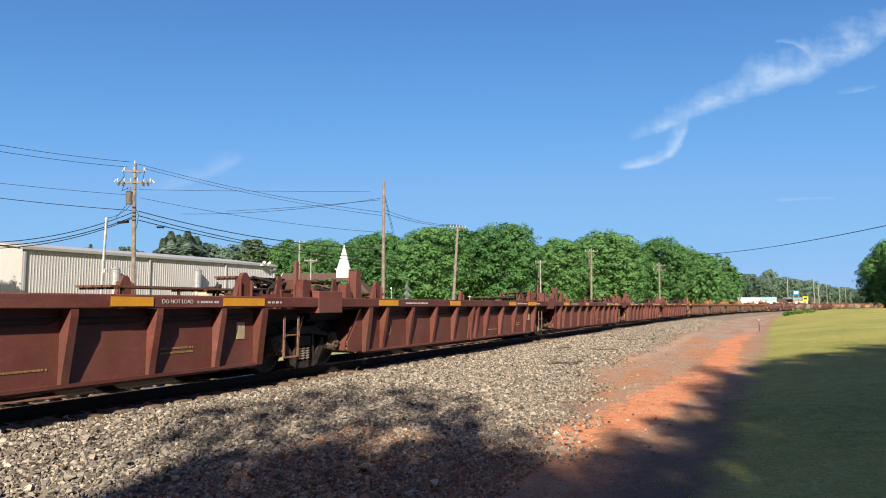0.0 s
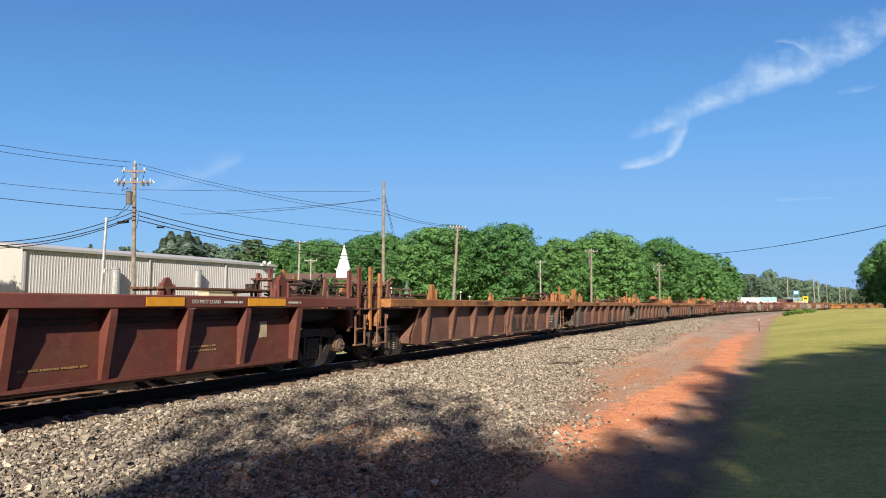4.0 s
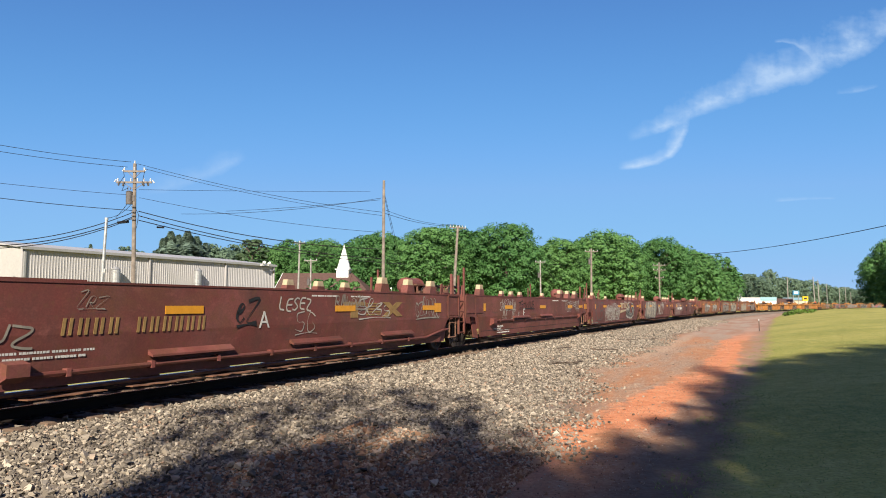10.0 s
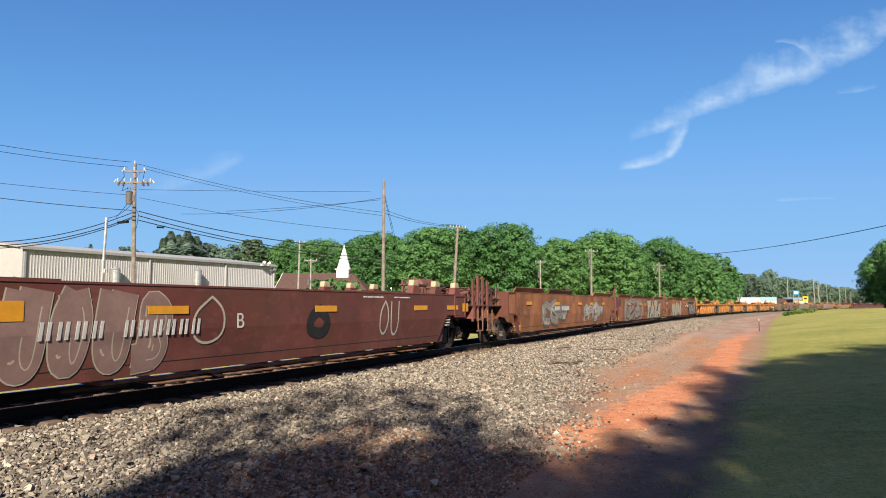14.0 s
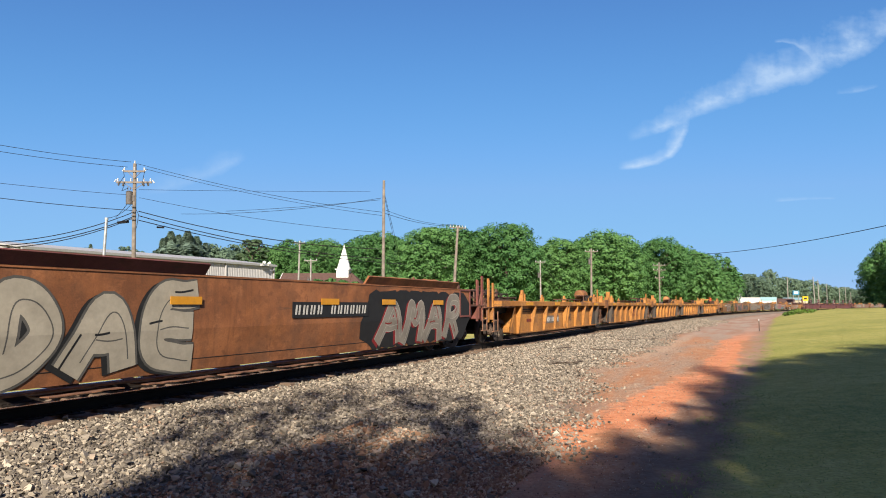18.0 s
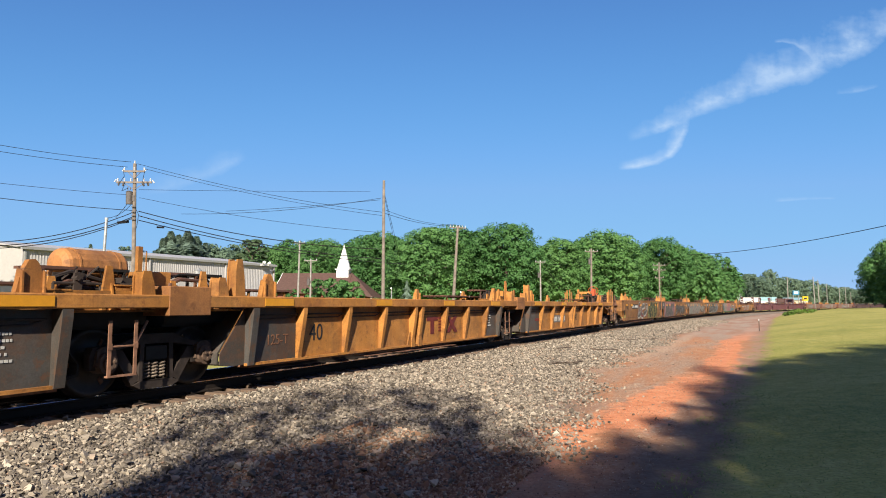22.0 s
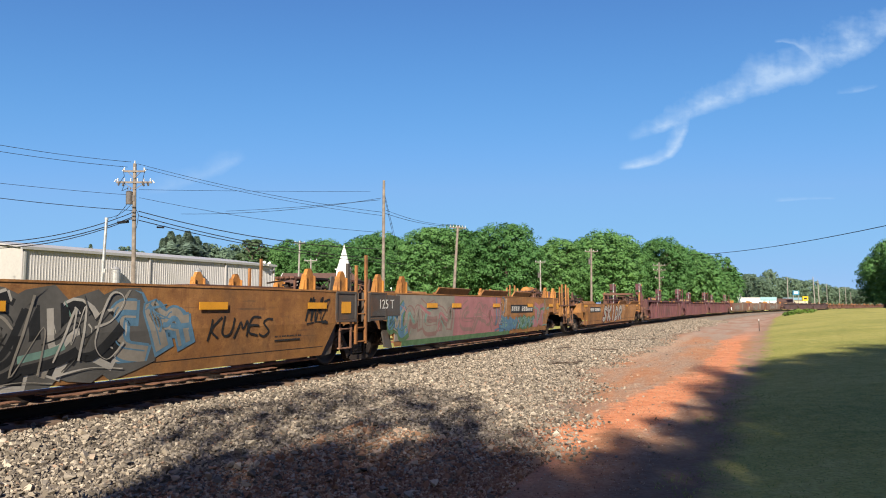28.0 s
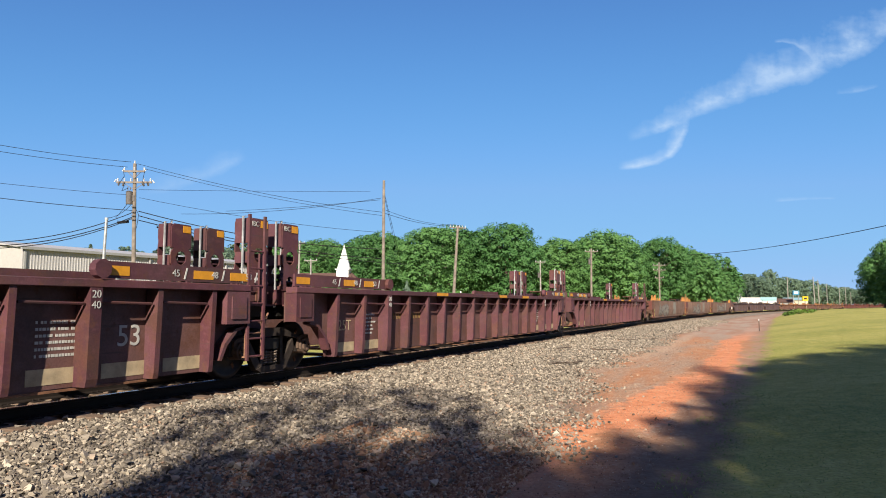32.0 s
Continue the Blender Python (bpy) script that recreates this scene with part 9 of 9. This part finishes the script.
# ---- church ----
def church():
    c = thing("church", "red-brick church with brown shingle roof and white steeple", "church", m=pose(-18.2, 118, -0.62, 0, 0, -6))
    bm = bmesh.new()
    box(bm, -11, 4.2, 0, 9, 0, 4.0)
    part("wall", bm, BRICK_RED, c)
    bm = bmesh.new()
    prism(bm, [(-0.8, 3.9), (4.5, 7.5), (9.8, 3.9), (9.8, 4.1), (4.5, 7.72), (-0.8, 4.1)], -11.6, 1.4, "x")
    part("roof", bm, SHINGLE, c, "brown shingle gable roof")
    bm = bmesh.new()
    v = [bm.verts.new(p) for p in ((1.4, -0.8, 4.0), (6.2, -0.8, 3.2), (6.2, 9.8, 3.2), (1.4, 9.8, 4.0), (1.4, 4.5, 7.6))]
    for f in ((0, 1, 4), (1, 2, 4), (2, 3, 4), (3, 2, 1, 0), (0, 4, 3)):
        bm.faces.new([v[i] for i in f])
    bmesh.ops.recalc_face_normals(bm, faces=bm.faces[:])
    part("porch_roof", bm, SHINGLE, c, "hipped porch roof")
    for x in (1.8, 4.0, 5.9):
        bm = bmesh.new()
        box(bm, x - 0.15, x + 0.15, -0.5, -0.2, 0, 3.4)
        part("porch_post", bm, WHITE_PAINT, c)
    bm = bmesh.new()
    prism(bm, [(-0.85, 3.9), (4.5, 7.6), (9.85, 3.9), (9.85, 4.1), (4.5, 7.8), (-0.85, 4.1)], -11.68, -11.6, "x")
    part("gable_trim", bm, WHITE_PAINT, c)
    for x in (-8.5, -5.5, -2.5):
        bm = bmesh.new()
        box(bm, x - 0.5, x + 0.5, -0.06, 0.02, 1.2, 3.0)
        part("window", bm, DARK_GLASS, c)
    bm = bmesh.new()
    box(bm, -1.3, 0.9, 3.2, 5.4, 6.4, 8.2)
    box(bm, -1.5, 1.1, 3.0, 5.6, 8.2, 8.4)
    part("steeple_base", bm, WHITE_PAINT, c, "white boxed steeple base")
    bm = bmesh.new()
    apex = bm.verts.new((-0.2, 4.3, 12.9))
    ring = [bm.verts.new((-0.2 + math.cos(6.2832 * (i + 0.5) / 8) * 1.25, 4.3 + math.sin(6.2832 * (i + 0.5) / 8) * 1.25, 8.4)) for i in range(8)]
    for i in range(8):
        bm.faces.new((ring[i], ring[(i + 1) % 8], apex))
    bm.faces.new(ring[::-1])
    part("spire", bm, WHITE_PAINT, c, "white octagonal spire")


church()


def bush(x, y, r, h, seed):
    b = thing("bush", "rounded green garden bush", "bush", "bushes by the church", m=pose(x, y, -0.62))
    bm = bmesh.new()
    for k in range(4):
        tube(bm, (0, 0, 0), (math.cos(k * 1.6) * r * 0.4, math.sin(k * 1.6) * r * 0.4, h * 0.6), 0.04, 5, 0.02)
    part("stem", bm, BARK, b)
    part("leaves", crown_mesh(seed, h, r, 0.1, 14, 330, 0.17, LEAF, False), None, b)
    return b


for i, (px, dist, r, h) in enumerate(((516, 97, 1.3, 4.4), (557, 100, 2.0, 5.9), (578, 101, 2.2, 6.0), (602, 102, 2.0, 5.8), (620, 104, 2.2, 5.8), (1245, 190, 3, 4))):
    bush((px - 784) / 1196 * dist, dist, r, h, 300 + i)


# ---- weeds on the crest of the lawn bank ----
for i, (px, dist, r, h) in enumerate(((1393, 88, 0.8, 0.42), (1404, 90, 1.0, 0.5), (1416, 89, 1.1, 0.5), (1430, 91, 0.9, 0.4))):
    wx, wy = (px - 784) / 1196 * dist, dist
    ws, wd = track_coords(np.array([wx]), np.array([wy]))
    w = thing("weeds", "low bright green weeds on the lawn bank", "weeds", "weeds on the bank", m=pose(wx, wy, float(ground_z(ws, wd)[0]) - 0.05))
    bm = bmesh.new()
    for k in range(7):
        tube(bm, (math.cos(k * 2.4) * r * 0.4, math.sin(k * 2.4) * r * 0.4, 0), (math.cos(k * 2.4) * r * 0.55, math.sin(k * 2.4) * r * 0.55, h * 0.7), 0.012, 4, 0.006)
    part("stem", bm, BARK, w)
    part("leaves", crown_mesh(340 + i, h, r, 0.0, 12, 90, 0.09, LEAF_WEED, False), None, w)


# ---- far shops and signs ----
def far_shops():
    def spot(px, dist):
        return (px - 784) / 1196 * dist, dist
    x, y = spot(1338, 270)
    s = thing("roadside_store", "low white roadside store with pale blue fascia", "store", m=pose(x, y, -0.6, 0, 0, -20))
    bm = bmesh.new()
    box(bm, -6.0, 7.0, 0, 8, 0, 4.8)
    part("wall", bm, WHITE_PAINT, s)
    bm = bmesh.new()
    box(bm, 1.2, 7.1, -0.2, 0.0, 3.6, 5.0)
    part("fascia", bm, TEAL_FASCIA, s, "pale blue fascia board")
    for k in range(4):
        bm = bmesh.new()
        box(bm, -4.8 + 2.6 * k, -3.2 + 2.6 * k, -0.05, 0.0, 0.9, 2.6)
        part("window", bm, DARK_GLASS, s)
    bm = bmesh.new()
    box(bm, -6.2, 7.2, -0.1, 8.2, 4.8, 5.0)
    part("roof", bm, TRIM_GREY, s)
    for px, dist, w_, h_, zr, rm, wm in ((1384, 280, 8, 2.2, 4.6, SHINGLE, TRIM_GREY), (1318, 300, 5.5, 3.4, 8.2, WHITE_PAINT, WHITE_PAINT), (1408, 300, 9, 3.4, 5.2, TEAL_FASCIA, BEIGE_BOX), (1282, 250, 5, 2.5, 4.5, TRIM_GREY, WHITE_PAINT)):
        x, y = spot(px, dist)
        b = thing("far_building", "small pale building by the road", "building", "far buildings", m=pose(x, y, -0.6, 0, 0, -15))
        bm = bmesh.new()
        box(bm, -w_ / 2, w_ / 2, 0, 7, 0, h_ + 0.8)
        part("wall", bm, wm, b)
        bm = bmesh.new()
        prism(bm, [(-0.5, h_ + 0.7), (3.5, zr), (7.5, h_ + 0.7)], -w_ / 2 - 0.4, w_ / 2 + 0.4, "x")
        part("roof", bm, rm, b)
        for k in range(3):
            bm = bmesh.new()
            xx = -w_ / 2 + w_ * (0.2 + 0.3 * k)
            box(bm, xx - 0.5, xx + 0.5, -0.05, 0.0, 1.0, 2.4)
            part("window", bm, DARK_GLASS, b)
    x, y = spot(1407, 275)
    p = thing("pole_sign", "tall blue and white roadside pole sign", "sign", m=pose(x, y, -0.6))
    bm = bmesh.new()
    box(bm, -1.2, -1.0, -0.1, 0.2, 0, 6.0)
    box(bm, 1.0, 1.2, -0.1, 0.2, 0, 6.0)
    part("post", bm, TRIM_GREY, p)
    bm = bmesh.new()
    box(bm, -1.3, 1.3, -0.3, 0.3, 5.9, 7.7)
    sg = part("panel", bm, SIGN_BLUE, p)
    bm = bmesh.new()
    box(bm, -0.8, 0.8, -0.36, -0.305, 6.5, 7.3)
    part("emblem", bm, WHITE_PAINT, sg, "plain white emblem")
    x, y = spot(1423, 268)
    p = thing("pole_sign", "yellow square roadside pole sign", "sign", m=pose(x, y, -0.6))
    bm = bmesh.new()
    box(bm, -0.2, 0.2, -0.1, 0.1, 0, 3.6)
    part("post", bm, TRIM_GREY, p)
    bm = bmesh.new()
    box(bm, -1.1, 1.1, -0.3, 0.3, 3.5, 5.3)
    sg = part("panel", bm, SIGN_YELLOW, p)
    bm = bmesh.new()
    box(bm, -0.6, 0.6, -0.36, -0.305, 4.1, 4.8)
    part("emblem", bm, BLACK_MARK, sg, "plain dark emblem")


far_shops()

# ---- marker stake on the clay ----
stake = thing("marker_stake", "thin dark marker stake with a pale top", "stake", m=pose(21.2, 45.6, -0.5))
bm = bmesh.new()
tube(bm, (0, 0, -0.2), (0, 0, 0.75), 0.022, 6)
part("shaft", bm, BLACK_STEEL, stake)
bm = bmesh.new()
tube(bm, (0, 0, 0.75), (0, 0, 0.85), 0.03, 6)
part("cap", bm, WHITE_PAINT, stake)


# ---- fallen branches on the ballast ----
def fallen_branch(s, d, length, turn, seed):
    rng = random.Random(seed)
    x, y, _t = along(s, d)
    t = thing("fallen_branch", "dark dead branch lying on the ballast", "branch", m=pose(float(x), float(y), float(ground_z(np.array([s]), np.array([d]))[0]) + 0.05, 0, 0, turn))
    bm = bmesh.new()
    pts = [(length * (k / 4 - 0.5), rng.uniform(-0.06, 0.06) * length, 0.01 + rng.uniform(0, 0.05)) for k in range(5)]
    path_tube(bm, pts, 0.022, 6)
    part("stem", bm, BARK, t)
    for k in (1, 2, 3):
        bm = bmesh.new()
        p = Vector(pts[k])
        tube(bm, p, p + Vector((0.2 * length, rng.choice((-1, 1)) * 0.18 * length, 0.08)), 0.012, 5, 0.005)
        part("twig", bm, BARK, t)


for s_, d_, len_, turn_ in ((11.0, 4.3, 0.9, 10), (11.6, 4.6, 0.7, 60), (17.0, 4.2, 1.0, -20), (16.0, 3.0, 0.8, 35), (24.0, 3.6, 1.2, 5), (26.0, 4.6, 0.9, 50)):
    fallen_branch(s_, d_, len_, turn_, int(s_ * 10))


# ---- cirrus ----
def cirrus(name, pts, width, seed, dens, label):
    """A thin veil of ice cloud far beyond the scene: crisp along its lower edge, combed out above."""
    bm = bmesh.new()
    uvl = bm.loops.layers.uv.new("veil")
    rows = []
    n = len(pts)
    for i, (px, py) in enumerate(pts):
        a, b = pts[max(0, i - 1)], pts[min(n - 1, i + 1)]
        dx, dy = b[0] - a[0], b[1] - a[1]
        r = math.hypot(dx, dy)
        w = width[i]
        rows.append([(bm.verts.new(through_view(px + dy / r * w * k, py - dx / r * w * k, 2600 + 9 * seed)), (i / (n - 1), k)) for k in (-0.12, 0.1, 0.3, 0.5, 0.75, 1.0)])
    for ra, rb in zip(rows, rows[1:]):
        for k in range(5):
            q = (ra[k], ra[k + 1], rb[k + 1], rb[k])
            f = bm.faces.new([v for v, _u in q])
            for lp, (_v, u) in zip(f.loops, q):
                lp[uvl].uv = u
    m = bpy.data.materials.new(name)
    m.use_nodes = True
    nt = m.node_tree
    nt.nodes.remove(nt.nodes["Principled BSDF"])
    uv = nt.nodes.new("ShaderNodeUVMap")
    uv.uv_map = "veil"
    sep = nt.nodes.new("ShaderNodeSeparateXYZ")
    nt.links.new(uv.outputs[0], sep.inputs[0])
    u, v = sep.outputs[0], sep.outputs[1]
    big = noise_tex(nt, 0.0042, 4, 0.55)
    wisps = noise_tex(nt, 0.011, 6, 0.6, stretch=(0.8, 1.0, 1.3))
    comb = noise_tex(nt, 0.02, 3, 0.5, stretch=(1.0, 1.0, 0.22))
    low = math_node(nt, "DIVIDE", math_node(nt, "ADD", v, math_node(nt, "ADD", 0.06, math_node(nt, "MULTIPLY", math_node(nt, "SUBTRACT", wisps, 0.55), 0.35))), 0.26, True)
    body = math_node(nt, "SUBTRACT", 1.0, v)
    body = math_node(nt, "ADD", body, math_node(nt, "MULTIPLY", math_node(nt, "SUBTRACT", big, 0.5), 1.3))
    body = math_node(nt, "ADD", body, math_node(nt, "MULTIPLY", math_node(nt, "SUBTRACT", wisps, 0.5), 1.1))
    body = math_node(nt, "ADD", body, math_node(nt, "MULTIPLY", math_node(nt, "SUBTRACT", comb, 0.5), 0.5))
    fac = ramp(nt, body, [(0.22, (0, 0, 0)), (0.62, (0.22, 0.22, 0.22)), (1.0, (0.58, 0.58, 0.58))])
    top = math_node(nt, "MULTIPLY", math_node(nt, "SUBTRACT", 1.0, v), 3.0, True)
    ends = math_node(nt, "MULTIPLY", math_node(nt, "MULTIPLY", u, math_node(nt, "SUBTRACT", 1.0, u)), 9.0, True)
    fac = math_node(nt, "MULTIPLY", math_node(nt, "MULTIPLY", fac, math_node(nt, "MULTIPLY", low, top)), math_node(nt, "MULTIPLY", ends, dens))
    em = nt.nodes.new("ShaderNodeEmission")
    em.inputs[0].default_value, em.inputs[1].default_value = (0.70, 0.84, 1.0, 1), 0.43
    tp = nt.nodes.new("ShaderNodeBsdfTransparent")
    mx = nt.nodes.new("ShaderNodeMixShader")
    nt.links.new(fac, mx.inputs[0])
    nt.links.new(tp.outputs[0], mx.inputs[1])
    nt.links.new(em.outputs[0], mx.inputs[2])
    nt.links.new(mx.outputs[0], nt.nodes["Material Output"].inputs[0])
    ob = new(name, mesh_of(bm, name, m))
    ob.visible_shadow = False
    tagged(ob, label, "cloud", kind="structure")


cirrus("backdrop_cloud", [(1112, 252), (1160, 238), (1205, 222), (1243, 203), (1300, 183), (1365, 162), (1430, 143), (1500, 108), (1568, 72), (1640, 34), (1720, -10)],
       [26, 44, 58, 66, 78, 90, 96, 96, 84, 70, 60], 1, 1.08, "thin white cirrus streak, crisp below and combed out above")
cirrus("backdrop_cloud", [(1094, 302), (1130, 299), (1165, 292), (1190, 279), (1208, 258), (1218, 232), (1222, 196)], [16, 24, 30, 36, 40, 36, 26], 5, 1.15, "curled tail of thin cirrus")
cirrus("backdrop_cloud", [(1440, 112), (1425, 92), (1405, 79), (1385, 75), (1370, 76)], [-16, -18, -14, -10, -8], 6, 0.7, "curled wisp of thin cirrus")
cirrus("backdrop_cloud", [(1370, 358), (1400, 356), (1430, 354), (1455, 353), (1480, 353)], [10, 10, 9, 8, 7], 2, 0.5, "faint cirrus shred")
cirrus("backdrop_cloud", [(1480, 168), (1505, 166), (1530, 162), (1556, 154)], [12, 16, 15, 10], 3, 0.4, "faint cirrus shred")
cirrus("backdrop_cloud", [(255, 345), (310, 338), (360, 322), (405, 300), (440, 280)], [34, 46, 50, 44, 30], 4, 0.4, "faint veil of cirrus")

motions()
